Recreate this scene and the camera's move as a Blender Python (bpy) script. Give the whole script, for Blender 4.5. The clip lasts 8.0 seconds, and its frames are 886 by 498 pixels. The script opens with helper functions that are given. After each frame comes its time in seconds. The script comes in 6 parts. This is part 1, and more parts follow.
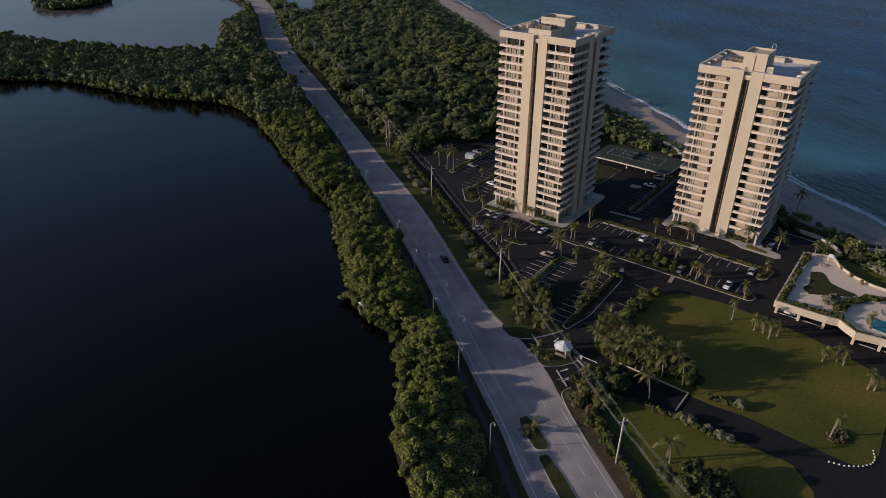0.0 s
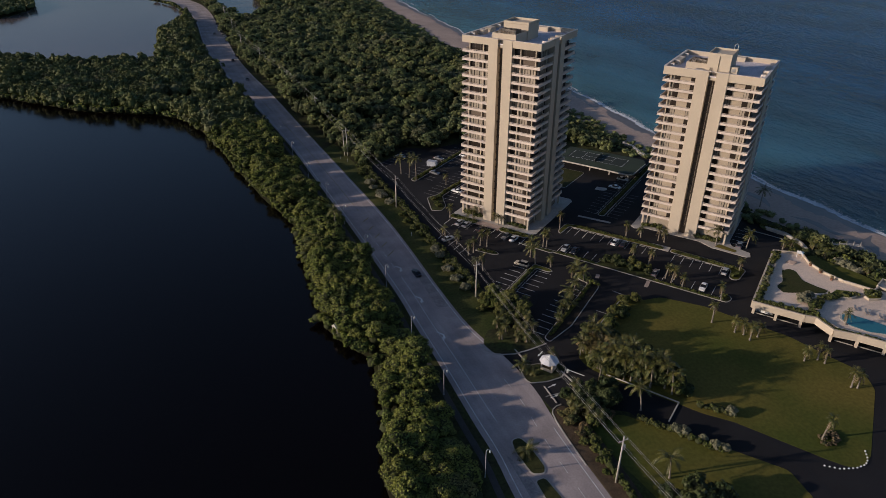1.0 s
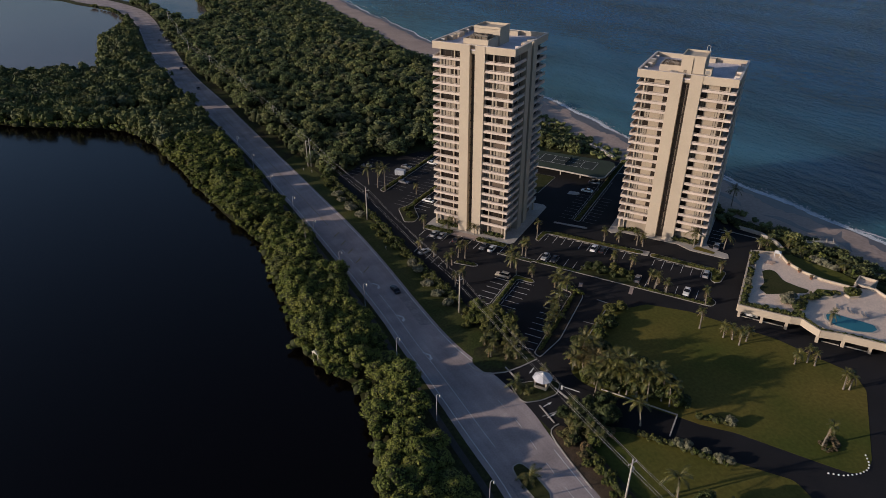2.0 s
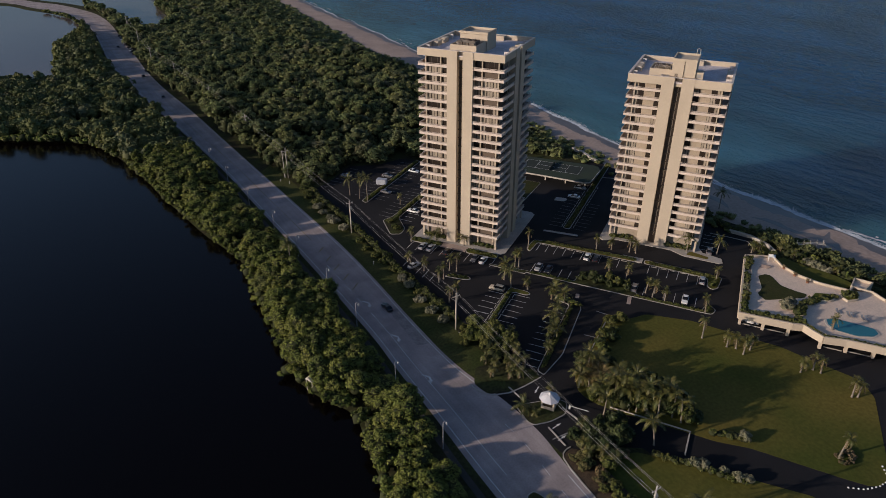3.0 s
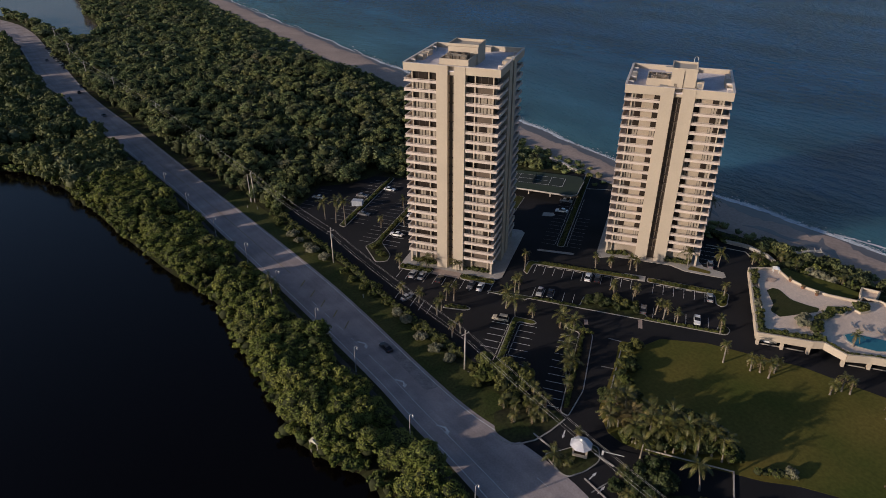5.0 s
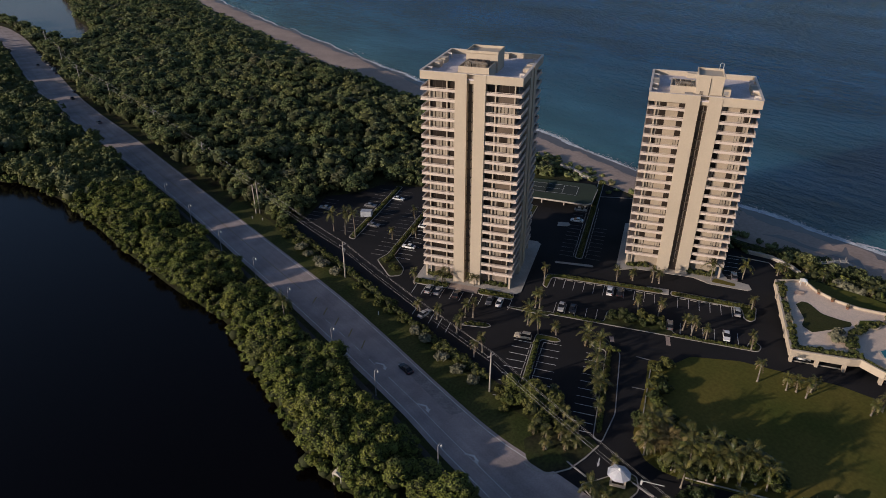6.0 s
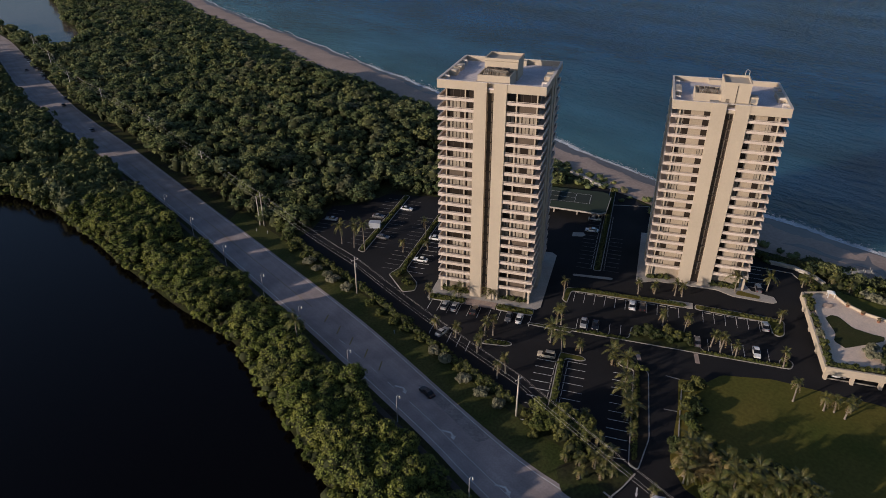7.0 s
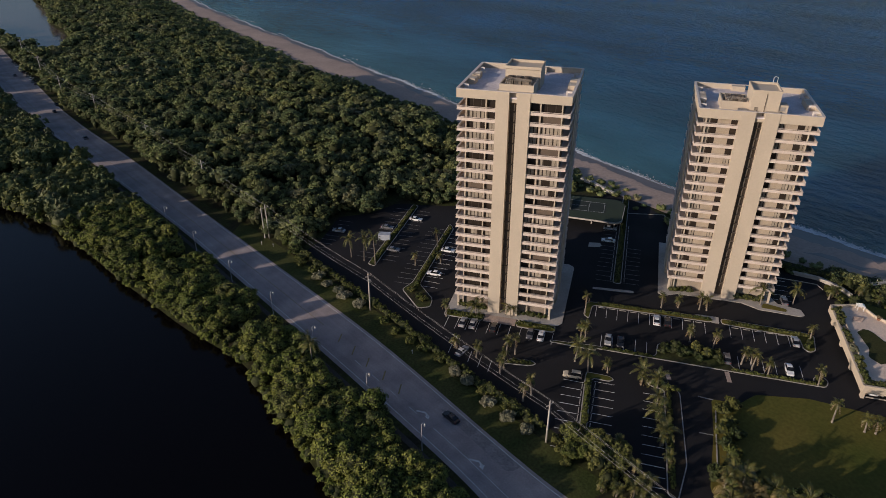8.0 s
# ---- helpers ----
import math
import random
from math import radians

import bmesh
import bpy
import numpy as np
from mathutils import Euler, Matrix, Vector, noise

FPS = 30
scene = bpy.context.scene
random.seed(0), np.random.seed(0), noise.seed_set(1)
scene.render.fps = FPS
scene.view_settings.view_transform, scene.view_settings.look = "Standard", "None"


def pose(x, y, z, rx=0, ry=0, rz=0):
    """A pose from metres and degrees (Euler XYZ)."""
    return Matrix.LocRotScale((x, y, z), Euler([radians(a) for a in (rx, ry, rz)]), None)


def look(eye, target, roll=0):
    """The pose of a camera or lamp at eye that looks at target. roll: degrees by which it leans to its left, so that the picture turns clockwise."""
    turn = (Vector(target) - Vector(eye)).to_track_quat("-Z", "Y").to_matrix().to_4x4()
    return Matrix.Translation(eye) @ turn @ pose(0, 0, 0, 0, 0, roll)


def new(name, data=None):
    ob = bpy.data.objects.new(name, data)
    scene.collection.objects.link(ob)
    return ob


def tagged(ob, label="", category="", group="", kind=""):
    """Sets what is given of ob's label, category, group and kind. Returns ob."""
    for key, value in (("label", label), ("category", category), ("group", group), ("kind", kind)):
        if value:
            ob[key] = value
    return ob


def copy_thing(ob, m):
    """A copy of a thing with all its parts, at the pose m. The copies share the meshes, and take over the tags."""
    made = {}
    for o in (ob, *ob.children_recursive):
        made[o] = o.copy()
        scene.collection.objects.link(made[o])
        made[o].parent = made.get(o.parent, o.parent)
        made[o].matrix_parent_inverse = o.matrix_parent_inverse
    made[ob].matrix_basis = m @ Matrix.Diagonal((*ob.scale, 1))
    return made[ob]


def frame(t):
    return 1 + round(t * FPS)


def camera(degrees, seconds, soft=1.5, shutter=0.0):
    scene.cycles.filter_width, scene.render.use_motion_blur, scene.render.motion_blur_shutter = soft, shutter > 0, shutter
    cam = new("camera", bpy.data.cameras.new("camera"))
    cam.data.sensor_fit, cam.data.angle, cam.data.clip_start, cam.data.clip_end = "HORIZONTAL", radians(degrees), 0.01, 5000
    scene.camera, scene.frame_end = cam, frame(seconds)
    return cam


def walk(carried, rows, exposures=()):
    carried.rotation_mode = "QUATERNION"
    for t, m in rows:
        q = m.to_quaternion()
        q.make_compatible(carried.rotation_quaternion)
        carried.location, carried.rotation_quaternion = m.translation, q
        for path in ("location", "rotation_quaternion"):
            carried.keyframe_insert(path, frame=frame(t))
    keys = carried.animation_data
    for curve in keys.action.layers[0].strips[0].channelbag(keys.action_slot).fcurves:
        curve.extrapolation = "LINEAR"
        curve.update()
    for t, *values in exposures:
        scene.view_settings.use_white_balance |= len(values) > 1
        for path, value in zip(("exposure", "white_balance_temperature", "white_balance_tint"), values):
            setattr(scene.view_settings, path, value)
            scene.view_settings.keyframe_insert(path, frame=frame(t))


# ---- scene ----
cam = camera(68.4, 8.0, 0.8)
METRES, EYE, TILT, LEAN, TURN = 90.0, 105.4, 0.0, 0.0, -19.2
ROWS = [
    (0.0, 0.0, 0.0, 0.0, -0.01, -29.15, 0.02),
    (0.5, -0.0392, 0.0453, 0.0005, -2.55, -29.13, 0.04),
    (1.0, -0.0775, 0.0939, 0.0011, -5.21, -29.12, 0.06),
    (1.5, -0.1134, 0.1441, 0.0021, -7.78, -29.11, 0.09),
    (3.0, -0.2128, 0.3025, 0.0049, -13.19, -29.11, 0.12),
    (3.5, -0.2423, 0.3572, 0.0059, -15.07, -29.11, 0.13),
    (4.0, -0.2703, 0.4127, 0.0067, -16.8, -29.1, 0.13),
    (4.5, -0.2975, 0.4692, 0.0073, -18.01, -29.1, 0.13),
    (6.0, -0.3747, 0.6416, 0.0095, -19.64, -29.09, 0.11),
    (6.5, -0.3995, 0.6997, 0.0098, -20.17, -29.07, 0.11),
    (7.0, -0.4236, 0.7581, 0.0106, -20.69, -29.07, 0.11),
    (7.5, -0.447, 0.8171, 0.0114, -21.21, -29.08, 0.11),
    (8.0, -0.4705, 0.8762, 0.012, -21.74, -29.08, 0.1),
]
walk(cam, [(t, pose(0, 0, EYE, TILT, LEAN, TURN) @ pose(METRES * x, METRES * y, METRES * z, 90 + pitch, roll, yaw)) for t, x, y, z, yaw, pitch, roll in ROWS], [(0.0, 0.0, 6750, 16), (8.0, 0.0, 6750, 16)])
# ---- light ----
SUN_AZ, SUN_EL = 166.0, 13.4     # direction towards the sun, degrees from +x; height
world = bpy.data.worlds.new("sky")
world.use_nodes = True
scene.world = world
wn = world.node_tree.nodes
sky = wn.new("ShaderNodeTexSky")
sky.sky_type, sky.sun_disc = "NISHITA", False
sky.sun_elevation, sky.sun_rotation = radians(SUN_EL), radians(90 - SUN_AZ)
sky.air_density, sky.dust_density, sky.ozone_density = 1.0, 1.7, 4.2
wn["Background"].inputs["Strength"].default_value = 0.100
world.node_tree.links.new(sky.outputs["Color"], wn["Background"].inputs["Color"])
sun_data = bpy.data.lights.new("sun", "SUN")
sun_data.energy, sun_data.angle, sun_data.color = 3.85, radians(0.6), (1.0, 0.87, 0.735)
sun = new("sun", sun_data)
sun_dir = Vector((math.cos(radians(SUN_AZ)) * math.cos(radians(SUN_EL)), math.sin(radians(SUN_AZ)) * math.cos(radians(SUN_EL)), math.sin(radians(SUN_EL))))
sun.matrix_world = look(sun_dir * 300, (0, 0, 0))


# ---- materials ----
def mat(name, colour, rough=0.8, second=None, scale=1.0, fine=12.0, amount=0.5, bump=0.0, metal=0.0, island=0.0, per_object=0.0, spec=0.5):
    """A surface with broad stains (second colour at scale), fine grain and relief; sizes are in repeats per metre."""
    m = bpy.data.materials.new(name)
    m.use_nodes = True
    nt = m.node_tree
    b = nt.nodes["Principled BSDF"]
    b.inputs["Roughness"].default_value, b.inputs["Metallic"].default_value = rough, metal
    b.inputs["Specular IOR Level"].default_value = spec
    geo = nt.nodes.new("ShaderNodeNewGeometry")
    n1 = nt.nodes.new("ShaderNodeTexNoise")
    n1.inputs["Scale"].default_value, n1.inputs["Detail"].default_value = scale, 5
    n2 = nt.nodes.new("ShaderNodeTexNoise")
    n2.inputs["Scale"].default_value, n2.inputs["Detail"].default_value = fine, 4
    for n in (n1, n2):
        nt.links.new(geo.outputs["Position"], n.inputs["Vector"])
    ramp = nt.nodes.new("ShaderNodeMapRange")
    ramp.inputs["From Min"].default_value, ramp.inputs["From Max"].default_value = 0.35, 0.65
    nt.links.new(n1.outputs["Fac"], ramp.inputs["Value"])
    mix = nt.nodes.new("ShaderNodeMix")
    mix.data_type = "RGBA"
    mix.inputs["A"].default_value = (*colour, 1)
    mix.inputs["B"].default_value = (*(second or [c * 0.8 for c in colour]), 1)
    nt.links.new(ramp.outputs["Result"], mix.inputs["Factor"])
    hsv = nt.nodes.new("ShaderNodeHueSaturation")
    nt.links.new(mix.outputs["Result"], hsv.inputs["Color"])
    val = nt.nodes.new("ShaderNodeMapRange")
    val.inputs["From Min"].default_value, val.inputs["From Max"].default_value = 0.3, 0.7
    val.inputs["To Min"].default_value, val.inputs["To Max"].default_value = 1 - amount * 0.5, 1 + amount * 0.5
    nt.links.new(n2.outputs["Fac"], val.inputs["Value"])
    out = val.outputs["Result"]
    for on, source in ((island, geo.outputs["Random Per Island"]), (per_object, None)):
        if not on:
            continue
        if source is None:
            source = nt.nodes.new("ShaderNodeObjectInfo").outputs["Random"]
        r = nt.nodes.new("ShaderNodeMapRange")
        r.inputs["To Min"].default_value, r.inputs["To Max"].default_value = 1 - on * 0.5, 1 + on * 0.5
        nt.links.new(source, r.inputs["Value"])
        mul = nt.nodes.new("ShaderNodeMath")
        mul.operation = "MULTIPLY"
        nt.links.new(out, mul.inputs[0])
        nt.links.new(r.outputs["Result"], mul.inputs[1])
        out = mul.outputs["Value"]
    nt.links.new(out, hsv.inputs["Value"])
    nt.links.new(hsv.outputs["Color"], b.inputs["Base Color"])
    if bump:
        bp = nt.nodes.new("ShaderNodeBump")
        bp.inputs["Strength"].default_value, bp.inputs["Distance"].default_value = 1.0, bump
        nt.links.new(n2.outputs["Fac"], bp.inputs["Height"])
        nt.links.new(bp.outputs["Normal"], b.inputs["Normal"])
    return m


def foliage(name, palette, rough=0.65, spread=0.3):
    """Leaves: each crown takes a colour of the palette, which drifts over the stand and differs a little from leaf to leaf."""
    m = mat(name, palette[0], rough, palette[0], 0.35, 1.1, 0.55, 0.0, 0.0, spread, 0.0, 0.15)
    nt = m.node_tree
    hsv = nt.nodes["Hue/Saturation/Value"]
    att = nt.nodes.new("ShaderNodeAttribute")
    att.attribute_name = "crown"
    info = nt.nodes.new("ShaderNodeObjectInfo")
    drift = nt.nodes.new("ShaderNodeTexNoise")
    drift.inputs["Scale"].default_value, drift.inputs["Detail"].default_value = 0.045, 3
    nt.links.new(nt.nodes["Geometry"].outputs["Position"], drift.inputs["Vector"])
    total = nt.nodes.new("ShaderNodeMath")
    total.operation = "ADD"
    nt.links.new(att.outputs["Fac"], total.inputs[0])
    nt.links.new(info.outputs["Random"], total.inputs[1])
    wrap = nt.nodes.new("ShaderNodeMath")
    wrap.operation = "FRACT"
    nt.links.new(total.outputs["Value"], wrap.inputs[0])
    blend = nt.nodes.new("ShaderNodeMath")
    blend.operation = "MULTIPLY_ADD"
    nt.links.new(drift.outputs["Fac"], blend.inputs[0])
    blend.inputs[1].default_value = 0.9
    nt.links.new(wrap.outputs["Value"], blend.inputs[2])
    span = nt.nodes.new("ShaderNodeMapRange")
    span.inputs["From Min"].default_value, span.inputs["From Max"].default_value = 0.25, 1.6
    nt.links.new(blend.outputs["Value"], span.inputs["Value"])
    ramp = nt.nodes.new("ShaderNodeValToRGB")
    stops = ramp.color_ramp.elements
    while len(stops) < len(palette):
        stops.new(0.5)
    for k, c in enumerate(palette):
        stops[k].position, stops[k].color = k / (len(palette) - 1), (*c, 1)
    nt.links.new(span.outputs["Result"], ramp.inputs["Fac"])
    nt.links.new(ramp.outputs["Color"], hsv.inputs["Color"])
    return m


def water(name, colour, waves, rough, size=0.25):
    m = bpy.data.materials.new(name)
    m.use_nodes = True
    nt = m.node_tree
    b = nt.nodes["Principled BSDF"]
    b.inputs["Base Color"].default_value = (*colour, 1)
    b.inputs["Roughness"].default_value = rough
    b.inputs["IOR"].default_value = 1.33
    geo = nt.nodes.new("ShaderNodeNewGeometry")
    mp = nt.nodes.new("ShaderNodeMapping")
    mp.inputs["Rotation"].default_value = (0, 0, radians(12))
    mp.inputs["Scale"].default_value = (1.0, 0.45, 1.0)
    nt.links.new(geo.outputs["Position"], mp.inputs["Vector"])
    n1 = nt.nodes.new("ShaderNodeTexNoise")
    n1.inputs["Scale"].default_value, n1.inputs["Detail"].default_value, n1.inputs["Roughness"].default_value = size, 7, 0.6
    nt.links.new(mp.outputs["Vector"], n1.inputs["Vector"])
    bp = nt.nodes.new("ShaderNodeBump")
    bp.inputs["Strength"].default_value, bp.inputs["Distance"].default_value = 1.0, waves
    nt.links.new(n1.outputs["Fac"], bp.inputs["Height"])
    nt.links.new(bp.outputs["Normal"], b.inputs["Normal"])
    return m


M_STUCCO = mat("cream_stucco", (0.510, 0.432, 0.332), 0.85, (0.470, 0.397, 0.306), 0.12, 2.0, 0.06, 0.0015)
M_BALCONY = mat("cream_balcony_paint", (0.64, 0.545, 0.47), 0.8, (0.57, 0.485, 0.42), 0.4, 5.0, 0.15, 0.0, 0, 0, 0.12)
M_ROOF = mat("pale_roof_membrane", (0.66, 0.61, 0.62), 0.9, (0.54, 0.50, 0.51), 0.2, 2.0, 0.25)
M_FRAME = mat("bronze_window_frame", (0.06, 0.045, 0.035), 0.5)
M_CURTAIN = mat("window_curtain", (0.34, 0.295, 0.235), 0.9, (0.27, 0.23, 0.18), 0.7, 6.0, 0.3, 0, 0, 0.2, 0.35)
# stucco darkened for the bays: the balconies' shade is in this colour
M_BAYSHADE = mat("shaded_bay_stucco", (0.40, 0.33, 0.25), 0.9, (0.36, 0.295, 0.22), 0.3, 3.0, 0.2)
M_SHUTTER = mat("brown_storm_shutter", (0.13, 0.095, 0.07), 0.8, (0.10, 0.075, 0.055), 0.5, 6.0, 0.3)
M_TURF = mat("dark_turf", (0.036, 0.044, 0.015), 0.95, (0.05, 0.05, 0.02), 0.2, 2.0, 0.5, 0.03, 0, 0, 0, 0.1)
# dark colour carries the shade of slots, landings and garage back walls
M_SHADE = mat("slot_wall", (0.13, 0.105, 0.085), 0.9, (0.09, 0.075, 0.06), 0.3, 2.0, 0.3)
M_METAL = mat("galvanised_metal", (0.45, 0.44, 0.43), 0.5, (0.3, 0.29, 0.28), 1.0, 8.0, 0.4, 0, 0.6)
M_ASPHALT = mat("dark_asphalt", (0.0205, 0.020, 0.022), 0.92, (0.014, 0.0138, 0.015), 0.06, 4.0, 0.4, 0.01, 0, 0, 0, 0.2)
M_ROAD = mat("sun_bleached_road", (0.415, 0.354, 0.338), 0.92, (0.290, 0.248, 0.238), 0.13, 2.5, 0.2, 0.006, 0, 0, 0, 0.2)
nt = M_ROAD.node_tree
stretch = nt.nodes.new("ShaderNodeMapping")
stretch.inputs["Scale"].default_value = (0.55, 0.02, 1.0)
nt.links.new(nt.nodes["Geometry"].outputs["Position"], stretch.inputs["Vector"])
wear = nt.nodes.new("ShaderNodeTexNoise")
wear.inputs["Scale"].default_value, wear.inputs["Detail"].default_value = 1.0, 3
nt.links.new(stretch.outputs["Vector"], wear.inputs["Vector"])
tread = nt.nodes.new("ShaderNodeMapRange")
tread.inputs["From Min"].default_value, tread.inputs["From Max"].default_value = 0.3, 0.7
tread.inputs["To Min"].default_value, tread.inputs["To Max"].default_value = 0.90, 1.09
nt.links.new(wear.outputs["Fac"], tread.inputs["Value"])
worn = nt.nodes.new("ShaderNodeHueSaturation")
nt.links.new(nt.nodes["Hue/Saturation/Value"].outputs["Color"], worn.inputs["Color"])
nt.links.new(tread.outputs["Result"], worn.inputs["Value"])
nt.links.new(worn.outputs["Color"], nt.nodes["Principled BSDF"].inputs["Base Color"])
M_PATCH = mat("worn_road_patch", (0.22, 0.20, 0.195), 0.92, (0.30, 0.27, 0.26), 0.4, 2.0, 0.4, 0.0, 0, 0, 0, 0.2)
M_LINE = mat("road_paint", (0.72, 0.71, 0.69), 0.8, (0.5, 0.49, 0.47), 0.6, 5.0, 0.5)
# mottled line paint, also darkened for parking rows that lie in shade
M_DIMWORN = mat("dim_worn_paint", (0.30, 0.295, 0.28), 0.85, (0.12, 0.118, 0.11), 0.5, 5.0, 0.6)
M_YELLOW = mat("yellow_road_paint", (0.30, 0.22, 0.08), 0.8, (0.20, 0.16, 0.08), 0.6, 5.0, 0.5)
M_KERB = mat("concrete_kerb", (0.42, 0.39, 0.35), 0.9, (0.30, 0.28, 0.25), 0.4, 4.0, 0.3)
M_CONC = mat("pale_concrete", (0.46, 0.42, 0.37), 0.88, (0.37, 0.34, 0.30), 0.25, 3.0, 0.25, 0.004)
M_PAVER = mat("pink_paver", (0.44, 0.33, 0.27), 0.88, (0.36, 0.28, 0.23), 0.4, 3.0, 0.3)
M_DECK = mat("pool_deck_coating", (0.74, 0.59, 0.47), 0.85, (0.64, 0.51, 0.41), 0.2, 2.5, 0.2)
M_SOIL = mat("leaf_litter_soil", (0.035, 0.032, 0.02), 0.95, (0.05, 0.06, 0.02), 0.15, 1.2, 0.6, 0.05, 0, 0, 0, 0.1)
M_MULCH = mat("dark_mulch", (0.03, 0.024, 0.018), 0.95, (0.045, 0.036, 0.026), 0.5, 4.0, 0.5, 0.02, 0, 0, 0, 0.1)
M_BARKMULCH = mat("brown_bark_mulch", (0.105, 0.074, 0.048), 0.95, (0.065, 0.048, 0.032), 0.5, 4.0, 0.5, 0.02, 0, 0, 0, 0.1)
M_GRASS = mat("mown_grass", (0.068, 0.082, 0.017), 0.95, (0.146, 0.118, 0.029), 0.035, 1.2, 0.35, 0.05, 0, 0, 0, 0.1)
M_VERGE = mat("rough_grass", (0.042, 0.056, 0.017), 0.95, (0.074, 0.075, 0.026), 0.12, 1.6, 0.6, 0.08, 0, 0, 0, 0.1)
M_SAND = mat("beach_sand", (0.46, 0.355, 0.295), 0.95, (0.37, 0.29, 0.245), 0.05, 0.8, 0.25, 0.05, 0, 0, 0, 0.1)
M_WETSHADE = mat("wet_shaded_sand", (0.15, 0.125, 0.11), 0.38, (0.11, 0.095, 0.085), 0.06, 0.6, 0.2)
M_FOAM = mat("sea_foam", (0.75, 0.77, 0.78), 0.8, (0.5, 0.55, 0.58), 0.3, 2.0, 0.5)
M_WOOD = mat("weathered_pole_wood", (0.50, 0.46, 0.40), 0.9, (0.38, 0.34, 0.29), 1.0, 10.0, 0.4)
M_CABLE = mat("cable", (0.30, 0.29, 0.28), 0.6)
M_BARK = mat("palm_bark", (0.25, 0.215, 0.17), 0.95, (0.16, 0.135, 0.105), 1.5, 8.0, 0.5, 0.02)
M_FROND = mat("palm_frond", (0.046, 0.062, 0.016), 0.5, (0.118, 0.104, 0.027), 0.9, 4.0, 0.5, 0, 0, 0, 0.7, 0.35)
M_DATE = mat("date_palm_frond", (0.13, 0.105, 0.04), 0.6, (0.20, 0.15, 0.06), 0.6, 4.0, 0.4, 0, 0, 0, 0.5, 0.3)
M_DRY = mat("dry_frond", (0.15, 0.115, 0.07), 0.9, (0.14, 0.11, 0.06), 0.8, 4.0, 0.4, 0, 0, 0, 0.5, 0.1)
M_MANGROVE = foliage("mangrove_leaves", [(0.086, 0.106, 0.032), (0.112, 0.138, 0.030), (0.150, 0.172, 0.038), (0.184, 0.192, 0.044), (0.124, 0.152, 0.040), (0.164, 0.148, 0.054)])
M_FOREST = foliage("hammock_leaves", [(0.074, 0.100, 0.044), (0.102, 0.130, 0.052), (0.134, 0.158, 0.060), (0.172, 0.180, 0.066), (0.116, 0.140, 0.066), (0.186, 0.160, 0.090)])
# forest palette darkened: the clumps' shade is put into the leaf colour
M_SPIT = foliage("shaded_mangrove_leaves", [(0.056, 0.076, 0.034), (0.078, 0.100, 0.040), (0.104, 0.124, 0.046), (0.134, 0.142, 0.050), (0.090, 0.110, 0.050), (0.144, 0.126, 0.070)])
M_SHRUB = foliage("shrub_leaves", [(0.050, 0.066, 0.018), (0.072, 0.088, 0.022), (0.115, 0.116, 0.034), (0.086, 0.104, 0.025), (0.130, 0.118, 0.040)])
M_GLOSSY = foliage("glossy_dark_leaves", [(0.022, 0.034, 0.014), (0.036, 0.052, 0.019), (0.060, 0.074, 0.026), (0.030, 0.044, 0.016)], 0.42)
M_BROWNLEAF = foliage("bronze_shrub_leaves", [(0.110, 0.082, 0.042), (0.160, 0.112, 0.056), (0.100, 0.094, 0.040), (0.135, 0.120, 0.048)])
M_SILVER = foliage("silver_shrub_leaves", [(0.150, 0.152, 0.092), (0.205, 0.195, 0.130), (0.130, 0.135, 0.080)], 0.8)
# dark colour for crown interiors, painting in the shade between the leaves
M_CROWNSHADE = mat("inner_crown_shade", (0.046, 0.054, 0.024), 0.9, (0.034, 0.038, 0.018), 0.5, 3.0, 0.5, 0, 0, 0, 0, 0.1)
M_TRUNK = mat("mangrove_bark", (0.12, 0.095, 0.07), 0.95, (0.08, 0.065, 0.05), 1.0, 6.0, 0.5)
M_BRICKPOT = mat("clay_pot", (0.25, 0.12, 0.07), 0.85)
M_TYRE = mat("tyre_rubber", (0.02, 0.02, 0.02), 0.85)
M_RIM = mat("alloy_rim", (0.5, 0.5, 0.5), 0.35, metal=0.9)
M_WHITE = mat("white_paint", (0.72, 0.72, 0.70), 0.5, (0.64, 0.64, 0.62), 0.5, 4.0, 0.1)
M_COURT = mat("green_court", (0.025, 0.042, 0.021), 0.9, (0.019, 0.033, 0.018), 0.15, 2.0, 0.3)
M_COURT2 = mat("dark_green_court", (0.018, 0.028, 0.021), 0.9, (0.015, 0.024, 0.018), 0.15, 2.0, 0.3)
M_LAMP = mat("lamp_glass", (0.7, 0.68, 0.62), 0.3)
M_LAGOON = water("lagoon_water", (0.0022, 0.0015, 0.0016), 0.05, 0.14, 0.3)
M_LAGOON.node_tree.nodes["Principled BSDF"].inputs["Specular Tint"].default_value = (0.85, 0.66, 0.55, 1)
M_LAGOON.node_tree.nodes["Principled BSDF"].inputs["Specular IOR Level"].default_value = 0.36
# pale streaks in the body colour stand for reflected sky
M_SKYWATER = water("sky_toned_water", (0.08, 0.07, 0.07), 0.05, 0.14, 0.3)
nt = M_SKYWATER.node_tree
sky_noise = nt.nodes.new("ShaderNodeTexNoise")
sky_noise.inputs["Scale"].default_value, sky_noise.inputs["Detail"].default_value = 0.012, 5
nt.links.new(nt.nodes["Mapping"].outputs["Vector"], sky_noise.inputs["Vector"])
sky_mix = nt.nodes.new("ShaderNodeMix")
sky_mix.data_type = "RGBA"
sky_mix.inputs["A"].default_value, sky_mix.inputs["B"].default_value = (0.060, 0.050, 0.052, 1), (0.165, 0.135, 0.125, 1)
nt.links.new(sky_noise.outputs["Fac"], sky_mix.inputs["Factor"])
nt.links.new(sky_mix.outputs["Result"], nt.nodes["Principled BSDF"].inputs["Base Color"])
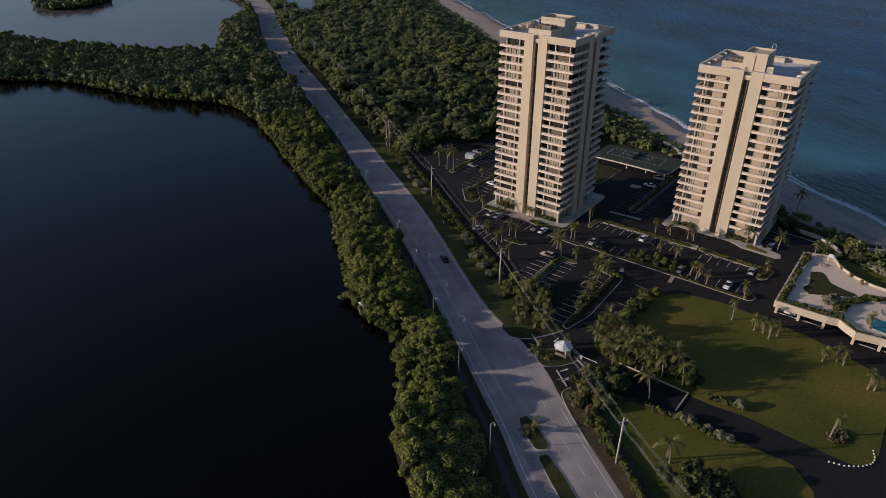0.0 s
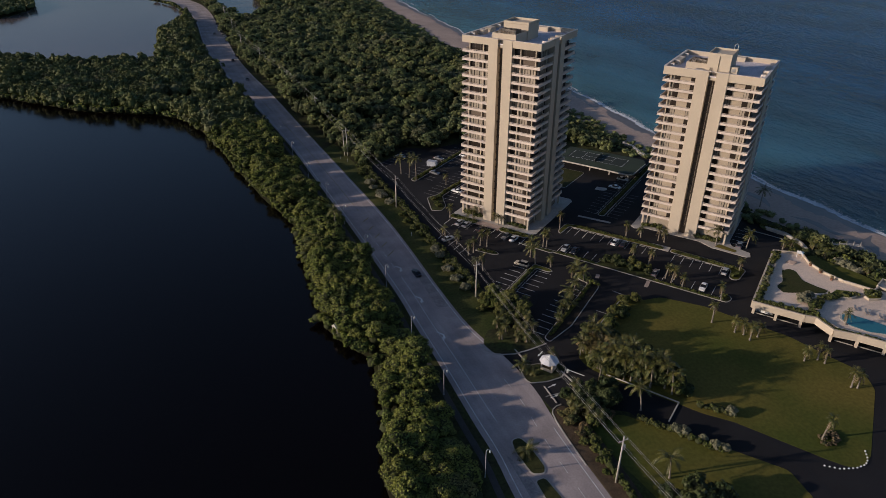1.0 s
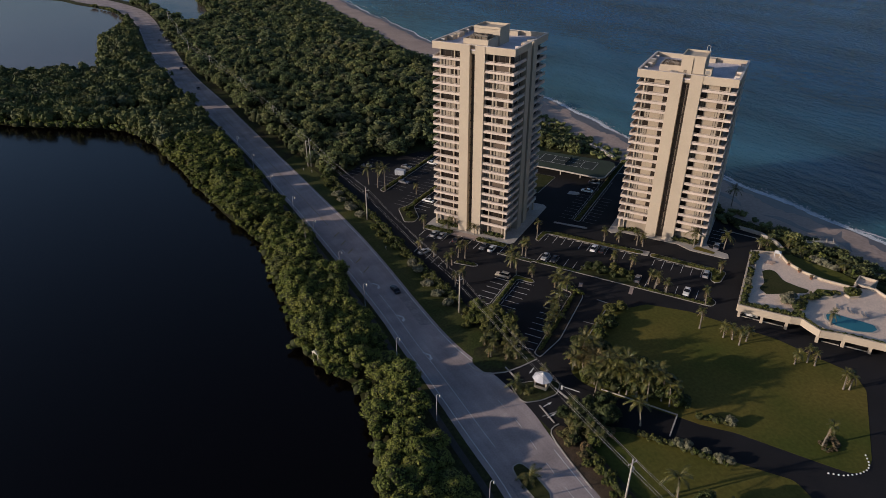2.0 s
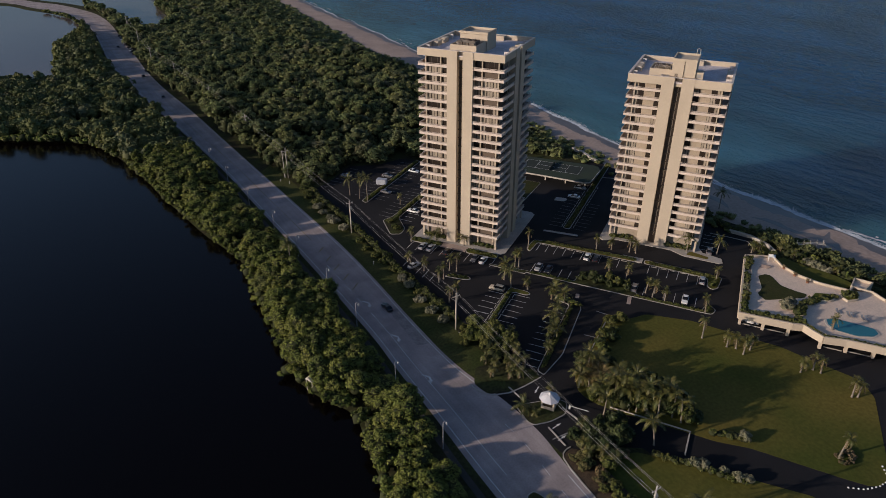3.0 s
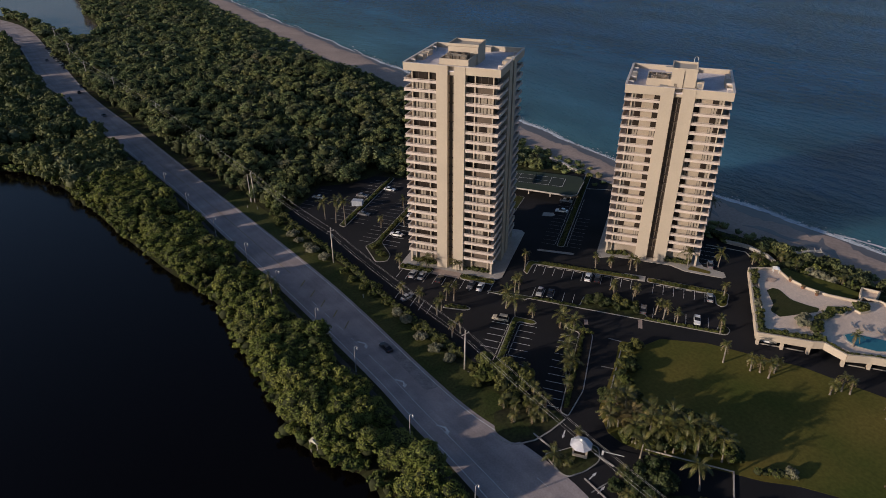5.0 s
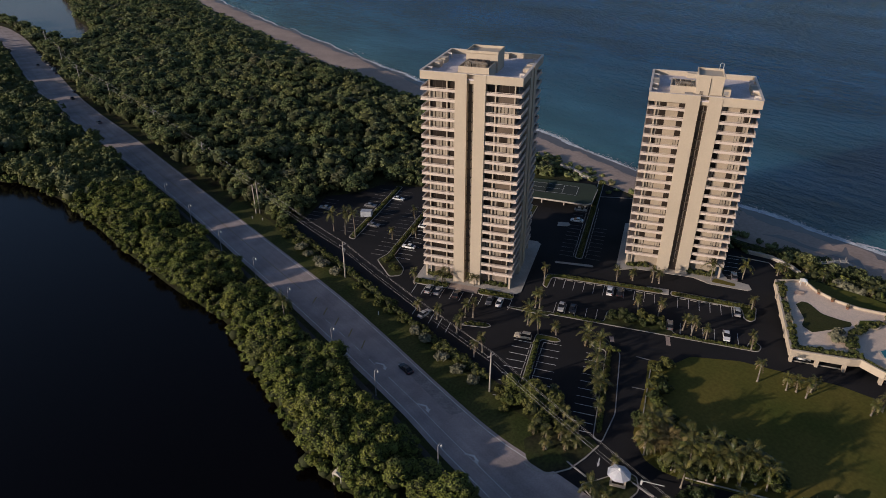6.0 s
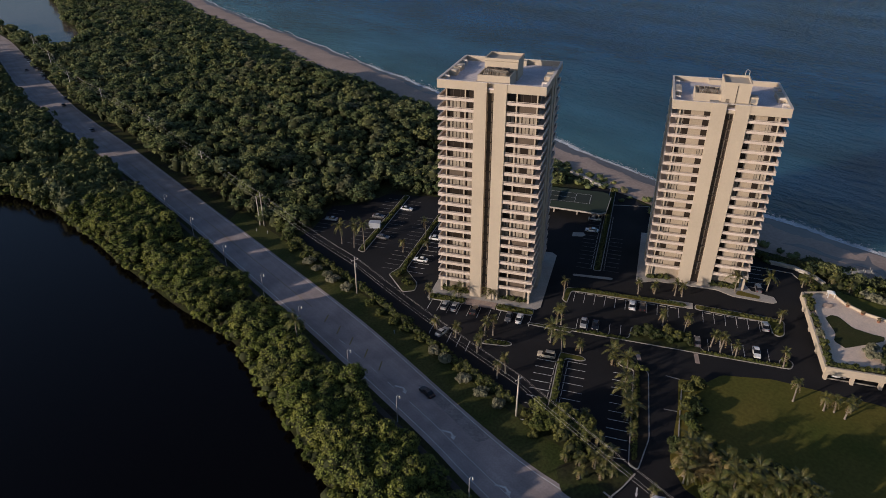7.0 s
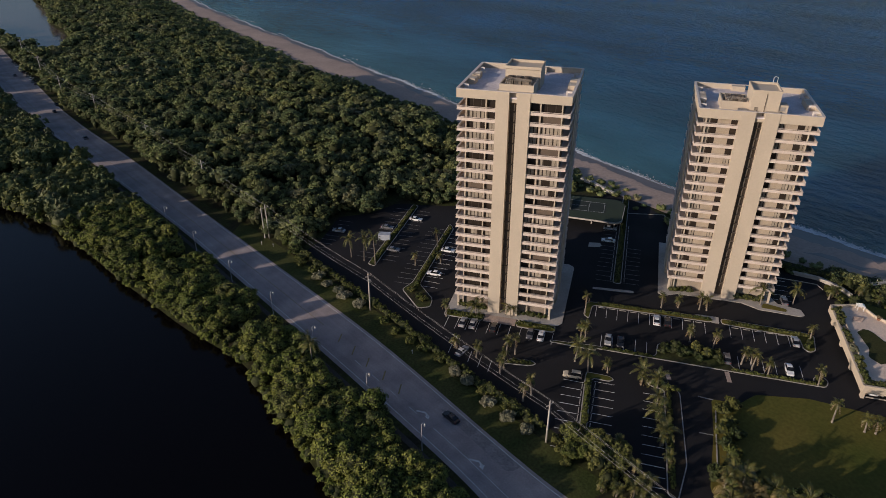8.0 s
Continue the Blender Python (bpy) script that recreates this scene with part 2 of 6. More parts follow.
M_OCEAN = water("ocean_water", (0.005, 0.032, 0.075), 3.4, 0.10, 0.19)
M_OCEAN.node_tree.nodes["Principled BSDF"].inputs["Specular IOR Level"].default_value = 0.13
M_OCEAN.node_tree.nodes["Principled BSDF"].inputs["IOR"].default_value = 1.33
M_OCEAN.node_tree.nodes["Principled BSDF"].inputs["Specular Tint"].default_value = (0.26, 0.58, 1.0, 1)
nt = M_OCEAN.node_tree
sea_body = nt.nodes["Principled BSDF"]
sea_body.subsurface_method = "BURLEY"
sea_body.inputs["Subsurface Weight"].default_value = 0.85
sea_body.inputs["Subsurface Radius"].default_value = (18.0, 30.0, 40.0)
sea_body.inputs["Subsurface Scale"].default_value = 1.0
att = nt.nodes.new("ShaderNodeAttribute")
att.attribute_name = "depth"
tone = nt.nodes.new("ShaderNodeMix")
tone.data_type = "RGBA"
tone.inputs["A"].default_value, tone.inputs["B"].default_value = (0.050, 0.170, 0.225, 1), (0.002, 0.060, 0.160, 1)
nt.links.new(att.outputs["Fac"], tone.inputs["Factor"])
streak = nt.nodes.new("ShaderNodeTexNoise")
streak.inputs["Scale"].default_value, streak.inputs["Detail"].default_value = 0.02, 6
nt.links.new(nt.nodes["Mapping"].outputs["Vector"], streak.inputs["Vector"])
gain = nt.nodes.new("ShaderNodeMapRange")
gain.inputs["From Min"].default_value, gain.inputs["From Max"].default_value = 0.3, 0.7
gain.inputs["To Min"].default_value, gain.inputs["To Max"].default_value = 0.65, 1.35
nt.links.new(streak.outputs["Fac"], gain.inputs["Value"])
shade = nt.nodes.new("ShaderNodeHueSaturation")
nt.links.new(tone.outputs["Result"], shade.inputs["Color"])
nt.links.new(gain.outputs["Result"], shade.inputs["Value"])
nt.links.new(shade.outputs["Color"], nt.nodes["Principled BSDF"].inputs["Base Color"])
M_POOL = water("pool_water", (0.03, 0.17, 0.22), 0.02, 0.05, 1.2)


def glass(name, colour):
    m = bpy.data.materials.new(name)
    m.use_nodes = True
    b = m.node_tree.nodes["Principled BSDF"]
    b.inputs["Base Color"].default_value = (*colour, 1)
    b.inputs["Roughness"].default_value, b.inputs["IOR"].default_value = 0.06, 1.5
    return m


M_GLASS = glass("dark_window_glass", (0.032, 0.025, 0.020))
M_CARGLASS = glass("car_glass", (0.012, 0.013, 0.015))


def car_paint(name, colour):
    m = mat(name, colour, 0.35, colour, 1.0, 20.0, 0.06)
    m.node_tree.nodes["Principled BSDF"].inputs["Coat Weight"].default_value = 0.6
    return m


PAINTS = {"white": car_paint("white_car_paint", (0.75, 0.75, 0.74)), "silver": car_paint("silver_car_paint", (0.38, 0.38, 0.38)),
          "grey": car_paint("grey_car_paint", (0.14, 0.14, 0.15)), "black": car_paint("black_car_paint", (0.015, 0.015, 0.017)),
          "beige": car_paint("beige_car_paint", (0.42, 0.37, 0.29))}


# ---- mesh helpers ----
class Build:
    """Collects simple solids into one mesh."""

    def __init__(self):
        self.v, self.f = [], []

    def add(self, verts, faces):
        n = len(self.v)
        self.v += [tuple(p) for p in verts]
        self.f += [tuple(i + n for i in f) for f in faces]
        return self

    def box(self, x0, y0, z0, x1, y1, z1):
        return self.add([(x0, y0, z0), (x1, y0, z0), (x1, y1, z0), (x0, y1, z0), (x0, y0, z1), (x1, y0, z1), (x1, y1, z1), (x0, y1, z1)],
                        [(3, 2, 1, 0), (4, 5, 6, 7), (0, 1, 5, 4), (1, 2, 6, 5), (2, 3, 7, 6), (3, 0, 4, 7)])

    def prism(self, pts, z0, z1):
        n = len(pts)
        area = sum(pts[i][0] * pts[(i + 1) % n][1] - pts[(i + 1) % n][0] * pts[i][1] for i in range(n))
        if area < 0:
            pts = pts[::-1]
        return self.add([(x, y, z0) for x, y in pts] + [(x, y, z1) for x, y in pts],
                        [tuple(range(n))[::-1], tuple(range(n, 2 * n))] + [(i, (i + 1) % n, n + (i + 1) % n, n + i) for i in range(n)])

    def tube(self, pts, radii, sides=8):
        """A round bar along pts, with a radius at each."""
        pts = [Vector(p) for p in pts]
        verts = []
        for i, p in enumerate(pts):
            d = (pts[min(i + 1, len(pts) - 1)] - pts[max(i - 1, 0)]).normalized()
            a = d.orthogonal().normalized()
            b = d.cross(a)
            for k in range(sides):
                w = 2 * math.pi * k / sides
                verts.append(p + (a * math.cos(w) + b * math.sin(w)) * radii[i])
        faces = [(i * sides + k, i * sides + (k + 1) % sides, (i + 1) * sides + (k + 1) % sides, (i + 1) * sides + k) for i in range(len(pts) - 1) for k in range(sides)]
        faces += [tuple(range(sides))[::-1], tuple(range((len(pts) - 1) * sides, len(pts) * sides))]
        return self.add(verts, faces)

    def mesh(self, name, material, smooth=False):
        me = bpy.data.meshes.new(name)
        me.from_pydata(self.v, [], self.f)
        me.materials.append(material)
        if smooth:
            me.shade_smooth()
        return me


def part(name, shape, material, parent=None, label="", m=None, smooth=False):
    """One mesh object from a Build (or a ready mesh), under a thing or a part."""
    me = shape.mesh(name, material, smooth) if isinstance(shape, Build) else shape
    ob = new(name, me)
    if parent is not None:
        ob.parent = parent
    if m is not None:
        ob.matrix_basis = m
    return tagged(ob, label)


def thing(name, label, category, m=None, group="", kind=""):
    ob = tagged(new(name), label, category, group, kind)
    if m is not None:
        ob.matrix_basis = m
    return ob


def setting(name, shape, material, label, category, m=None, smooth=False):
    ob = part(name, shape, material, None, "", m, smooth)
    return tagged(ob, label, category, "", "structure")


SITE = pose(91.3, 205, 0, 0, 0, -57)      # the estate's grid: u along the tower fronts, v towards the sea


def site(u, v, z=0.0):
    return SITE @ Vector((u, v, z))


def at_site(u, v, z=0.0, turn=0.0):
    return SITE @ pose(u, v, z, 0, 0, turn)


def smooth_line(pts, step=6.0):
    """Points along a soft curve through pts."""
    out = []
    for i in range(len(pts) - 1):
        p0, p1, p2, p3 = (np.array(pts[max(0, min(len(pts) - 1, i + k))], float) for k in (-1, 0, 1, 2))
        n = max(1, int(np.linalg.norm(p2 - p1) / step))
        for k in range(n):
            t = k / n
            out.append(0.5 * (2 * p1 + (p2 - p0) * t + (2 * p0 - 5 * p1 + 4 * p2 - p3) * t * t + (3 * p1 - p0 - 3 * p2 + p3) * t ** 3))
    out.append(np.array(pts[-1], float))
    return np.array(out)


def inside(px, py, poly):
    """Which of the points lie inside a closed outline."""
    poly = np.asarray(poly, float)
    hit = np.zeros(np.shape(px), bool)
    for (x0, y0), (x1, y1) in zip(poly, np.roll(poly, -1, 0)):
        if y0 == y1:
            continue
        cross = ((y0 > py) != (y1 > py)) & (px < (x1 - x0) * (py - y0) / (y1 - y0) + x0)
        hit ^= cross
    return hit


def distance(px, py, poly):
    poly = np.asarray(poly, float)
    best = np.full(np.shape(px), 1e9)
    for (x0, y0), (x1, y1) in zip(poly, np.roll(poly, -1, 0)):
        dx, dy = x1 - x0, y1 - y0
        t = np.clip(((px - x0) * dx + (py - y0) * dy) / (dx * dx + dy * dy + 1e-9), 0, 1)
        best = np.minimum(best, np.hypot(px - x0 - t * dx, py - y0 - t * dy))
    return best


def sheet(name, left, right, z, material, label, category, kind="structure"):
    """A ribbon between two lines of equal length, with a thickness of 6 cm."""
    b = Build()
    n = len(left)
    b.add([(x, y, z) for x, y in left] + [(x, y, z) for x, y in right], [(i, n + i, n + i + 1, i + 1) for i in range(n - 1)])
    return tagged(part(name, b, material), label, category, "", kind)


# ---- land and water ----
LAGOON_SHORE = [(20, -60), (21, 40), (23, 85), (23, 100), (29, 115), (31, 127), (33.5, 138), (27, 154), (29, 182), (32, 210), (33, 223), (28, 246), (25, 268),
                (22, 290), (20, 310), (14, 347), (3, 373), (-38, 402), (-64, 430), (-98, 461), (-180, 484), (-330, 530)]
FAR_SHORE = [(-330, 690), (-161, 612), (-112, 562), (-70, 533), (-45, 513), (-20, 505), (2, 505), (9, 540), (11, 590), (20, 624), (32, 652), (40, 674), (40.5, 715), (33, 762), (23, 790), (6, 826), (-12, 868), (-60, 905)]
NORTH_SHORE = [(-60, 960), (8, 914), (25, 886), (43, 854), (61, 808), (71, 757), (73, 722), (78, 688), (90, 634), (100, 650), (108, 680), (115, 718), (117, 765), (122, 802), (132, 854), (140, 946), (152, 1010), (190, 1300), (230, 1700)]
SEA_SHORE = [(480, 1700), (380, 1300), (312, 1000), (268, 808), (256, 700), (250, 640), (247.5, 590), (243.5, 535), (239, 480), (234, 422), (228, 355), (221, 290), (217, 240), (216, 180), (218, 120), (220, 60), (224, -60)]
shore = [smooth_line(s, 5.0) for s in (LAGOON_SHORE, FAR_SHORE, NORTH_SHORE, SEA_SHORE)]
LAND = np.concatenate(shore)
DUNE = smooth_line([(440, 1700), (345, 1300), (282, 1000), (243, 776), (233, 690), (224, 594), (219, 540), (211, 470), (209, 400), (203, 330), (199, 290), (198, 235), (193, 170), (195, 130), (197, 90), (202, 20), (206, -60)], 5.0)


def ground_sheet():
    """The land as one sheet: flat inland, sloping under the water at its shores."""
    xs = np.arange(-340, 520, 4.0)
    ys = np.arange(-60, 1700, 5.0)
    X, Y = np.meshgrid(xs, ys)
    d = distance(X, Y, LAND) * np.where(inside(X, Y, LAND), 1, -1)
    east = np.interp(Y, DUNE[::-1, 1], DUNE[::-1, 0])
    sea_side = X > east - 10
    beach = np.clip(d / 20.0, -1, 1) * 1.2
    bank = np.clip(d / 5.0, -1, 1) * 0.6
    Z = np.where(sea_side, np.minimum(beach, 0.0) + np.clip(d / 22.0, 0, 1) * 0.9 - 0.9, np.minimum(0.0, bank - 0.6))
    Z = np.where(d < -8, -2.0, Z)
    ny, nx = X.shape
    verts = np.stack([X, Y, Z], -1).reshape(-1, 3)
    idx = np.arange(ny * nx).reshape(ny, nx)
    keep = (d[:-1, :-1] > -12) | (d[1:, 1:] > -12)
    q = np.stack([idx[:-1, :-1], idx[:-1, 1:], idx[1:, 1:], idx[1:, :-1]], -1)[keep]
    me = bpy.data.meshes.new("ground")
    me.from_pydata(verts.tolist(), [], q.tolist())
    me.materials.append(M_SOIL)
    me.shade_smooth()
    return tagged(new("ground", me), "dark leaf-littered soil of the barrier island", "ground", "", "structure")


ground = ground_sheet()
WATER = -0.55


# the spit parts the near lagoon from the far water, where reflected sky is painted pale
SPIT = [(-3000, 1500), (-330, 640), (-161, 560), (-112, 520), (-70, 495), (-20, 470), (175, 470)]
setting("lagoon_water", Build().add([(175, -400, WATER), (-3000, -400, WATER)][::-1] + [(x, y, WATER) for x, y in SPIT[::-1]], [tuple(range(len(SPIT) + 2))]), M_LAGOON, "still dark lagoon water with faint ripples", "water")
setting("lagoon_shallows", Build().add([(x, y, WATER) for x, y in SPIT] + [(175, 4500, WATER), (-3000, 4500, WATER)], [tuple(range(len(SPIT) + 2))]), M_SKYWATER, "pale grey far lagoon water, reflected sky painted in streaks", "water")


def along(line, y):
    return np.interp(y, line[:, 1], line[:, 0])


sea = shore[3][::-1]
dune = DUNE[::-1]


def ocean_sheet():
    """The sea to the horizon; each vertex carries the depth of water under it."""
    yy = np.concatenate([np.arange(-400, 1700, 20.0), np.array([1800, 2200, 3000, 4500])])
    line = np.interp(yy, sea[:, 1], sea[:, 0]) + np.maximum(0, yy - 1690) * 0.25
    offs = (-45, -6, 0, 5, 12, 22, 36, 60, 100, 180, 400, 1200, 4500)
    b = Build()
    for o in offs:
        b.v += [(x + o, y, WATER) for x, y in zip(line, yy)]
    n = len(yy)
    b.f = [(r * n + i, (r + 1) * n + i, (r + 1) * n + i + 1, r * n + i + 1) for r in range(len(offs) - 1) for i in range(n - 1)]
    me = b.mesh("ocean_water", M_OCEAN, True)
    at = me.attributes.new("depth", "FLOAT", "POINT")
    at.data.foreach_set("value", [max(0.0, min(1.0, o / 170.0)) ** 0.6 for o in offs for _ in yy])
    return tagged(new("ocean_water", me), "blue-green ocean water with small wind waves", "water", "", "structure")


ocean_sheet()
ys = np.arange(-60, 1690, 4.0)
wob = np.array([1.6 * math.sin(y * 0.11) + 1.1 * math.sin(y * 0.043 + 1) + 0.8 * math.sin(y * 0.31) for y in ys])
b = Build()
rows_y = len(ys)
lines = [(along(dune, ys) - 3 + wob * 0.6, np.full(rows_y, 0.04)), (along(dune, ys) + 4, np.full(rows_y, 0.06)), (along(sea, ys) - 9, np.full(rows_y, -0.18)), (along(sea, ys) - 3.5 + wob, np.full(rows_y, -0.45))]
for (xa, za), (xb, zb) in zip(lines[:-1], lines[1:]):
    n0 = len(b.v)
    b.v += [(x, y, z) for x, y, z in zip(xa, ys, za)] + [(x, y, z) for x, y, z in zip(xb, ys, zb)]
    b.f += [(n0 + i, n0 + rows_y + i, n0 + rows_y + i + 1, n0 + i + 1) for i in range(rows_y - 1)]
setting("beach", b, M_SAND, "pale pinkish sand beach between dune scrub and sea", "beach", None, True)
b = Build()
n0 = rows_y
# strip widened over the near beach: its dark colour stands for shade there
wide = np.interp(ys, [230, 330], [16.5, 5.5])
xa, xb = along(sea, ys) - wide + wob, along(sea, ys) + 3
b.v = [(x, y, -0.43 + (w - 3.7) * 0.034) for x, y, w in zip(xa, ys, wide)] + [(x, y, -0.62) for x, y in zip(xb, ys)]
b.f = [(i, n0 + i, n0 + i + 1, i + 1) for i in range(n0 - 1)]
setting("wet_beach", b, M_WETSHADE, "dark sand, wet by the waves and toned for shade above", "beach", None, True)
# ragged patches of foam where the waves run out
b = Build()
fy = np.arange(-60, 1500, 0.9)
for row, (off, wide, gap) in enumerate(((0.2, 0.6, 0.16), (1.9, 0.3, 0.50), (6.0, 0.22, 0.64))):
    last = None
    for y0 in fy:
        big = noise.noise(Vector((y0 * 0.025, row * 7.3, 0))) * 0.5 + 0.5
        small = noise.noise(Vector((y0 * 0.35, row * 4.1, 9))) * 0.5 + 0.5
        if 0.55 * big + 0.45 * small < gap:
            last = None
            continue
        w = wide * (0.25 + 1.5 * small) * (2.6 if y0 < 480 else 1.8)
        x0 = along(sea, y0) + off * (1.3 if y0 < 300 else 1.0) + 1.5 * math.sin(y0 * (0.05 + row * 0.013) + row) + 0.8 * math.sin(y0 * 0.17 + row) + 0.5 * noise.noise(Vector((y0 * 0.4, row, 3)))
        z = WATER + 0.05 + 0.012 * row
        pair = [(x0 - w * (0.5 + 0.9 * small), y0, z), (x0 + w * (0.4 + 0.9 * noise.noise(Vector((y0 * 0.9, row, 5)))), y0 + 0.2, z)]
        b.v += pair
        n = len(b.v)
        if last is not None:
            b.f.append((last, last + 1, n - 1, n - 2))
        last = n - 2
lace = random.Random(5)
for k in range(6600):
    y0 = lace.uniform(-60, 470)
    thick = 0.35 + 0.65 * (noise.noise(Vector((y0 * 0.03, 4.0, 1.0))) * 0.5 + 0.5)
    x0 = along(sea, y0) + 0.4 + 1.5 * math.sin(y0 * 0.05) + 0.8 * math.sin(y0 * 0.17) + lace.expovariate(0.8 / thick)
    s = lace.uniform(0.10, 0.34)
    z = WATER + 0.09 + lace.uniform(0, 0.08)
    b.add([(x0 - s * 0.6, y0, z), (x0, y0 - s * 1.5, z), (x0 + s * 0.5, y0 + 0.2, z), (x0 - 0.1, y0 + s * 1.7, z)], [(0, 1, 2, 3)])
tagged(part("sea_foam", b, M_FOAM), "broken white foam lines of small waves", "foam", "", "stuff")

# ---- road ----
ROAD_L = [(42.5, -60), (44.2, 20), (46.2, 77), (48.2, 96), (48.7, 108), (50.0, 130), (50.7, 147), (51.6, 160), (52, 182), (52.2, 212), (51.8, 260), (51.4, 300), (49.8, 337), (47.0, 388), (44.6, 425), (42.8, 455), (41.4, 490), (41.0, 530), (42.0, 563), (43.4, 592), (45.2, 620), (46.8, 662), (45.8, 712), (40.6, 752), (34, 782), (26, 806), (12, 836), (-6, 880), (-40, 915)]
ROAD_R = [(57.4, -60), (59.6, 20), (62.3, 74), (63.8, 98), (65.4, 111), (64.8, 124), (62.6, 140), (62.8, 160), (64.2, 190), (64.6, 215), (63.5, 260), (61.8, 320), (60, 390), (57.2, 450), (56.8, 498), (58.8, 552), (60.0, 604), (62.4, 655), (63.6, 705), (61.0, 752), (54, 786), (46, 814), (34, 846), (16, 877), (2, 905), (-32, 940)]


def resample(pts, n):
    line = smooth_line(pts, 4.0)
    s = np.concatenate([[0], np.cumsum(np.hypot(*np.diff(line, axis=0).T))])
    t = np.linspace(0, s[-1], n)
    return np.stack([np.interp(t, s, line[:, 0]), np.interp(t, s, line[:, 1])], 1)


NR = 320
rl, rr = resample(ROAD_L, NR), resample(ROAD_R, NR)
side = (rr - rl) / np.linalg.norm(rr - rl, axis=1)[:, None]
sheet("road", rl - side * 1.3, rr + side * 0.5, 0.05, M_ROAD, "sun-bleached grey asphalt coastal road", "road")


def stripe(name, base, off, width, y0, y1, z=0.075, dash=0.0, gap=0.0, material=M_LINE, label="worn white painted road line"):
    """A painted line at a distance from one edge of the road."""
    line = base + side * off
    s = np.concatenate([[0], np.cumsum(np.hypot(*np.diff(line, axis=0).T))])
    b = Build()
    s0, s1 = np.interp(y0, line[:260, 1], s[:260]), np.interp(y1, line[:260, 1], s[:260])
    cuts = np.arange(s0, s1, (dash + gap) if dash else 5.0)
    for c in cuts:
        e = min(s1, c + (dash if dash else 5.0))
        q = [np.array([np.interp(v, s, line[:, 0]), np.interp(v, s, line[:, 1])]) for v in (c, e)]
        n = np.array([np.interp(c, s, side[:, 0]), np.interp(c, s, side[:, 1])]) * width / 2
        b.add([(*(q[0] - n), z), (*(q[0] + n), z), (*(q[1] + n), z), (*(q[1] - n), z)], [(0, 1, 2, 3)])
    return tagged(part(name, b, material), label, "road marking", "", "structure")


stripe("road_line", rl, 0.15, 0.22, 0, 760)
stripe("road_line", rr, -0.5, 0.22, 128, 620)
stripe("road_line", rr, -0.9, 0.22, 0, 98)
stripe("road_line", rl, 3.9, 0.14, 105, 172)
stripe("road_line", rl, 3.9, 0.14, 178, 205, dash=3.0, gap=4.5)
stripe("road_line", rr, -4.6, 0.14, 30, 118, dash=3.0, gap=4.0)
for x, y in ((58.0, 214.1), (57.6, 207.1), (57.6, 200.7), (57.7, 193.8), (57.6, 187.2)):
    setting("road_line", Build().box(-1.8, -0.17, 0, 1.8, 0.17, 0.006), M_YELLOW, "faded yellow hatch mark", "road marking", pose(x, y, 0.075, 0, 0, 42))
stripe("road_line", rl, 6.6, 0.16, 222, 640, material=M_YELLOW, label="faded yellow centre line")
# path beside the lagoon trees, its colour darkened for their shade
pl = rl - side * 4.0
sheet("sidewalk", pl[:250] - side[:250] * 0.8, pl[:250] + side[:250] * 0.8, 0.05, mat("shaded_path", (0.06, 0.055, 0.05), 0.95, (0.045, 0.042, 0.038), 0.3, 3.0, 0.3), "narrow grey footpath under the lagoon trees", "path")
for y0, y1 in ((-60, 99), (129, 292)):
    k = (rr[:, 1] > y0) & (rr[:, 1] < y1)
    sheet("verge", rr[k] + side[k] * 0.5, rr[k] + side[k] * 9.5, 0.035, M_VERGE, "rough grass verge beside the road", "grass")


def rounded(pts, radius=1.1):
    """An outline with its corners rounded off."""
    out = []
    n = len(pts)
    for i in range(n):
        p0, p, p1 = (np.array(pts[k % n], float) for k in (i - 1, i, i + 1))
        a, b = p0 - p, p1 - p
        la, lb = np.linalg.norm(a), np.linalg.norm(b)
        r = min(radius, 0.42 * la, 0.42 * lb)
        q0, q1 = p + a / la * r, p + b / lb * r
        for t in (0.0, 0.33, 0.67, 1.0):
            out.append(tuple((1 - t) ** 2 * q0 + 2 * t * (1 - t) * p + t * t * q1))
    return out


def inset(pts, d):
    """The outline moved inwards by d."""
    n = len(pts)
    area = sum(pts[i][0] * pts[(i + 1) % n][1] - pts[(i + 1) % n][0] * pts[i][1] for i in range(n))
    sign = 1 if area > 0 else -1
    out = []
    for i in range(n):
        p0, p1 = np.array(pts[i - 1], float), np.array(pts[(i + 1) % n], float)
        t = p1 - p0
        t /= np.linalg.norm(t) + 1e-9
        out.append(tuple(np.array(pts[i]) + sign * d * np.array([-t[1], t[0]])))
    return out


def kerbed(name, pts, material, label, category, z=0.14, world=False, kerb=True):
    """A raised bed with a concrete kerb round it; pts in the estate's grid unless world."""
    pts = rounded([tuple(p) if world else tuple(site(*p)[:2]) for p in pts])
    t = thing(name, label, category, kind="structure")
    if kerb:
        part("kerb", Build().prism(pts, -0.1, z), M_KERB, t)
        part("bed", Build().prism(inset(pts, 0.26), 0.0, z + 0.05), material, t)
    else:
        part("bed", Build().prism(pts, -0.1, z), material, t)
    return t


# repairs and stains in the road surface
for pts, material, label in (([(46.6, 60), (50.0, 60), (51.0, 88), (49.4, 96)], M_PATCH, "dark asphalt repair along a lane"),
                             ([(58.6, 152), (62.4, 151), (62.6, 172), (60.4, 176)], M_PATCH, "dark asphalt repair along a lane")):
    setting("road_patch", Build().prism(rounded(pts, 1.5), 0.04, 0.062), material, label, "road")

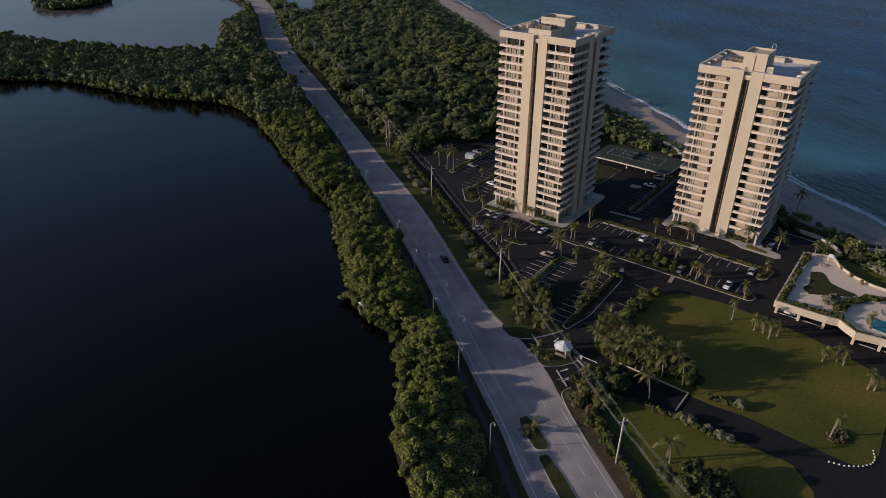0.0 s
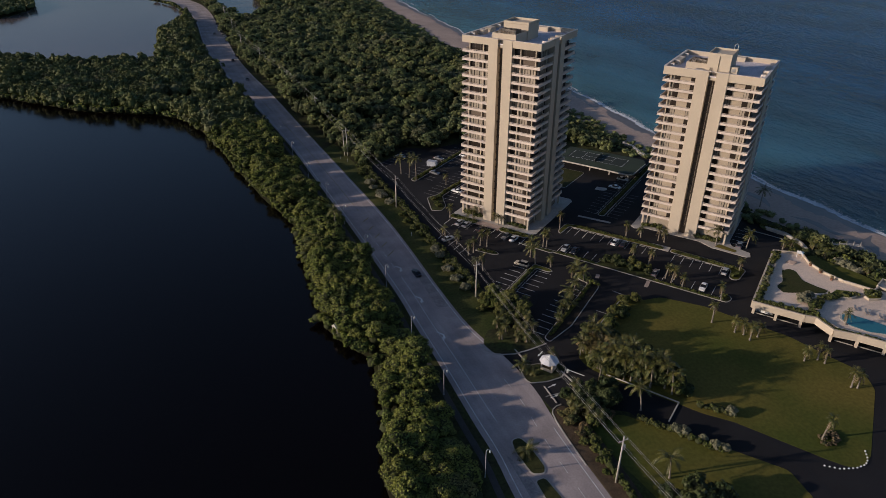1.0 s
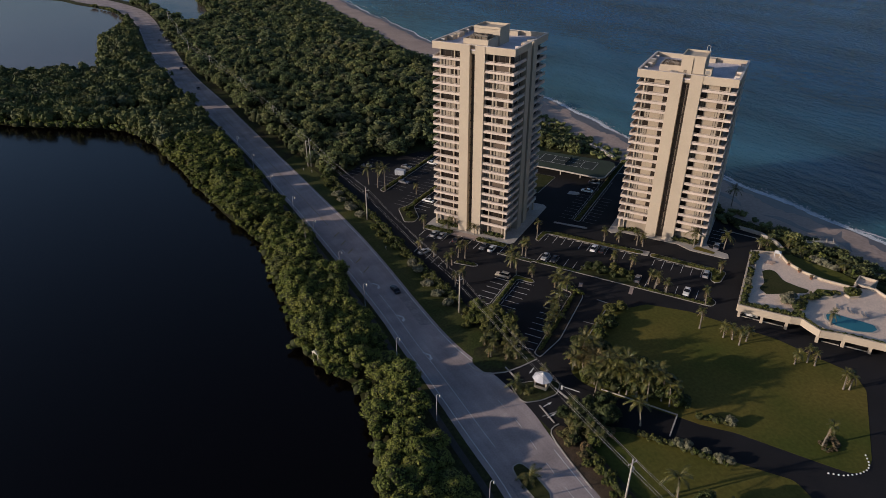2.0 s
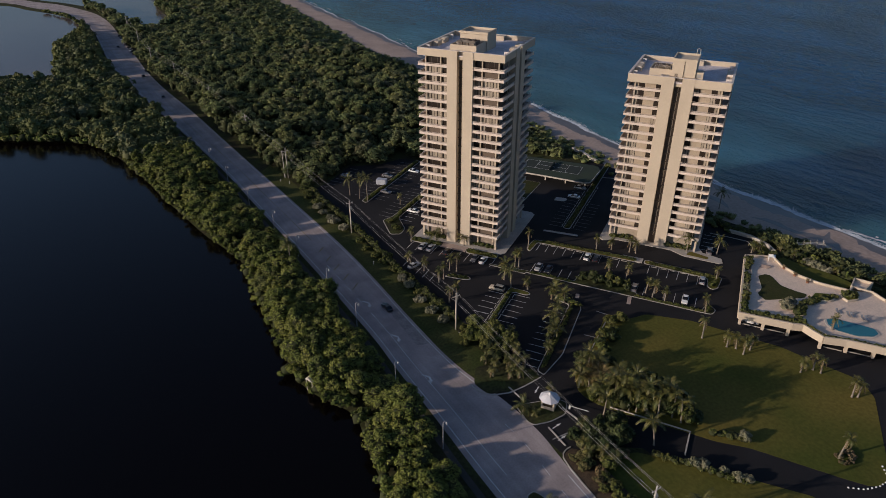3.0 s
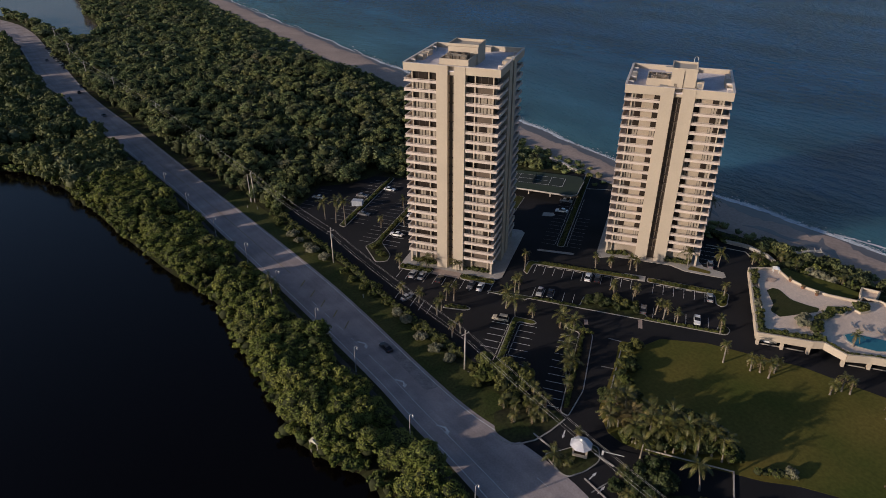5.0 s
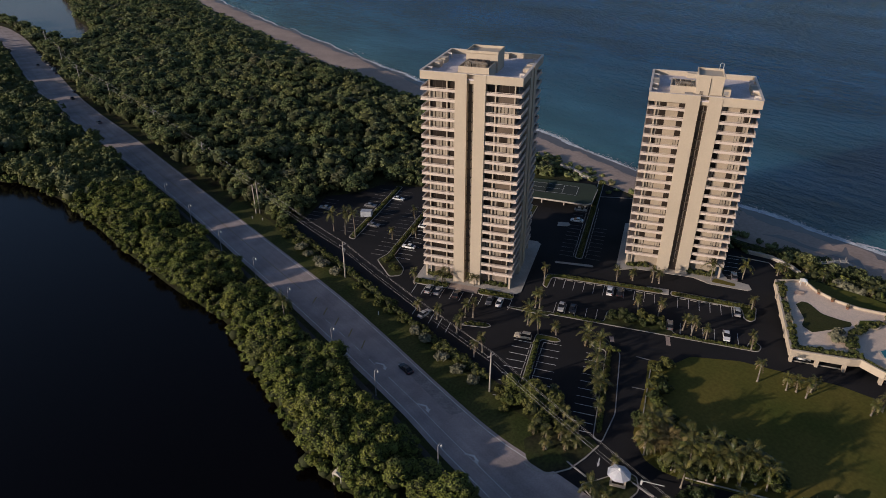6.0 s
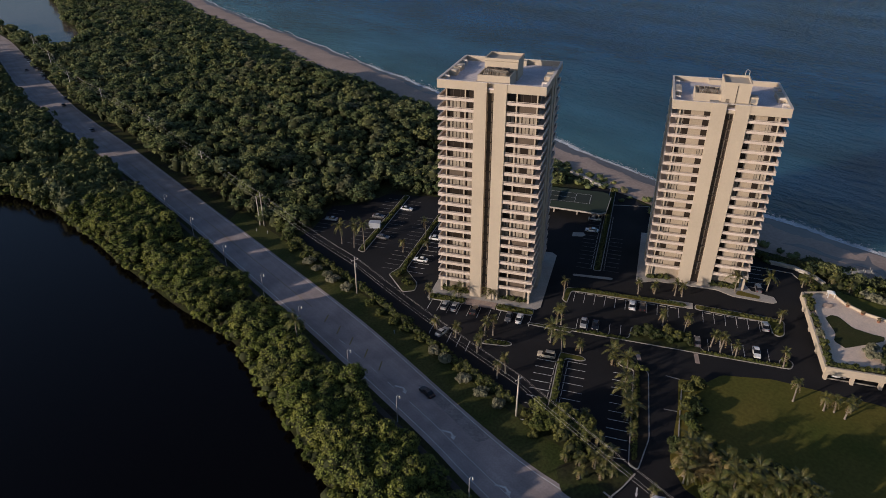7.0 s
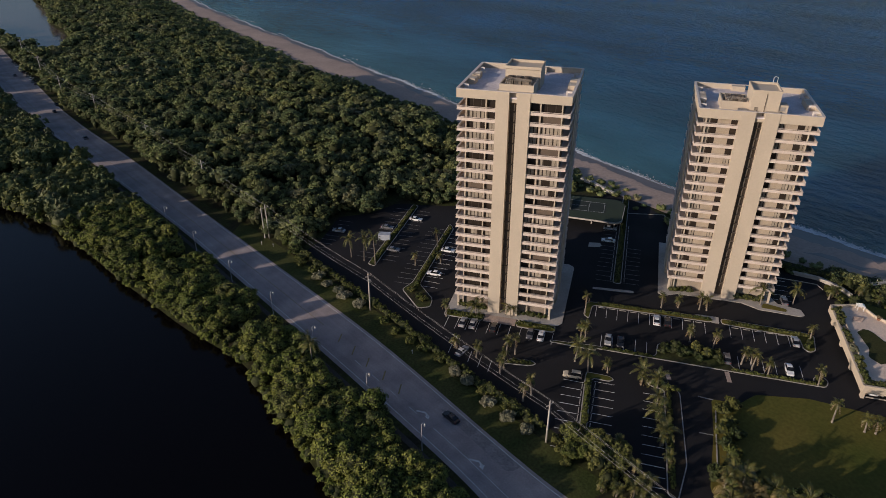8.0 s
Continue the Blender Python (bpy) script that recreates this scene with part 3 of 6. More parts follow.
# estate asphalt: lots, drives and forecourts in one sheet
EST = [(75.3, 262), (83, 265), (98, 276.5), (109.5, 271.5), (121, 272), (134, 258), (150, 246), (166, 233), (195, 222), (188, 195), (184, 150), (186, 132), (175, 100), (160, 50), (140, -20), (100, -20), (92, 30), (86, 60), (81.5, 95), (76, 99), (66, 100.5), (65.5, 112), (64, 126.5), (72, 127), (75, 150), (74.3, 187), (75.3, 220)]
setting("parking_lot", Build().prism(EST, -0.1, 0.03), M_ASPHALT, "dark smooth asphalt of the parking lots and drives", "pavement")
# ---- the two towers ----
M_COPING = mat("pale_coping", (0.66, 0.60, 0.54), 0.8, (0.56, 0.51, 0.46), 0.4, 4.0, 0.2)


def balcony_parts(wing, corner, deep=1.9):
    """An L-shaped balcony at one corner: slab, solid front and top rail, with the corner at (0, 0)."""
    sx, sy = (1 if corner in (0, 3) else -1), (1 if corner in (0, 1) else -1)

    def ell(a, width, z0, z1):
        c = a + width
        return Build().prism([(x * sx, y * sy) for x, y in ((a, a), (wing, a), (wing, c), (c, c), (c, wing), (a, wing))], z0, z1)
    return ell(0.05, deep - 0.05, -0.22, 0.0), ell(0.14, 0.14, 0.0, 0.50), ell(0.06, 0.22, 0.70, 0.80)


def window_parts(length, high, kinds):
    """A recessed window wall along +x at y = 0, facing -y; kinds gives each bay: 0 dark glass, 1 curtained, 2 plain wall."""
    back = Build().box(0, -0.04, 0, length, 0.0, high)
    panes, curtains, walls = [], [], []
    n = len(kinds)
    w = length / n
    for i, k in enumerate(kinds):
        x0, x1 = i * w, (i + 1) * w
        if k in (2, 3):
            walls.append(Build().box(x0, -0.16, 0, x1, -0.04, high))
            continue
        panes.append(Build().box(x0 + 0.06, -0.07, 0.1, x1 - 0.06, -0.045, high - 0.12))
        if k == 1:
            for c in range(2):
                cx = x0 + 0.1 + c * (w - 0.2) / 2
                curtains.append(Build().box(cx, -0.094, 0.12, cx + (w - 0.2) / 2 * 0.84, -0.075, high - 0.14))
    return back, panes, curtains, walls


def tower(name, label, u0, v0, W, D, H, floors, pitch, z1, wing, pier, seed, bay_wall, band):
    rnd = random.Random(seed)
    t = thing(name, label, "apartment building", at_site(u0, v0))
    zb = H - band          # underside of the top band
    deep = 1.9
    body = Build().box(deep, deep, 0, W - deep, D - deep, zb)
    # inner wall toned dark, so its colour holds the shade of the recess
    part("core_wall", body, mat(name + "_shaded_inner_wall", (0.36, 0.30, 0.23) if bay_wall else (0.26, 0.21, 0.165), 0.9, None, 0.3, 3.0, 0.2), t)
    # piers and recessed slots, two piers to a side
    for k, (L, turn, ox, oy) in enumerate(((W, 0, 0, 0), (D, 90, W, 0), (W, 180, W, D), (D, 270, 0, D))):
        side_m = pose(ox, oy, 0, 0, 0, turn)
        mid = L / 2
        for x0, x1 in ((wing, wing + pier), (L - wing - pier, L - wing)):
            part("pier", Build().box(x0, -0.12, 0, x1, deep + 0.4, H), M_STUCCO, t, "", side_m)
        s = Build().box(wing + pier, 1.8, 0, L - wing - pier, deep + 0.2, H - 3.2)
        part("slot_wall", s, M_SHADE, t, "recess with landings, shade put into its wall colour", side_m)
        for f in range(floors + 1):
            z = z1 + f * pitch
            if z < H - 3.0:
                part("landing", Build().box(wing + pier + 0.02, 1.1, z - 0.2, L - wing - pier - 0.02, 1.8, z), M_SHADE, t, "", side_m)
        part("downpipe", Build().box(mid + 0.05, 1.55, 3.0, mid + 0.3, 1.8, H - 3.2), M_STUCCO, t, "", side_m)
        part("slot_lintel", Build().box(wing + pier, 0.5, H - 2.6, L - wing - pier, deep, H - 1.6), M_STUCCO, t, "", side_m)
        # top band of the facade
        for x0, x1 in ((0.0, wing), (L - wing, L)):
            xa = x0 if x0 else 0.36
            part("top_band", Build().box(xa if x0 == 0 else x0, 0, zb, x1 if x0 == 0 else x1, 0.36, H), M_STUCCO, t, "", side_m)
            part("soffit", Build().box(0.4 if x0 == 0 else x0, 0.36, zb, x1 if x0 == 0 else L - 0.4, deep + 0.1, zb + 0.25), M_STUCCO, t, "", side_m)
        part("coping", Build().box(0.0 if k % 2 == 0 else 0.5, -0.16, H, L if k % 2 == 0 else L - 0.5, 0.5, H + 0.09), M_COPING, t, "pale coping on the parapet", side_m)
    # balconies at the four corners of each storey
    corners = ((0, 0, 0), (W, 0, 1), (W, D, 2), (0, D, 3))
    meshes = [[q.mesh(n, M_BALCONY) for q, n in zip(balcony_parts(wing, c), ("balcony", "parapet", "rail"))] for _, _, c in corners]
    for f in range(floors):
        for (x, y, c), me in zip(corners, meshes):
            bal = part("balcony", me[0], M_BALCONY, t, "", pose(x, y, z1 + f * pitch))
            part("parapet", me[1], M_BALCONY, bal)
            part("rail", me[2], M_BALCONY, bal)
    # window walls behind the balconies, on the three sides that face the drives
    length = wing - deep
    kinds = [(1, 0, 2, 2, 0), (1, 1, 2, 2, 0), (0, 1, 2, 2, 1), (0, 2, 2, 1, 0), (0, 2, 2, 1, 1), (1, 2, 2, 0, 1)] if bay_wall else [(1, 1, 1, 1), (1, 1, 1, 1), (0, 1, 1, 1), (1, 1, 1, 0), (0, 0, 0, 0), (0, 1, 0, 1), (3, 3, 3, 3)]
    stock = []
    for k in kinds:
        fr, pa, cu, wa = window_parts(length, pitch - 0.3, k)
        stock.append((fr.mesh("window", M_FRAME), [q.mesh("pane", M_GLASS) for q in pa], [q.mesh("curtain", M_CURTAIN) for q in cu], [q.mesh("wall_panel", M_BAYSHADE if bay_wall else M_SHUTTER) for q in wa]))
    for L, turn, ox, oy in ((W, 0, 0, 0), (D, 90, W, 0), (D, 270, 0, D)):
        side_m = pose(ox, oy, 0, 0, 0, turn)
        for x0 in (deep, L - wing):
            order = [rnd.randrange(len(stock)) for _ in range(floors)]
            for f in range(floors):
                fr, pa, cu, wa = stock[order[f] if not bay_wall else order[f] % 3 + (0 if x0 == deep else 3)]
                m = side_m @ pose(x0, deep - 0.01, z1 + f * pitch)
                w = part("window", fr, M_FRAME, t, "", m)
                for q in pa:
                    part("pane", q, M_GLASS, w)
                for q in cu:
                    part("curtain", q, M_CURTAIN, w, "drawn pale curtain")
                for q in wa:
                    part("wall_panel", q, M_BAYSHADE if bay_wall else M_SHUTTER, w)
        # slim columns that divide each balcony front
        for x0 in ((7.2, L - 7.4) if turn else (2.2, 7.2, L - 7.4, L - 2.2)) if not bay_wall else (() if turn else (2.3, L - 2.3)):
            part("column", Build().box(x0 - 0.15, 1.2, 0, x0 + 0.15, 1.5, zb), M_STUCCO, t, "", side_m)
    # roof deck inside the band, with buttresses
    part("roof", Build().box(0.36, 0.36, H - 1.7, W - 0.36, D - 0.36, H - 1.4), M_ROOF, t, "pale grey membrane roof")
    for k in range(4):
        y = D * (0.16 + 0.21 * k)
        for x0, x1, xp in ((0.37, 2.0, 1.65), (W - 2.0, W - 0.37, W - 2.0)):
            b = Build().box(x0, y, H - 0.42, x1, y + 0.4, H + 0.05).box(xp, y, H - 1.4, xp + 0.35, y + 0.4, H - 0.42)
            part("roof_frame", b, M_COPING, t, "pale portal frame at the parapet")
    for x, y in ((0.9, 0.9), (W - 0.9, 0.9), (W - 0.9, D - 0.9), (0.9, D - 0.9)):
        part("column", Build().box(x - 0.3, y - 0.3, 0, x + 0.3, y + 0.3, z1 - 0.22), M_STUCCO, t)
    return t


A_W, A_H = 28.0, 63.7
tower_a = tower("apartment_tower", "cream twenty-two storey tower with stacked white balconies", 0, 0, A_W, 28.0, A_H, 21, 2.71, 4.52, 9.8, 3.28, 3, False, 2.15)
B_W, B_H = 29.6, 56.05
tower_b = tower("apartment_tower", "cream twenty storey tower with walls between its balconies", 58.6, 25.9, B_W, 27.2, B_H, 18, 2.7625, 4.58, 10.1, 3.6, 8, True, 2.43)


def enclosure(t, x0, y0, x1, y1, z0, z1, name="plant_enclosure"):
    """An open-topped roof box with walls and a sunken floor."""
    w = 0.3
    b = Build()
    b.box(x0, y0, z0, x1, y0 + w, z1).box(x0, y1 - w, z0, x1, y1, z1).box(x0, y0 + w, z0, x0 + w, y1 - w, z1).box(x1 - w, y0 + w, z0, x1, y1 - w, z1)
    b.box(x0 + w, y0 + w, z0, x1 - w, y1 - w, max(z0 + 0.05, z1 - 0.9))
    return part(name, b, M_STUCCO, t)


M_UNIT = mat("weathered_unit_paint", (0.22, 0.18, 0.14), 0.7, (0.12, 0.10, 0.08), 0.8, 6.0, 0.5)


def chillers(t, x0, y0, x1, y1, z):
    """Cooling units with fan rings and pipes."""
    n = 3
    for i in range(n):
        xa = x0 + (x1 - x0) * i / n
        xb = xa + (x1 - x0) / n - 0.25
        c = part("cooling_unit", Build().box(xa, y0, z, xb, y1, z + 1.5), M_UNIT, t, "brownish rooftop cooling unit")
        ring = Build()
        cx, cy, r = (xa + xb) / 2, (y0 + y1) / 2, min(xb - xa, y1 - y0) * 0.4
        ring.tube([(cx, cy, z + 1.5), (cx, cy, z + 1.85)], [r, r], 12)
        part("fan_ring", ring, M_FRAME, c)
    for k in range(6):
        y = y0 - 0.3 - 0.2 * k
        part("pipe", Build().tube([(x0 - 0.3 + 0.3 * k, y, z - 0.3), (x0 + 0.2 + 0.3 * k, y, z + 1.5 + 0.16 * k), (x1 - 0.5 + 0.2 * k, y, z + 1.3 + 0.12 * k), (x1 + 0.3 + 0.1 * k, y, z - 0.3)], [0.1] * 4, 6), M_UNIT if k % 2 else M_METAL, t)


ra = A_H - 1.4
enclosure(tower_a, 10.3, 1.2, 18.6, 9.0, ra, A_H + 1.6)
chillers(tower_a, 11.4, 3.5, 17.4, 7.6, A_H + 0.7)
part("penthouse", Build().box(10.2, 9.0, ra, 19.0, 16.5, A_H + 3.3), M_STUCCO, tower_a, "cream lift machine room")
enclosure(tower_a, 10.1, 8.9, 19.1, 16.6, A_H + 3.4, A_H + 4.1, "penthouse_parapet")
rb = B_H - 1.4
enclosure(tower_b, 5.5, 4.5, 12.2, 12.5, rb, B_H + 1.2)
chillers(tower_b, 6.6, 6.5, 11.0, 10.5, B_H + 0.1)
part("penthouse", Build().box(12.2, 2.0, rb, 19.0, 11.0, B_H + 4.6), M_STUCCO, tower_b, "cream lift machine room")
enclosure(tower_b, 12.1, 1.9, 19.1, 11.1, B_H + 4.6, B_H + 5.2, "penthouse_parapet")
part("downpipe", Build().tube([(15.6, 1.9, rb), (15.6, 1.9, B_H + 4.4)], [0.09, 0.09], 6), M_UNIT, tower_b, "dark downpipe on the machine room")
part("door", Build().box(13.2, 1.93, rb + 0.1, 14.1, 2.0, rb + 2.2), M_UNIT, tower_b, "brown metal door")
part("stair_hut", Build().box(19.0, 2.4, rb, 21.2, 5.5, B_H + 1.6), M_STUCCO, tower_b)
part("vent_grille", Build().box(19.5, 2.34, B_H + 0.1, 20.6, 2.4, B_H + 1.1), M_METAL, tower_b)
part("ladder_hoop", Build().tube([(18.8, 10.5, B_H + 5.0), (18.8, 10.5, B_H + 6.6), (18.2, 10.5, B_H + 6.9), (17.8, 10.5, B_H + 6.5), (17.8, 10.5, B_H + 5.0)], [0.07] * 5, 6), M_WHITE, tower_b)
part("air_unit", Build().box(9.4, 1.0, rb, 11.6, 2.6, rb + 1.5), M_METAL, tower_b, "grey air handling unit")

setting("tower_apron", Build().prism([(-1.9, -1.6), (29.9, -1.6), (31, 0), (31, 31.5), (29.5, 33), (-1.9, 33)], 0.0, 0.18), M_CONC, "pale concrete apron round the tower foot", "pavement", SITE)
setting("entrance_walk", Build().prism([(9.5, -4.8), (18.5, -4.8), (18.5, -1.6), (9.5, -1.6)], 0.0, 0.2), M_PAVER, "pinkish paved walk to the tower lobby", "pavement", SITE)
setting("tower_apron", Build().prism([(56.6, 23.6), (58.2, 22.4), (62, 24.5), (80, 24.6), (84.5, 22.2), (95.5, 21.6), (96.6, 22.6), (96, 25.2), (90, 27), (88.6, 30), (88.6, 56), (57, 56.5)], 0.0, 0.18), M_CONC, "pale concrete apron round the tower foot", "pavement", SITE)
kerbed("lawn", [(84.8, 23.2), (92, 22.6), (92.5, 24.6), (86, 26.4)], M_GRASS, "small grass bed in a concrete apron", "lawn", 0.2)

def wall_line(pts, z0, z1, thick):
    b = Build()
    for p, q in zip(pts[:-1], pts[1:]):
        p, q = Vector(p), Vector(q)
        o = (q - p).normalized().orthogonal() * thick / 2
        b.prism([tuple(p + o), tuple(q + o), tuple(q - o), tuple(p - o)], z0, z1)
    return b


# ---- parking beds and lines ----
kerbed("planting_bed", [(-2, -5.0), (9.3, -5.0), (9.3, -1.8), (-2, -1.8)], M_GRASS, "clipped planting bed at the tower foot", "planting bed", 0.2)
kerbed("planting_bed", [(18.7, -5.0), (29.5, -5.0), (29.5, -1.8), (18.7, -1.8)], M_GRASS, "clipped planting bed at the tower foot", "planting bed", 0.2)
kerbed("planting_bed", [(36.5, 12.9), (36.2, 6), (38, 4.4), (38.5, 11.5), (71, 11.9), (71.5, 14.5), (40, 13.6)], M_GRASS, "long hedge bed between parking rows", "planting bed")
kerbed("planting_bed", [(73.5, 14.6), (73.5, 11.9), (93, 10.9), (93.3, 5.8), (94.8, 4.6), (96.4, 5.8), (97.2, 12.4), (96, 13.6)], M_GRASS, "long hedge bed between parking rows", "planting bed")
setting("crosswalk_slab", Build().prism([(66.5, 14.9), (73, 15.0), (73, 12.0), (71.3, 11.8)], 0.0, 0.16), M_CONC, "concrete walk through the hedge bed", "pavement", SITE)
kerbed("planting_bed", [(28.8, -9.3), (41, -9.8), (41, -8.9), (96, -9.3), (97, -6.5), (95.5, -4.6), (93.5, -5.8), (93.2, -8.0), (75, -7.6), (72.5, -2.0), (56.5, -2.0), (56, -7.8), (41, -7.6), (28.8, -8.4)], M_SOIL, "kerbed planting strip along the main drive", "planting bed")
kerbed("planting_bed", [(39.4, -19.0), (45.2, -19.2), (46.4, -20.4), (45, -21.4), (41.0, -21.2), (41.4, -45), (39.6, -45.5), (39.2, -21)], M_GRASS, "narrow kerbed bed between parking rows", "planting bed")
kerbed("planting_bed", [(53.6, -18.0), (54.5, -20.2), (58, -20.8), (58.4, -53), (60.6, -54), (62.6, -44), (61.8, -21), (59.6, -18.2), (56, -17.2)], M_MULCH, "kerbed palm bed beside the drive", "planting bed")
kerbed("planting_bed", [(-33.4, 15.8), (-30.6, 15.0), (-30.9, 62), (-33.5, 62.6)], M_SOIL, "hedge bed between parking rows", "planting bed")
kerbed("planting_bed", [(-17.8, 4.6), (-10, -4), (-6.6, -2.2), (-7.2, 2), (-13.4, 9), (-13.0, 47), (-15.6, 51), (-16, 9)], M_SOIL, "hedge bed between parking rows", "planting bed")
kerbed("planting_bed", [(43.2, 25.6), (45.8, 25.6), (46.0, 94), (43.6, 94)], M_SOIL, "dark hedge bed between parking rows", "planting bed")
kerbed("planting_bed", [(37.6, 20.6), (49.5, 21.3), (49.8, 22.2), (48.8, 22.6), (37.6, 21.6)], M_CONC, "thin concrete kerb island", "kerb")
kerbed("planting_bed", [(18.5, -21.6), (25.4, -20.8), (27.0, -19.6), (25.6, -18.4), (20.0, -19.0)], M_SOIL, "small kerbed planting island", "planting bed")
setting("paved_pad", Build().prism([(34, 47), (37.5, 47.6), (38.4, 49), (37.6, 50.6), (34, 50)], 0.0, 0.15), M_CONC, "pale concrete pad beside the tower", "pavement", SITE)


def stalls(u0, v0, du, dv, count, length, along_u, missing=(), paint=M_LINE):
    """A row of painted stall lines: from (u0, v0), stepping by (du, dv), each line of that length along u or v."""
    for i in range(count):
        if i in missing:
            continue
        u, v = u0 + du * i, v0 + dv * i
        b = Build()
        if along_u:
            b.box(min(u, u + length), v - 0.055, 0.03, max(u, u + length), v + 0.055, 0.05)
        else:
            b.box(u - 0.055, min(v, v + length), 0.03, u + 0.055, max(v, v + length), 0.05)
        tagged(part("parking_line", b, paint, None, "", SITE), "white painted parking line" if paint is M_LINE else "worn grey-white parking line, dimmed as in shade", "road marking", "parking lines", "structure")


def wheel_stops(u0, v0, du, dv, count, along_u):
    for i in range(count):
        u, v = u0 + du * i, v0 + dv * i
        b = Build().box(-0.9, -0.1, 0, 0.9, 0.1, 0.12)
        ob = part("wheel_stop", b, M_KERB, None, "", at_site(u, v, 0.03, 90 if along_u else 0))
        tagged(ob, "pale concrete wheel stop at a stall head", "wheel stop", "wheel stops")


stalls(-0.2, -5.1, 2.95, 0, 11, -5.2, False)
stalls(39.6, 11.3, 2.95, 0, 11, -5.3, False)
stalls(75.6, 11.3, 2.95, 0, 7, -5.3, False)
wheel_stops(41, 11.0, 2.95, 0, 10, False)
wheel_stops(77, 10.9, 2.95, 0, 6, False)
stalls(42.0, -7.6, 2.95, 0, 5, 5.4, False)
stalls(76.4, -7.2, 2.95, 0, 6, 5.2, False)
stalls(39.1, -23.4, 0, -2.85, 9, -5.0, True)
stalls(41.6, -22.2, 0, -2.85, 9, 5.0, True)
wheel_stops(38.9, -24.8, 0, -2.85, 8, True)
wheel_stops(41.9, -23.6, 0, -2.85, 8, True)
stalls(58.0, -23.2, 0, -2.85, 11, -4.8, True)
stalls(-33.6, 20, 0, 2.9, 14, -5.2, True, paint=M_DIMWORN)
stalls(-30.4, 20, 0, 2.9, 14, 5.2, True, paint=M_DIMWORN)
stalls(-16.2, 8, 0, 2.9, 14, -5.2, True, paint=M_DIMWORN)
stalls(-12.8, 8, 0, 2.9, 13, 5.2, True)
stalls(43.0, 26.5, 0, 2.85, 16, -5.0, True, paint=M_DIMWORN)
stalls(46.1, 26.5, 0, 2.85, 9, 5.0, True, paint=M_DIMWORN)
wheel_stops(42.6, 28, 0, 2.85, 14, True)
wheel_stops(46.6, 28, 0, 2.85, 14, True)
stalls(89.2, 29.5, 0, 2.85, 5, 5.0, True)
stalls(-55.0, 22, 0, 2.9, 8, 5.0, True, paint=M_DIMWORN)
stalls(4.0, -16.5, 2.9, -1.2, 5, -4.6, False)

kerbed("lawn", [(4, 41), (23.6, 42), (24.4, 61.2), (6, 61)], M_TURF, "dark grass between tower and courts", "lawn", 0.12)
setting("drive_kerb", wall_line([(45.6, 76.8), (52, 78.0), (59, 79.2), (59.4, 77)], 0.0, 0.18, 0.25), M_KERB, "pale concrete kerb closing the lot", "kerb", SITE)
setting("drive_kerb", wall_line([(91, 42.8), (98, 42.3), (103.2, 41.7), (104.4, 39)], 0.0, 0.18, 0.25), M_KERB, "pale concrete kerb closing the lot", "kerb", SITE)
setting("drive_kerb", wall_line([(68.6, -43), (69.0, -34), (69.6, -23)], 0.0, 0.2, 0.25), M_KERB, "pale concrete kerb beside the drive", "kerb", SITE)
# ---- lawns ----
LAWN = [(68.8, -21), (75, -21.0), (79, -16.6), (91, -14.6), (102, -16), (113.5, -17.2), (123, -20.8), (131.5, -23.6), (134, -29.4), (134.3, -54), (133, -58), (130.5, -59.6), (126, -59.6), (108, -58.6), (101, -59.6), (95.5, -59.4), (79, -59.2), (73, -58.2), (69.6, -56), (66.8, -49), (68.6, -32)]
kerbed("lawn", LAWN, M_GRASS, "wide mown lawn striped by long palm shadows", "lawn", 0.07, kerb=False)
kerbed("lawn", [(71, 97), (79.5, 95), (86, 86.5), (92.5, 78.8), (100.5, 67.6), (99, 60), (88, 52), (78, 50), (72, 62), (70, 85)], M_GRASS, "mown lawn beside the entrance drive", "lawn", 0.07, True, False)
kerbed("planting_bed", [(50.5, -66), (55, -63), (57.2, -59.6), (60, -55), (58, -53), (50, -53), (44, -58), (46, -64)], M_SOIL, "grassy planting bed at the drive mouth", "planting bed", 0.13, kerb=False)
setting("drive_kerb", wall_line([tuple(p) for p in resample([(45.4, -64.6), (48, -66), (51.5, -66), (55, -63.4), (57.6, -59.6), (60, -55)], 24)], 0.0, 0.2, 0.28), M_KERB, "pale concrete kerb round the drive mouth", "kerb", SITE)
kerbed("planting_bed", [(65.4, 114.6), (66, 112.8), (70, 111.6), (74.5, 111.6), (77.5, 114.4), (76, 117), (70, 119), (66.5, 120.5)], M_SOIL, "kerbed gatehouse island", "planting bed", 0.14, True)
kerbed("median", [(52.2, 98.6), (54.6, 98.8), (55.4, 96), (55.3, 89), (54.2, 87.6), (51.6, 88.4), (51.4, 95)], M_TURF, "grassed road median with pale kerb", "median", 0.16, True)
kerbed("median", [(51.2, 87.0), (53.8, 87.0), (54.2, 80), (52.5, 40), (49.5, 40), (50.6, 80)], M_TURF, "grassed road median with pale kerb", "median", 0.16, True)
for pts, wide in (([(68.4, 110.6), (67.9, 104.4)], 0.32), ([(69.1, 126.0), (69.1, 120.8)], 0.35), ([(75.2, 113.7), (75.6, 109.0)], 0.4)):
    setting("lane_divider", wall_line(pts, 0.0, 0.2, wide), M_KERB, "pale raised kerb between gate lanes", "kerb")
for p, q, wide in (((66.8, 107.4), (73.4, 106.8), 0.3), ((109.7, 138.5), (111.4, 135.0), 0.35), ((99.1, 132.0), (101.4, 128.5), 0.3)):
    setting("stop_line", wall_line([p, q], 0.03, 0.045, wide), M_DIMWORN, "worn white stop line across a drive", "road marking")
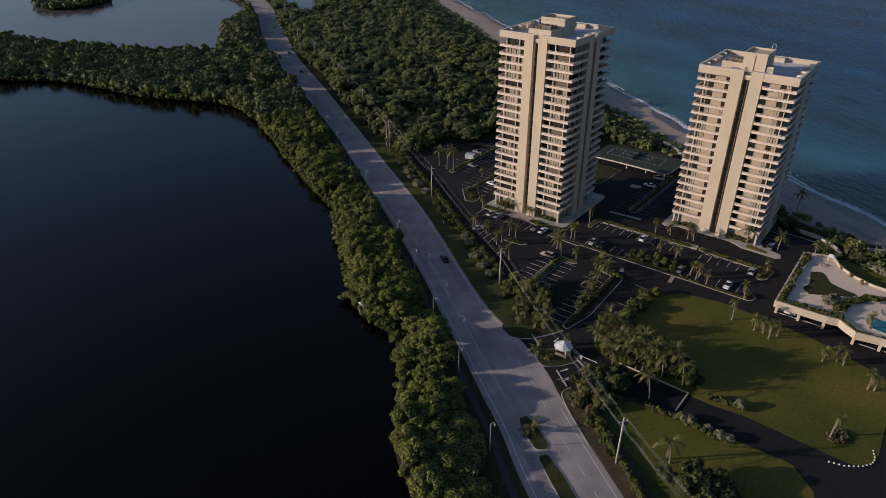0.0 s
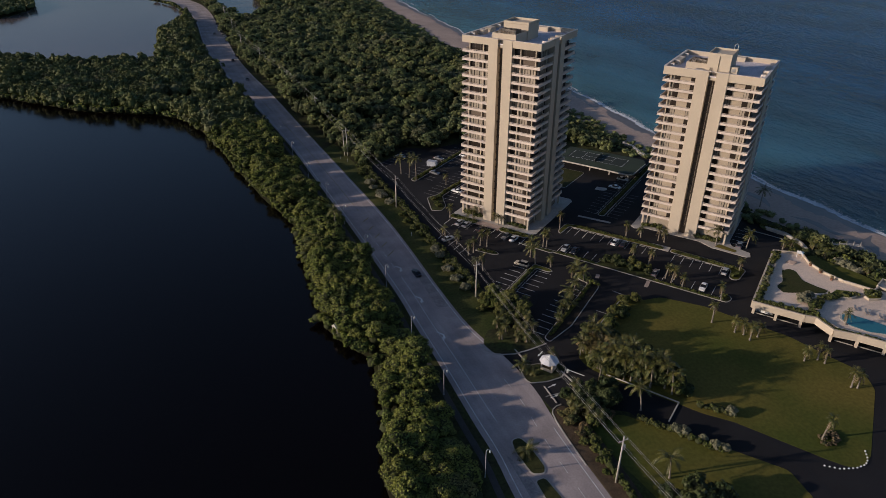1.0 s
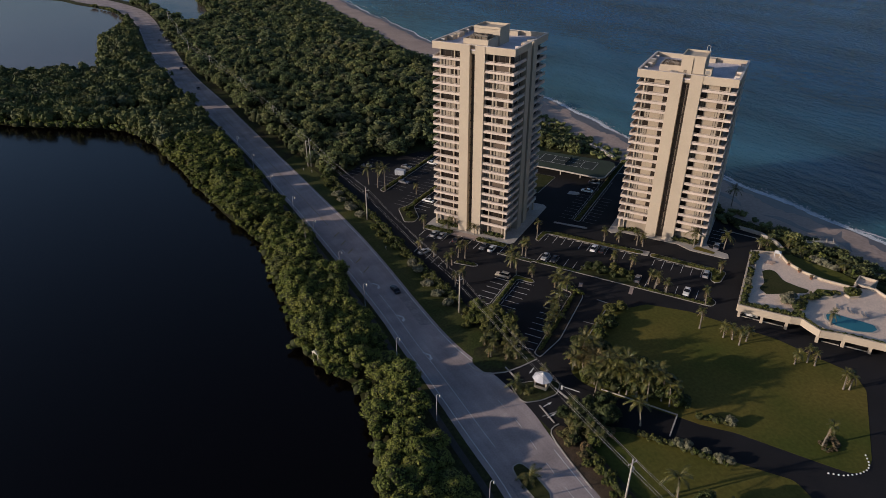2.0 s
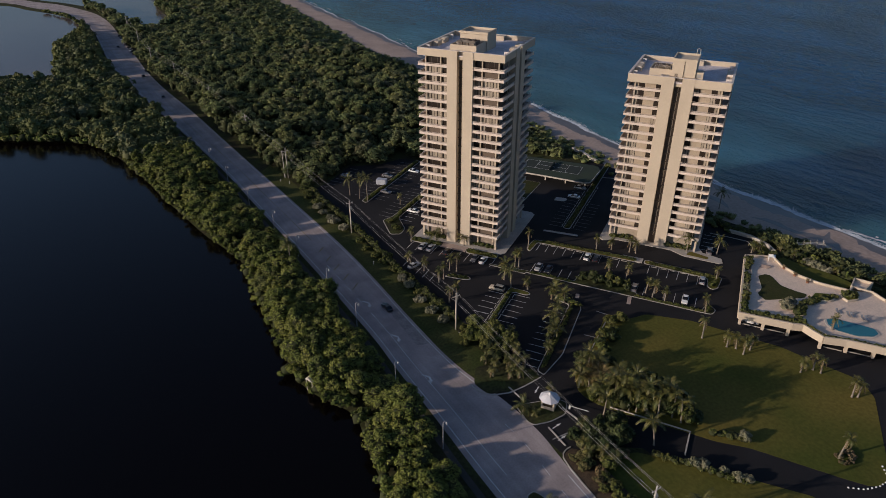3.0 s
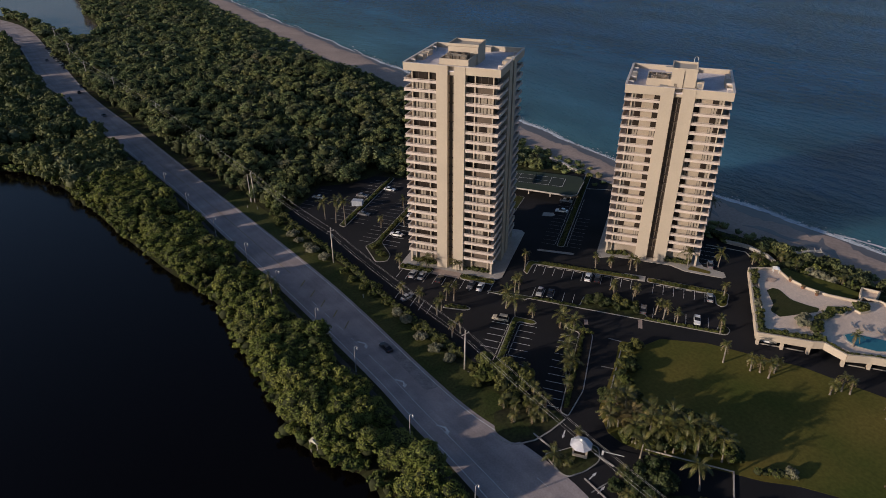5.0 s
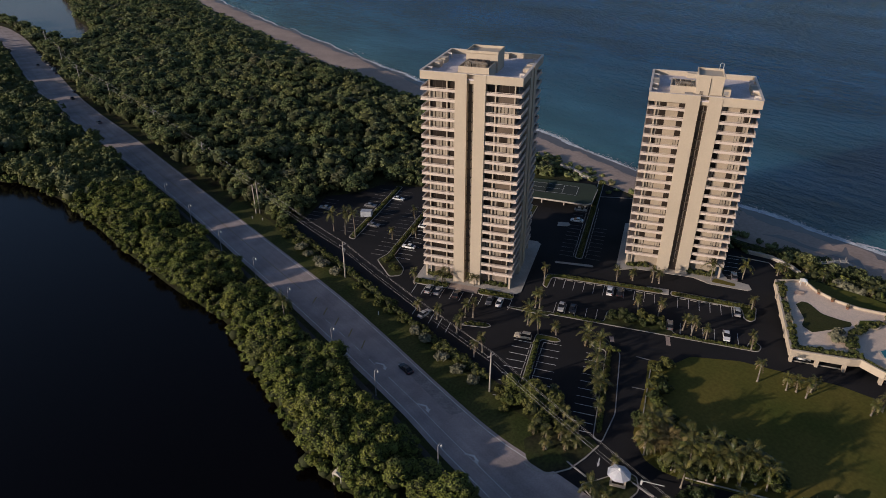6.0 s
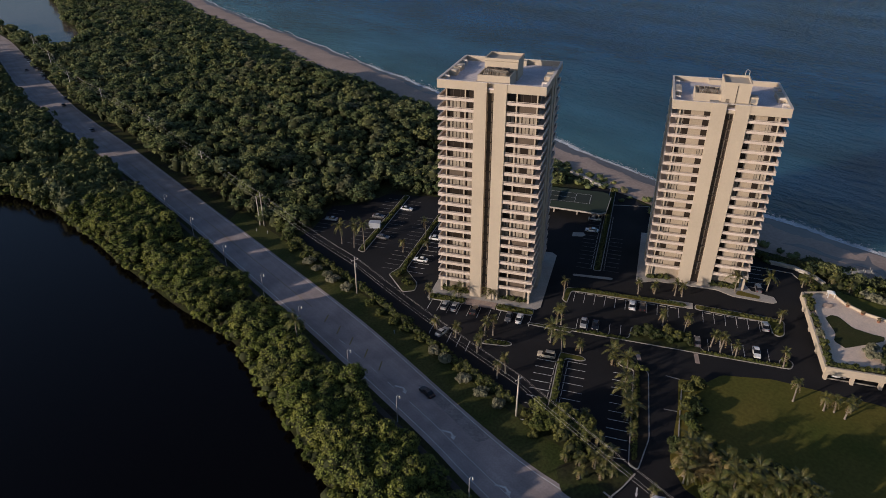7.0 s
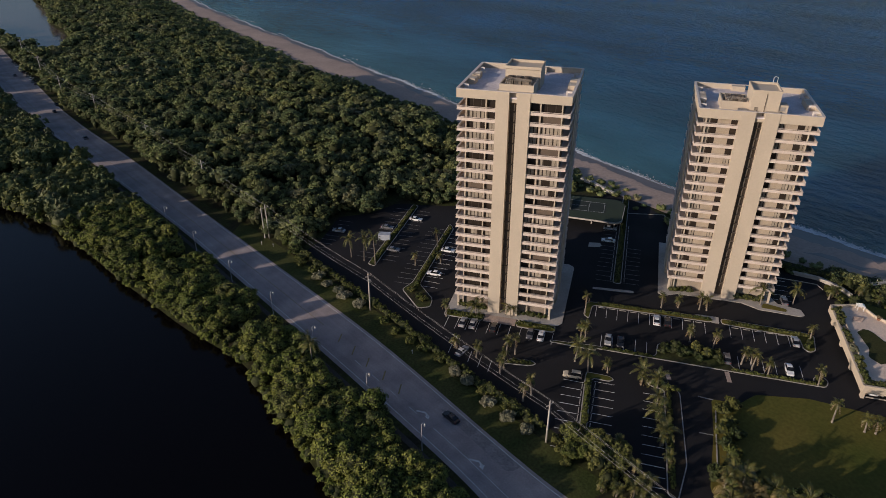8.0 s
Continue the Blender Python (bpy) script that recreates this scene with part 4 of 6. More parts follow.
for p, q in (((123.3, 138.5), (120.1, 136.0)), ((111.5, 148.0), (109.8, 146.3))):
    setting("crosswalk", wall_line([p, q], 0.02, 0.042, 1.1), M_PAVER, "pinkish paver strip across the drive", "pavement")
STONES = resample([(108.2, 65.4), (110.5, 63.4), (113.7, 62.2), (116.2, 62.0), (118.0, 62.8), (119.6, 64.6)], 15)
stone = Build().tube([(0, 0, -0.05), (0, 0, 0.1), (0, 0, 0.2)], [0.2, 0.19, 0.1], 7).mesh("edging_stone", M_WHITE, True)
for k, (x, y) in enumerate(STONES):
    tagged(part("edging_stone", stone, M_WHITE, None, "", pose(x, y, 0.1, 0, 0, 40 * k)), "small white painted stone at the lawn edge", "stone", "edging stones")
# ---- pool terrace over its garage ----
DECK = [(102.5, -11.2), (115.8, -11.0), (118.4, -10.4), (120.4, -12.2), (123.0, -14.2), (128.4, -13.2), (137, -13.0), (175, -14), (175, 10), (150, 12), (139.6, 12.4), (136.6, 15.8), (131.8, 16.6), (130.8, 14.0), (122.9, 15.0), (117.8, 17.2), (113, 21.4), (110.5, 26.5), (103, 24), (102.5, 12)]
terrace = thing("pool_terrace", "cream raised pool terrace over an open garage", "pool terrace", SITE, kind="")
DZ = 3.4
part("deck", Build().prism(DECK, DZ - 0.5, DZ), M_DECK, terrace, "pale coated terrace floor")


def wall_along(pts, z0, z1, thick, closed=False):
    b = Build()
    n = len(pts)
    for i in range(n if closed else n - 1):
        p, q = Vector(pts[i]), Vector(pts[(i + 1) % n])
        o = (q - p).normalized().orthogonal() * thick / 2
        b.prism([tuple(p + o), tuple(q + o), tuple(q - o), tuple(p - o)], z0, z1)
    return b


front = [DECK[-1]] + DECK[:8]
for p, q in zip([(102.5, 23.8)] + front, front):
    part("parapet", wall_along([p, q], DZ - 1.3, DZ + 0.8, 0.5), M_STUCCO, terrace, "cream rendered parapet and fascia")
for p, q in zip(DECK[9:18], DECK[10:19]):
    part("sea_wall", wall_along([p, q], DZ - 1.0, DZ + 0.7, 0.4), M_STUCCO, terrace)
inner = [(104.6, 22), (104.6, -8.8), (115, -9.0), (118.4, -8.2), (121.2, -10.4), (123.6, -12.2), (128.4, -12), (145, -11.8)]
for p, q in zip(inner[:-1], inner[1:]):
    part("planter_kerb", wall_along([p, q], DZ, DZ + 0.55, 0.25), M_STUCCO, terrace)
for u, v in ((103.2, -10.6), (109, -11.0), (115.2, -11.0), (122.8, -13.6), (128.8, -12.8), (135, -12.6), (141, -12.6), (103.2, 0), (103.2, 10), (103.2, 20)):
    part("column", Build().box(u - 0.35, v - 0.3, 0, u + 0.35, v + 0.9, DZ - 0.5), M_STUCCO, terrace)
# back wall in the shade colour, darkening the open garage
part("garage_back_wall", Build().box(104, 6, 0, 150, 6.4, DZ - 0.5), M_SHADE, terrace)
for u0, u1, v in ((103, 109, -10.2), (109, 115, -10.2), (123.5, 128.5, -12.6), (129, 135, -12.2)):
    part("wheel_kerb", Build().box(u0 + 0.4, v - 0.15, 0.03, u1 - 0.4, v + 0.15, 0.2), M_CONC, terrace)
TURF = [(106.7, 12.7), (108.4, 14.6), (110.2, 14.4), (112.7, 9.6), (116.7, 8.0), (119.9, 7.4), (119.0, 5.3), (112.6, 1.5), (109.0, -0.6), (106.7, 1.9), (107.9, 5.6)]
turf = resample(TURF + TURF[:1], 36)[:-1]
# dark green grass whose colour also holds the palms' shade
part("turf", Build().prism([tuple(p) for p in turf], DZ, DZ + 0.06), M_TURF, terrace, "dark shaped grass bed")
POOL = [(124.1, -4.2), (125.9, -2.9), (131.8, -3.4), (135.5, -4.0), (136.1, -6.0), (134.7, -7.9), (130.8, -9.2), (126.2, -8.5), (124.4, -6.6)]
pool = resample(POOL + POOL[:1], 40)[:-1]
part("pool_coping", Build().prism([tuple(np.mean(pool, 0) + (p - np.mean(pool, 0)) * 1.1) for p in pool], DZ, DZ + 0.1), M_CONC, terrace)
part("pool_water", Build().prism([tuple(p) for p in pool], DZ, DZ + 0.14), M_POOL, terrace, "turquoise swimming pool water")
for pts in ([(128.2, 11.5), (130.9, 13.6), (133.3, 13), (132.7, 9.6), (129.8, 7.6), (128.2, 9.4)], [(121.5, 8.4), (125.5, 9.6), (127.2, 8.2), (125.5, 5.6), (121.5, 4.2), (119.5, 3)]):
    ring = resample(pts + pts[:1], 20)[:-1]
    pb = part("planter", Build().prism([tuple(p) for p in ring], DZ, DZ + 0.6), M_STUCCO, terrace)
    part("planter_soil", Build().prism([tuple(np.mean(ring, 0) + (p - np.mean(ring, 0)) * 0.88) for p in ring], DZ + 0.4, DZ + 0.64), M_GRASS, pb)
gz = thing("gazebo", "small white wooden gazebo on the terrace corner", "gazebo", at_site(110.0, 24.6, DZ) @ Matrix.Scale(0.6, 4))
for x in (-1.3, 1.3):
    for y in (-1.3, 1.3):
        part("post", Build().box(x - 0.12, y - 0.12, 0, x + 0.12, y + 0.12, 2.4), M_WHITE, gz)
part("roof", Build().add([(-1.7, -1.7, 2.4), (1.7, -1.7, 2.4), (1.7, 1.7, 2.4), (-1.7, 1.7, 2.4), (0, 0, 3.5)], [(0, 1, 4), (1, 2, 4), (2, 3, 4), (3, 0, 4), (3, 2, 1, 0)]), M_WHITE, gz)
part("bastion", Build().prism([(131.4, 15.2), (134.6, 15.6), (137.2, 21.2), (132.6, 21.9)], 0, DZ), M_DECK, terrace, "pale corner platform")
for p, q in (((131.4, 17), (132.6, 21.9)), ((132.6, 21.9), (137.2, 21.2)), ((137.2, 21.2), (134.8, 16.2))):
    part("sea_wall", wall_along([p, q], 0.0, DZ + 0.8, 0.35), M_STUCCO, terrace)
for k in range(4):
    part("step", Build().box(106.8 + 0.25 * k, 18.2 + 0.5 * k, DZ, 109.2 + 0.25 * k, 18.7 + 0.5 * k, DZ + 0.1 + 0.08 * k), M_PAVER, terrace, "low pinkish step")
lounge = thing("sun_lounger", "pale grey poolside lounger", "lounger", at_site(129.6, 0.4, DZ, 20), "loungers")
part("frame", Build().box(-0.3, -0.95, 0.28, 0.3, 0.5, 0.36).box(-0.28, -0.9, 0, -0.2, -0.8, 0.28).box(0.2, -0.9, 0, 0.28, -0.8, 0.28).box(-0.28, 0.35, 0, -0.2, 0.45, 0.28).box(0.2, 0.35, 0, 0.28, 0.45, 0.28), M_METAL, lounge)
part("backrest", Build().add([(-0.3, 0.5, 0.32), (0.3, 0.5, 0.32), (0.3, 1.0, 0.85), (-0.3, 1.0, 0.85), (-0.3, 0.56, 0.28), (0.3, 0.56, 0.28), (0.3, 1.06, 0.8), (-0.3, 1.06, 0.8)], [(0, 1, 2, 3), (7, 6, 5, 4), (0, 4, 5, 1), (1, 5, 6, 2), (2, 6, 7, 3), (3, 7, 4, 0)]), M_METAL, lounge)
for du, dv in ((0.9, 0.1), (3.4, -0.3), (4.3, -0.3), (-2.6, 0.5)):
    copy_thing(lounge, at_site(129.6 + du, 0.4 + dv, DZ, 20))

# ---- tennis deck over carports ----
tennis = thing("tennis_deck", "green tennis courts on a raised deck with pale edge", "tennis court", SITE)
TD = [(9.5, 62.3), (24, 62.3), (41.9, 61.6), (43.9, 63.4), (44.6, 77), (43.2, 80.4), (41, 81.4), (9.5, 80)]
part("deck", Build().prism(TD, 2.5, 3.0), M_COURT, tennis, "green painted court surface")
part("deck_edge", wall_along(TD[:5], 2.5, 3.06, 0.22), M_CONC, tennis, "pale concrete deck edge")
part("play_area", Build().prism([(12.6, 67.4), (38.0, 68.4), (37.8, 77.4), (12.6, 77.0)], 3.0, 3.02), M_COURT2, tennis, "darker green court")
C0, C1, R0, R1 = 13.6, 37.3, 68.8, 77.0
for a, c in (((C0, R0), (C1, R0)), ((C0, R1), (C1, R1)), ((C0, R0), (C0, R1)), ((C1, R0), (C1, R1)), ((19.1, R0), (19.1, R1)), ((31.8, R0), (31.8, R1)), ((19.1, 72.9), (31.8, 72.9))):
    line_b = Build().box(a[0] - 0.05, a[1] - 0.05, 3.02, c[0] + 0.05, c[1] + 0.05, 3.03)
    part("court_line", line_b, M_LINE, tennis)
part("net", Build().box(25.43, R0 - 0.5, 3.05, 25.47, R1 + 0.5, 3.95), M_COURT2, tennis, "dark tennis net")
for v in (R0 - 0.6, R1 + 0.6):
    part("net_post", Build().tube([(25.45, v, 3.0), (25.45, v, 4.05)], [0.05, 0.05], 6), M_METAL, tennis)
for u in (25, 33.5, 41.5):
    part("column", Build().box(u - 0.2, 64.6, 0, u + 0.2, 65.0, 2.5), M_CONC, tennis)
# same shade colour behind the carports
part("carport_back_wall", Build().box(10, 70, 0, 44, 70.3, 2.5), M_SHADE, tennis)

# ---- gatehouse ----
gate = thing("gatehouse", "small gatehouse with a pale hipped roof", "gatehouse", pose(72.9, 115.8, 0.14, 0, 0, -57) @ Matrix.Scale(1.05, 4))
part("wall", Build().box(-1.5, -1.3, 0, 1.5, 1.3, 2.4), M_STUCCO, gate)
part("window", Build().box(-1.1, -1.34, 0.9, 1.1, -1.3, 2.0), M_GLASS, gate)
part("window", Build().box(-1.54, -0.8, 0.9, -1.5, 0.8, 2.0), M_GLASS, gate)
roof_b = Build()
ring = [(2.35 * math.cos(math.pi / 8 + k * math.pi / 4), 2.35 * math.sin(math.pi / 8 + k * math.pi / 4)) for k in range(8)]
roof_b.add([(x, y, 2.4) for x, y in ring] + [(x * 0.18, y * 0.18, 3.5) for x, y in ring], [(k, (k + 1) % 8, 8 + (k + 1) % 8, 8 + k) for k in range(8)] + [tuple(range(8, 16)), tuple(range(8))[::-1]])
part("cupola", Build().tube([(0, 0, 3.5), (0, 0, 3.9)], [0.35, 0.1], 8), M_WHITE, gate)
part("roof", roof_b, mat("pale_roof_tile", (0.66, 0.66, 0.68), 0.7, (0.55, 0.55, 0.57), 0.8, 6.0, 0.2), gate, "pale grey tiled roof")

# ---- poles, lamps, cables ----
POLES = [(67.5, 22, 12.4), (66.0, 79.8, 12.6), (71.2, 152.5, 11.8), (71.8, 219.5, 12.4), (71.0, 278.6, 12.6), (70.8, 330.5, 13.2), (69.8, 389, 13.4), (66.5, 456, 13.4), (62.8, 508, 13.4), (66.5, 573, 13.4), (70.0, 640, 13.4)]
for i, (x, y, h) in enumerate(POLES):
    p = thing("utility_pole", "weathered pale grey utility pole with crossarm", "utility pole", pose(x, y, 0), "utility poles along the road")
    part("pole", Build().tube([(0, 0, -0.2), (0, 0, h * 0.5), (0, 0, h)], [0.24, 0.2, 0.15], 10), M_WOOD, p, "", None, True)
    part("crossarm", Build().box(-1.1, -0.07, h - 1.0, 1.1, 0.07, h - 0.85), M_WOOD, p)
    for dx in (-1.0, 0.0, 1.0):
        z = h - 0.85 if dx else h
        part("insulator", Build().tube([(dx, 0, z), (dx, 0, z + 0.12), (dx, 0, z + 0.28)], [0.06, 0.09, 0.05], 8), M_METAL, p)
    if i in (1, 3):
        part("transformer", Build().tube([(0.4, 0, h - 3.2), (0.4, 0, h - 2.2)], [0.28, 0.28], 10), M_METAL, p, "grey pole transformer")
side_pole = thing("utility_pole", "second bare pole beside a utility pole", "utility pole", pose(69.9, 279.6, 0), "utility poles along the road")
part("pole", Build().tube([(0, 0, -0.2), (0, 0, 11.6)], [0.2, 0.15], 10), M_WOOD, side_pole)


def cable(dx, dz, radius):
    pts = []
    ends = [(x + dx, y, h + dz) for x, y, h in POLES]
    for a, c in zip(ends[:-1], ends[1:]):
        for k in range(10):
            t = k / 10
            sag = 4 * t * (1 - t) * 0.9
            pts.append((a[0] + (c[0] - a[0]) * t, a[1] + (c[1] - a[1]) * t, a[2] + (c[2] - a[2]) * t - sag))
    pts.append(ends[-1])
    ob = part("power_cable", Build().tube(pts, [radius] * len(pts), 5), M_CABLE)
    return tagged(ob, "thin pale overhead cable strung between utility poles", "cable", "overhead cables")


for dx, dz, r in ((-1.0, -0.55, 0.02), (0.0, 0.26, 0.02), (1.0, -0.55, 0.02), (0.25, -3.0, 0.028)):
    cable(dx, dz, r)

LAMPS = [(42.6, 92), (45.2, 118), (46.3, 141), (49.2, 168.5), (49.8, 189.5), (50.0, 214), (49.8, 236), (48.6, 260), (48.2, 286), (48, 311), (42, 66)]
lamp = thing("street_lamp", "slim grey street lamp with a curled arm", "street lamp", pose(LAMPS[0][0], LAMPS[0][1], 0), "street lamps along the footpath")
M_DARK = mat("grey_lamp_metal", (0.36, 0.36, 0.37), 0.5)
part("pole", Build().tube([(0, 0, 0), (0, 0, 0.6), (0, 0, 7.2)], [0.16, 0.11, 0.09], 8), M_DARK, lamp)
arc = [(0.45 - 0.45 * math.cos(a), 0, 7.2 + 0.45 * math.sin(a)) for a in [math.pi * k / 8 for k in range(8)]]
part("arm", Build().tube(arc, [0.08] * 8, 6), M_DARK, lamp)
part("lantern", Build().tube([(0.88, 0, 7.2), (0.88, 0, 7.0), (0.88, 0, 6.6), (0.88, 0, 6.4)], [0.07, 0.20, 0.17, 0.06], 10), M_LAMP, lamp, "pale glass lantern")
for x, y in LAMPS[1:]:
    copy_thing(lamp, pose(x, y, 0))


# ---- plants ----
def unit_blob(seed, sub=2):
    bm = bmesh.new()
    bmesh.ops.create_icosphere(bm, subdivisions=sub, radius=1.0)
    v = np.array([p.co[:] for p in bm.verts])
    f = np.array([[q.index for q in p.verts] for p in bm.faces])
    bm.free()
    k = np.array([1 + 0.35 * noise.noise(Vector(p) * 1.6 + Vector((seed * 3.1, 0, 0))) for p in v])
    return v * k[:, None], f


BLOBS = [unit_blob(i, 2) for i in range(4)]
SMALL = [unit_blob(i, 1) for i in range(4)]


def crown_arrays(rng, radius, height, lumps, leaves, size, blobs=BLOBS, solid=True):
    """A crown as many small clumps of foliage round a core, with leaf tufts over them. Returns vertices and faces (quads and triangles)."""
    V, T = [], []
    n = 0
    clumps = []
    for i in range(lumps + 1):
        a = rng.uniform(0, 2 * math.pi) if i % 2 else i * 2.4
        e = math.asin(min(1.0, rng.uniform(-0.15, 1.0)))
        if i == 0:
            c, s = np.array([0, 0, height * 0.48]), np.array([radius * 0.80, radius * 0.80, height * 0.47])
        else:
            r = radius * rng.uniform(0.22, 0.46)
            reach = (radius - r * 0.75) * rng.uniform(0.72, 1.02)
            c = np.array([reach * math.cos(e) * math.cos(a), reach * math.cos(e) * math.sin(a), height * 0.48 + (height * 0.52 - r * 0.8) * math.sin(e) * rng.uniform(0.8, 1.12)])
            s = np.array([r, r, r * rng.uniform(0.6, 0.9)])
            clumps.append((c, s))
        v, f = blobs[rng.integers(len(blobs))]
        w = rng.uniform(0, 6.28)
        R = np.array([[math.cos(w), -math.sin(w), 0], [math.sin(w), math.cos(w), 0], [0, 0, 1]])
        if solid or i == 0:
            V.append(v @ R.T * s * 0.88 + c)
            T.append(f + n)
            n += len(v)
    per = leaves // lumps
    for c, s in clumps:
        out = np.array([c[0], c[1], (c[2] - height * 0.45) + radius * 0.35])
        out /= np.linalg.norm(out) + 1e-9
        d = rng.normal(size=(per, 3)) + out * 0.9
        d /= np.linalg.norm(d, axis=1)[:, None]
        p = c + d * s * rng.uniform(0.76, 1.2, (per, 1))
        nrm = d + rng.normal(size=(per, 3)) * 0.5
        nrm /= np.linalg.norm(nrm, axis=1)[:, None]
        a = np.cross(nrm, rng.normal(size=(per, 3)))
        a /= np.linalg.norm(a, axis=1)[:, None] + 1e-9
        b2 = np.cross(nrm, a)
        k = size * rng.uniform(0.6, 1.4, (per, 1))
        tri = np.stack([p - a * k, p + a * k * 0.6 + b2 * k * 0.75, p + nrm * k * 0.35 - b2 * k * 0.7 + a * k * 0.3], 1)
        V.append(tri.reshape(-1, 3))
        T.append(np.arange(per * 3).reshape(-1, 3) + n)
        n += per * 3
    return np.concatenate(V), np.zeros((0, 4), int), np.concatenate(T)


def raw_mesh(name, V, Q, T, material, inner=None):
    """A mesh straight from arrays of vertices, quads and triangles; inner marks the faces coloured dark as shade behind
    the leaves.
    """
    me = bpy.data.meshes.new(name)
    me.vertices.add(len(V))
    me.vertices.foreach_set("co", np.ascontiguousarray(V, np.float32).ravel())
    loops = np.concatenate([Q.ravel(), T.ravel()])
    me.loops.add(len(loops))
    me.loops.foreach_set("vertex_index", loops.astype(np.int32))
    starts = np.concatenate([np.arange(len(Q)) * 4, len(Q) * 4 + np.arange(len(T)) * 3])
    me.polygons.add(len(starts))
    me.polygons.foreach_set("loop_start", starts.astype(np.int32))
    me.update(calc_edges=True)
    me.materials.append(material)
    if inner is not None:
        me.materials.append(M_CROWNSHADE)
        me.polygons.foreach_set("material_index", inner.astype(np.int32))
    return me


rng = np.random.default_rng(5)


def scatter(poly_test, x0, x1, y0, y1, step):
    """Jittered grid points that pass a test."""
    xs, ys2 = np.meshgrid(np.arange(x0, x1, step), np.arange(y0, y1, step))
    xs = xs + np.where((np.arange(xs.shape[0]) % 2)[:, None] > 0, step / 2, 0)
    px = (xs + rng.uniform(-0.38, 0.38, xs.shape) * step).ravel()
    py = (ys2 + rng.uniform(-0.38, 0.38, xs.shape) * step).ravel()
    ok = poly_test(px, py)
    return px[ok], py[ok]


def stuff_crowns(name, px, py, radius, height, lumps, leaves, size, material, label, category, blobs=SMALL, variants=14, slope=False, shore=False, shaded_core=False, solid=True):
    """Many crowns joined into one object."""
    if len(px) == 0:
        return None
    stock = [crown_arrays(rng, 1.0, 1.0 * height / radius, lumps, leaves, size / radius, blobs, solid) for _ in range(variants)]
    V, Q, T, tone, inner = [], [], [], [], []
    core_faces = (lumps + 1 if solid else 1) * len(blobs[0][1])
    n = 0
    for x, y in zip(px, py):
        v, q, t = stock[rng.integers(variants)]
        r = radius * (0.55 + 0.95 * rng.uniform(0, 1) ** 1.4)
        w = rng.uniform(0, 6.28)
        c, s = math.cos(w), math.sin(w)
        tall = (rng.uniform(0.70, 1.13) if slope else rng.uniform(0.72, 1.08)) * (0.7 + 0.35 * r / radius)
        if shore:
            tall *= canopy(x, y)
        if slope:
            inland = float(np.interp(y, dune[:, 1], dune[:, 0])) - x
            far_on = float(np.interp(y, [430, 480], [0.0, 1.0]))
            tall *= np.interp(inland, [5 + 4 * far_on, 28 + 16 * far_on], [0.42 - 0.2 * far_on, 1.0])
            tall *= np.interp(y, [280, 310, 440, 480], [0.8, 1.3, 1.25, 0.95])
        V.append(np.stack([(v[:, 0] * c - v[:, 1] * s) * r + x, (v[:, 0] * s + v[:, 1] * c) * r + y, v[:, 2] * radius * (0.85 if slope else tall) + (height * (tall - 0.85) if slope else 0.0) - 0.3], 1))
        Q.append(q + n)
        T.append(t + n)
        tone.append(np.full(len(v), rng.uniform(0, 1)))
        inner.append(np.arange(len(t)) < core_faces)
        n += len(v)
    me = raw_mesh(name, np.concatenate(V), np.concatenate(Q), np.concatenate(T), material, np.concatenate(inner) if shaded_core else None)
    me.attributes.new("crown", "FLOAT", "POINT").data.foreach_set("value", np.concatenate(tone))
    return tagged(new(name, me), label, category, "", "stuff")


road_left = lambda y: np.interp(y, rl[:270, 1], rl[:270, 0])
road_right = lambda y: np.interp(y, rr[:270, 1], rr[:270, 0])


def sun_gap(x, y):
    """Narrow breaks in the trees through which the low sun reaches the road."""
    hit = np.zeros(np.shape(x), bool)
    for y0, w in ((314.5, 2.5), (278, 2.5), (264.7, 2.0), (246.5, 1.7), (238, 1.8), (230, 2.6), (137, 1.3), (127, 1.6), (117, 1.5), (390, 4.2), (491, 5.2), (543, 6.0)):
        hit |= (np.abs(y + 0.25 * (x - 50) - y0) < w) & (x > 5)
    return hit


def canopy(x, y):
    """How tall the trees beside the lagoon grow, as a share of their full height: lower near the road where it widens."""
    full = np.interp(y, [60, 100, 124, 150, 162], [0.80, 0.92, 0.94, 0.95, 1.0])
    near_road = np.interp(road_left(y) - x, [7, 18], [np.interp(y, [60, 98, 112, 124, 150], [0.64, 0.64, 0.80, 0.92, 1.0]), 1.0])
    return float(full * near_road)


def mangrove_ok(x, y):
    verge = np.interp(y, [98, 122, 170, 300, 330, 420, 600], [7.8, 5.8, 5.6, 6.2, 6.0, 4.4, 4.4])
    return inside(x, y, LAND) & (x < road_left(y) - verge + 1.3 * np.sin(y * 0.21)) & (y < 700) & (distance(x, y, LAND) > np.where(y < 340, 2.4, 1.2)) & ~sun_gap(x, y)


def site_uv(x, y):
    ca, sa = math.cos(radians(-57)), math.sin(radians(-57))
    dx, dy = x - 91.3, y - 205
    return ca * dx + sa * dy, -sa * dx + ca * dy


def forest_ok(x, y):
    u, v = site_uv(x, y)
    clear = ((u > -58) & (v < 48)) | ((u > -46) & (v < 66)) | ((u > -6) & (v < 92)) | (u > 24)
    return inside(x, y, LAND) & (x > road_right(y) + np.interp(y, [285, 300], [10.0, 2.6])) & (x < np.interp(y, dune[:, 1], dune[:, 0]) - np.interp(y, [290, 320, 430, 640], [2.0, 4.0, 5.0, 9.0])) & ~clear & (y > 215) & (y < 1150) & (distance(x, y, LAND) > 2.5) & ((y < 860) | (x > 120))


# lagoon-side mangroves: the nearest stand as single trees
mx, my = scatter(mangrove_ok, -330, 60, -58, 800, 3.7)
near = (my < 330) & (my > 40)
nx, ny = mx[near], my[near]
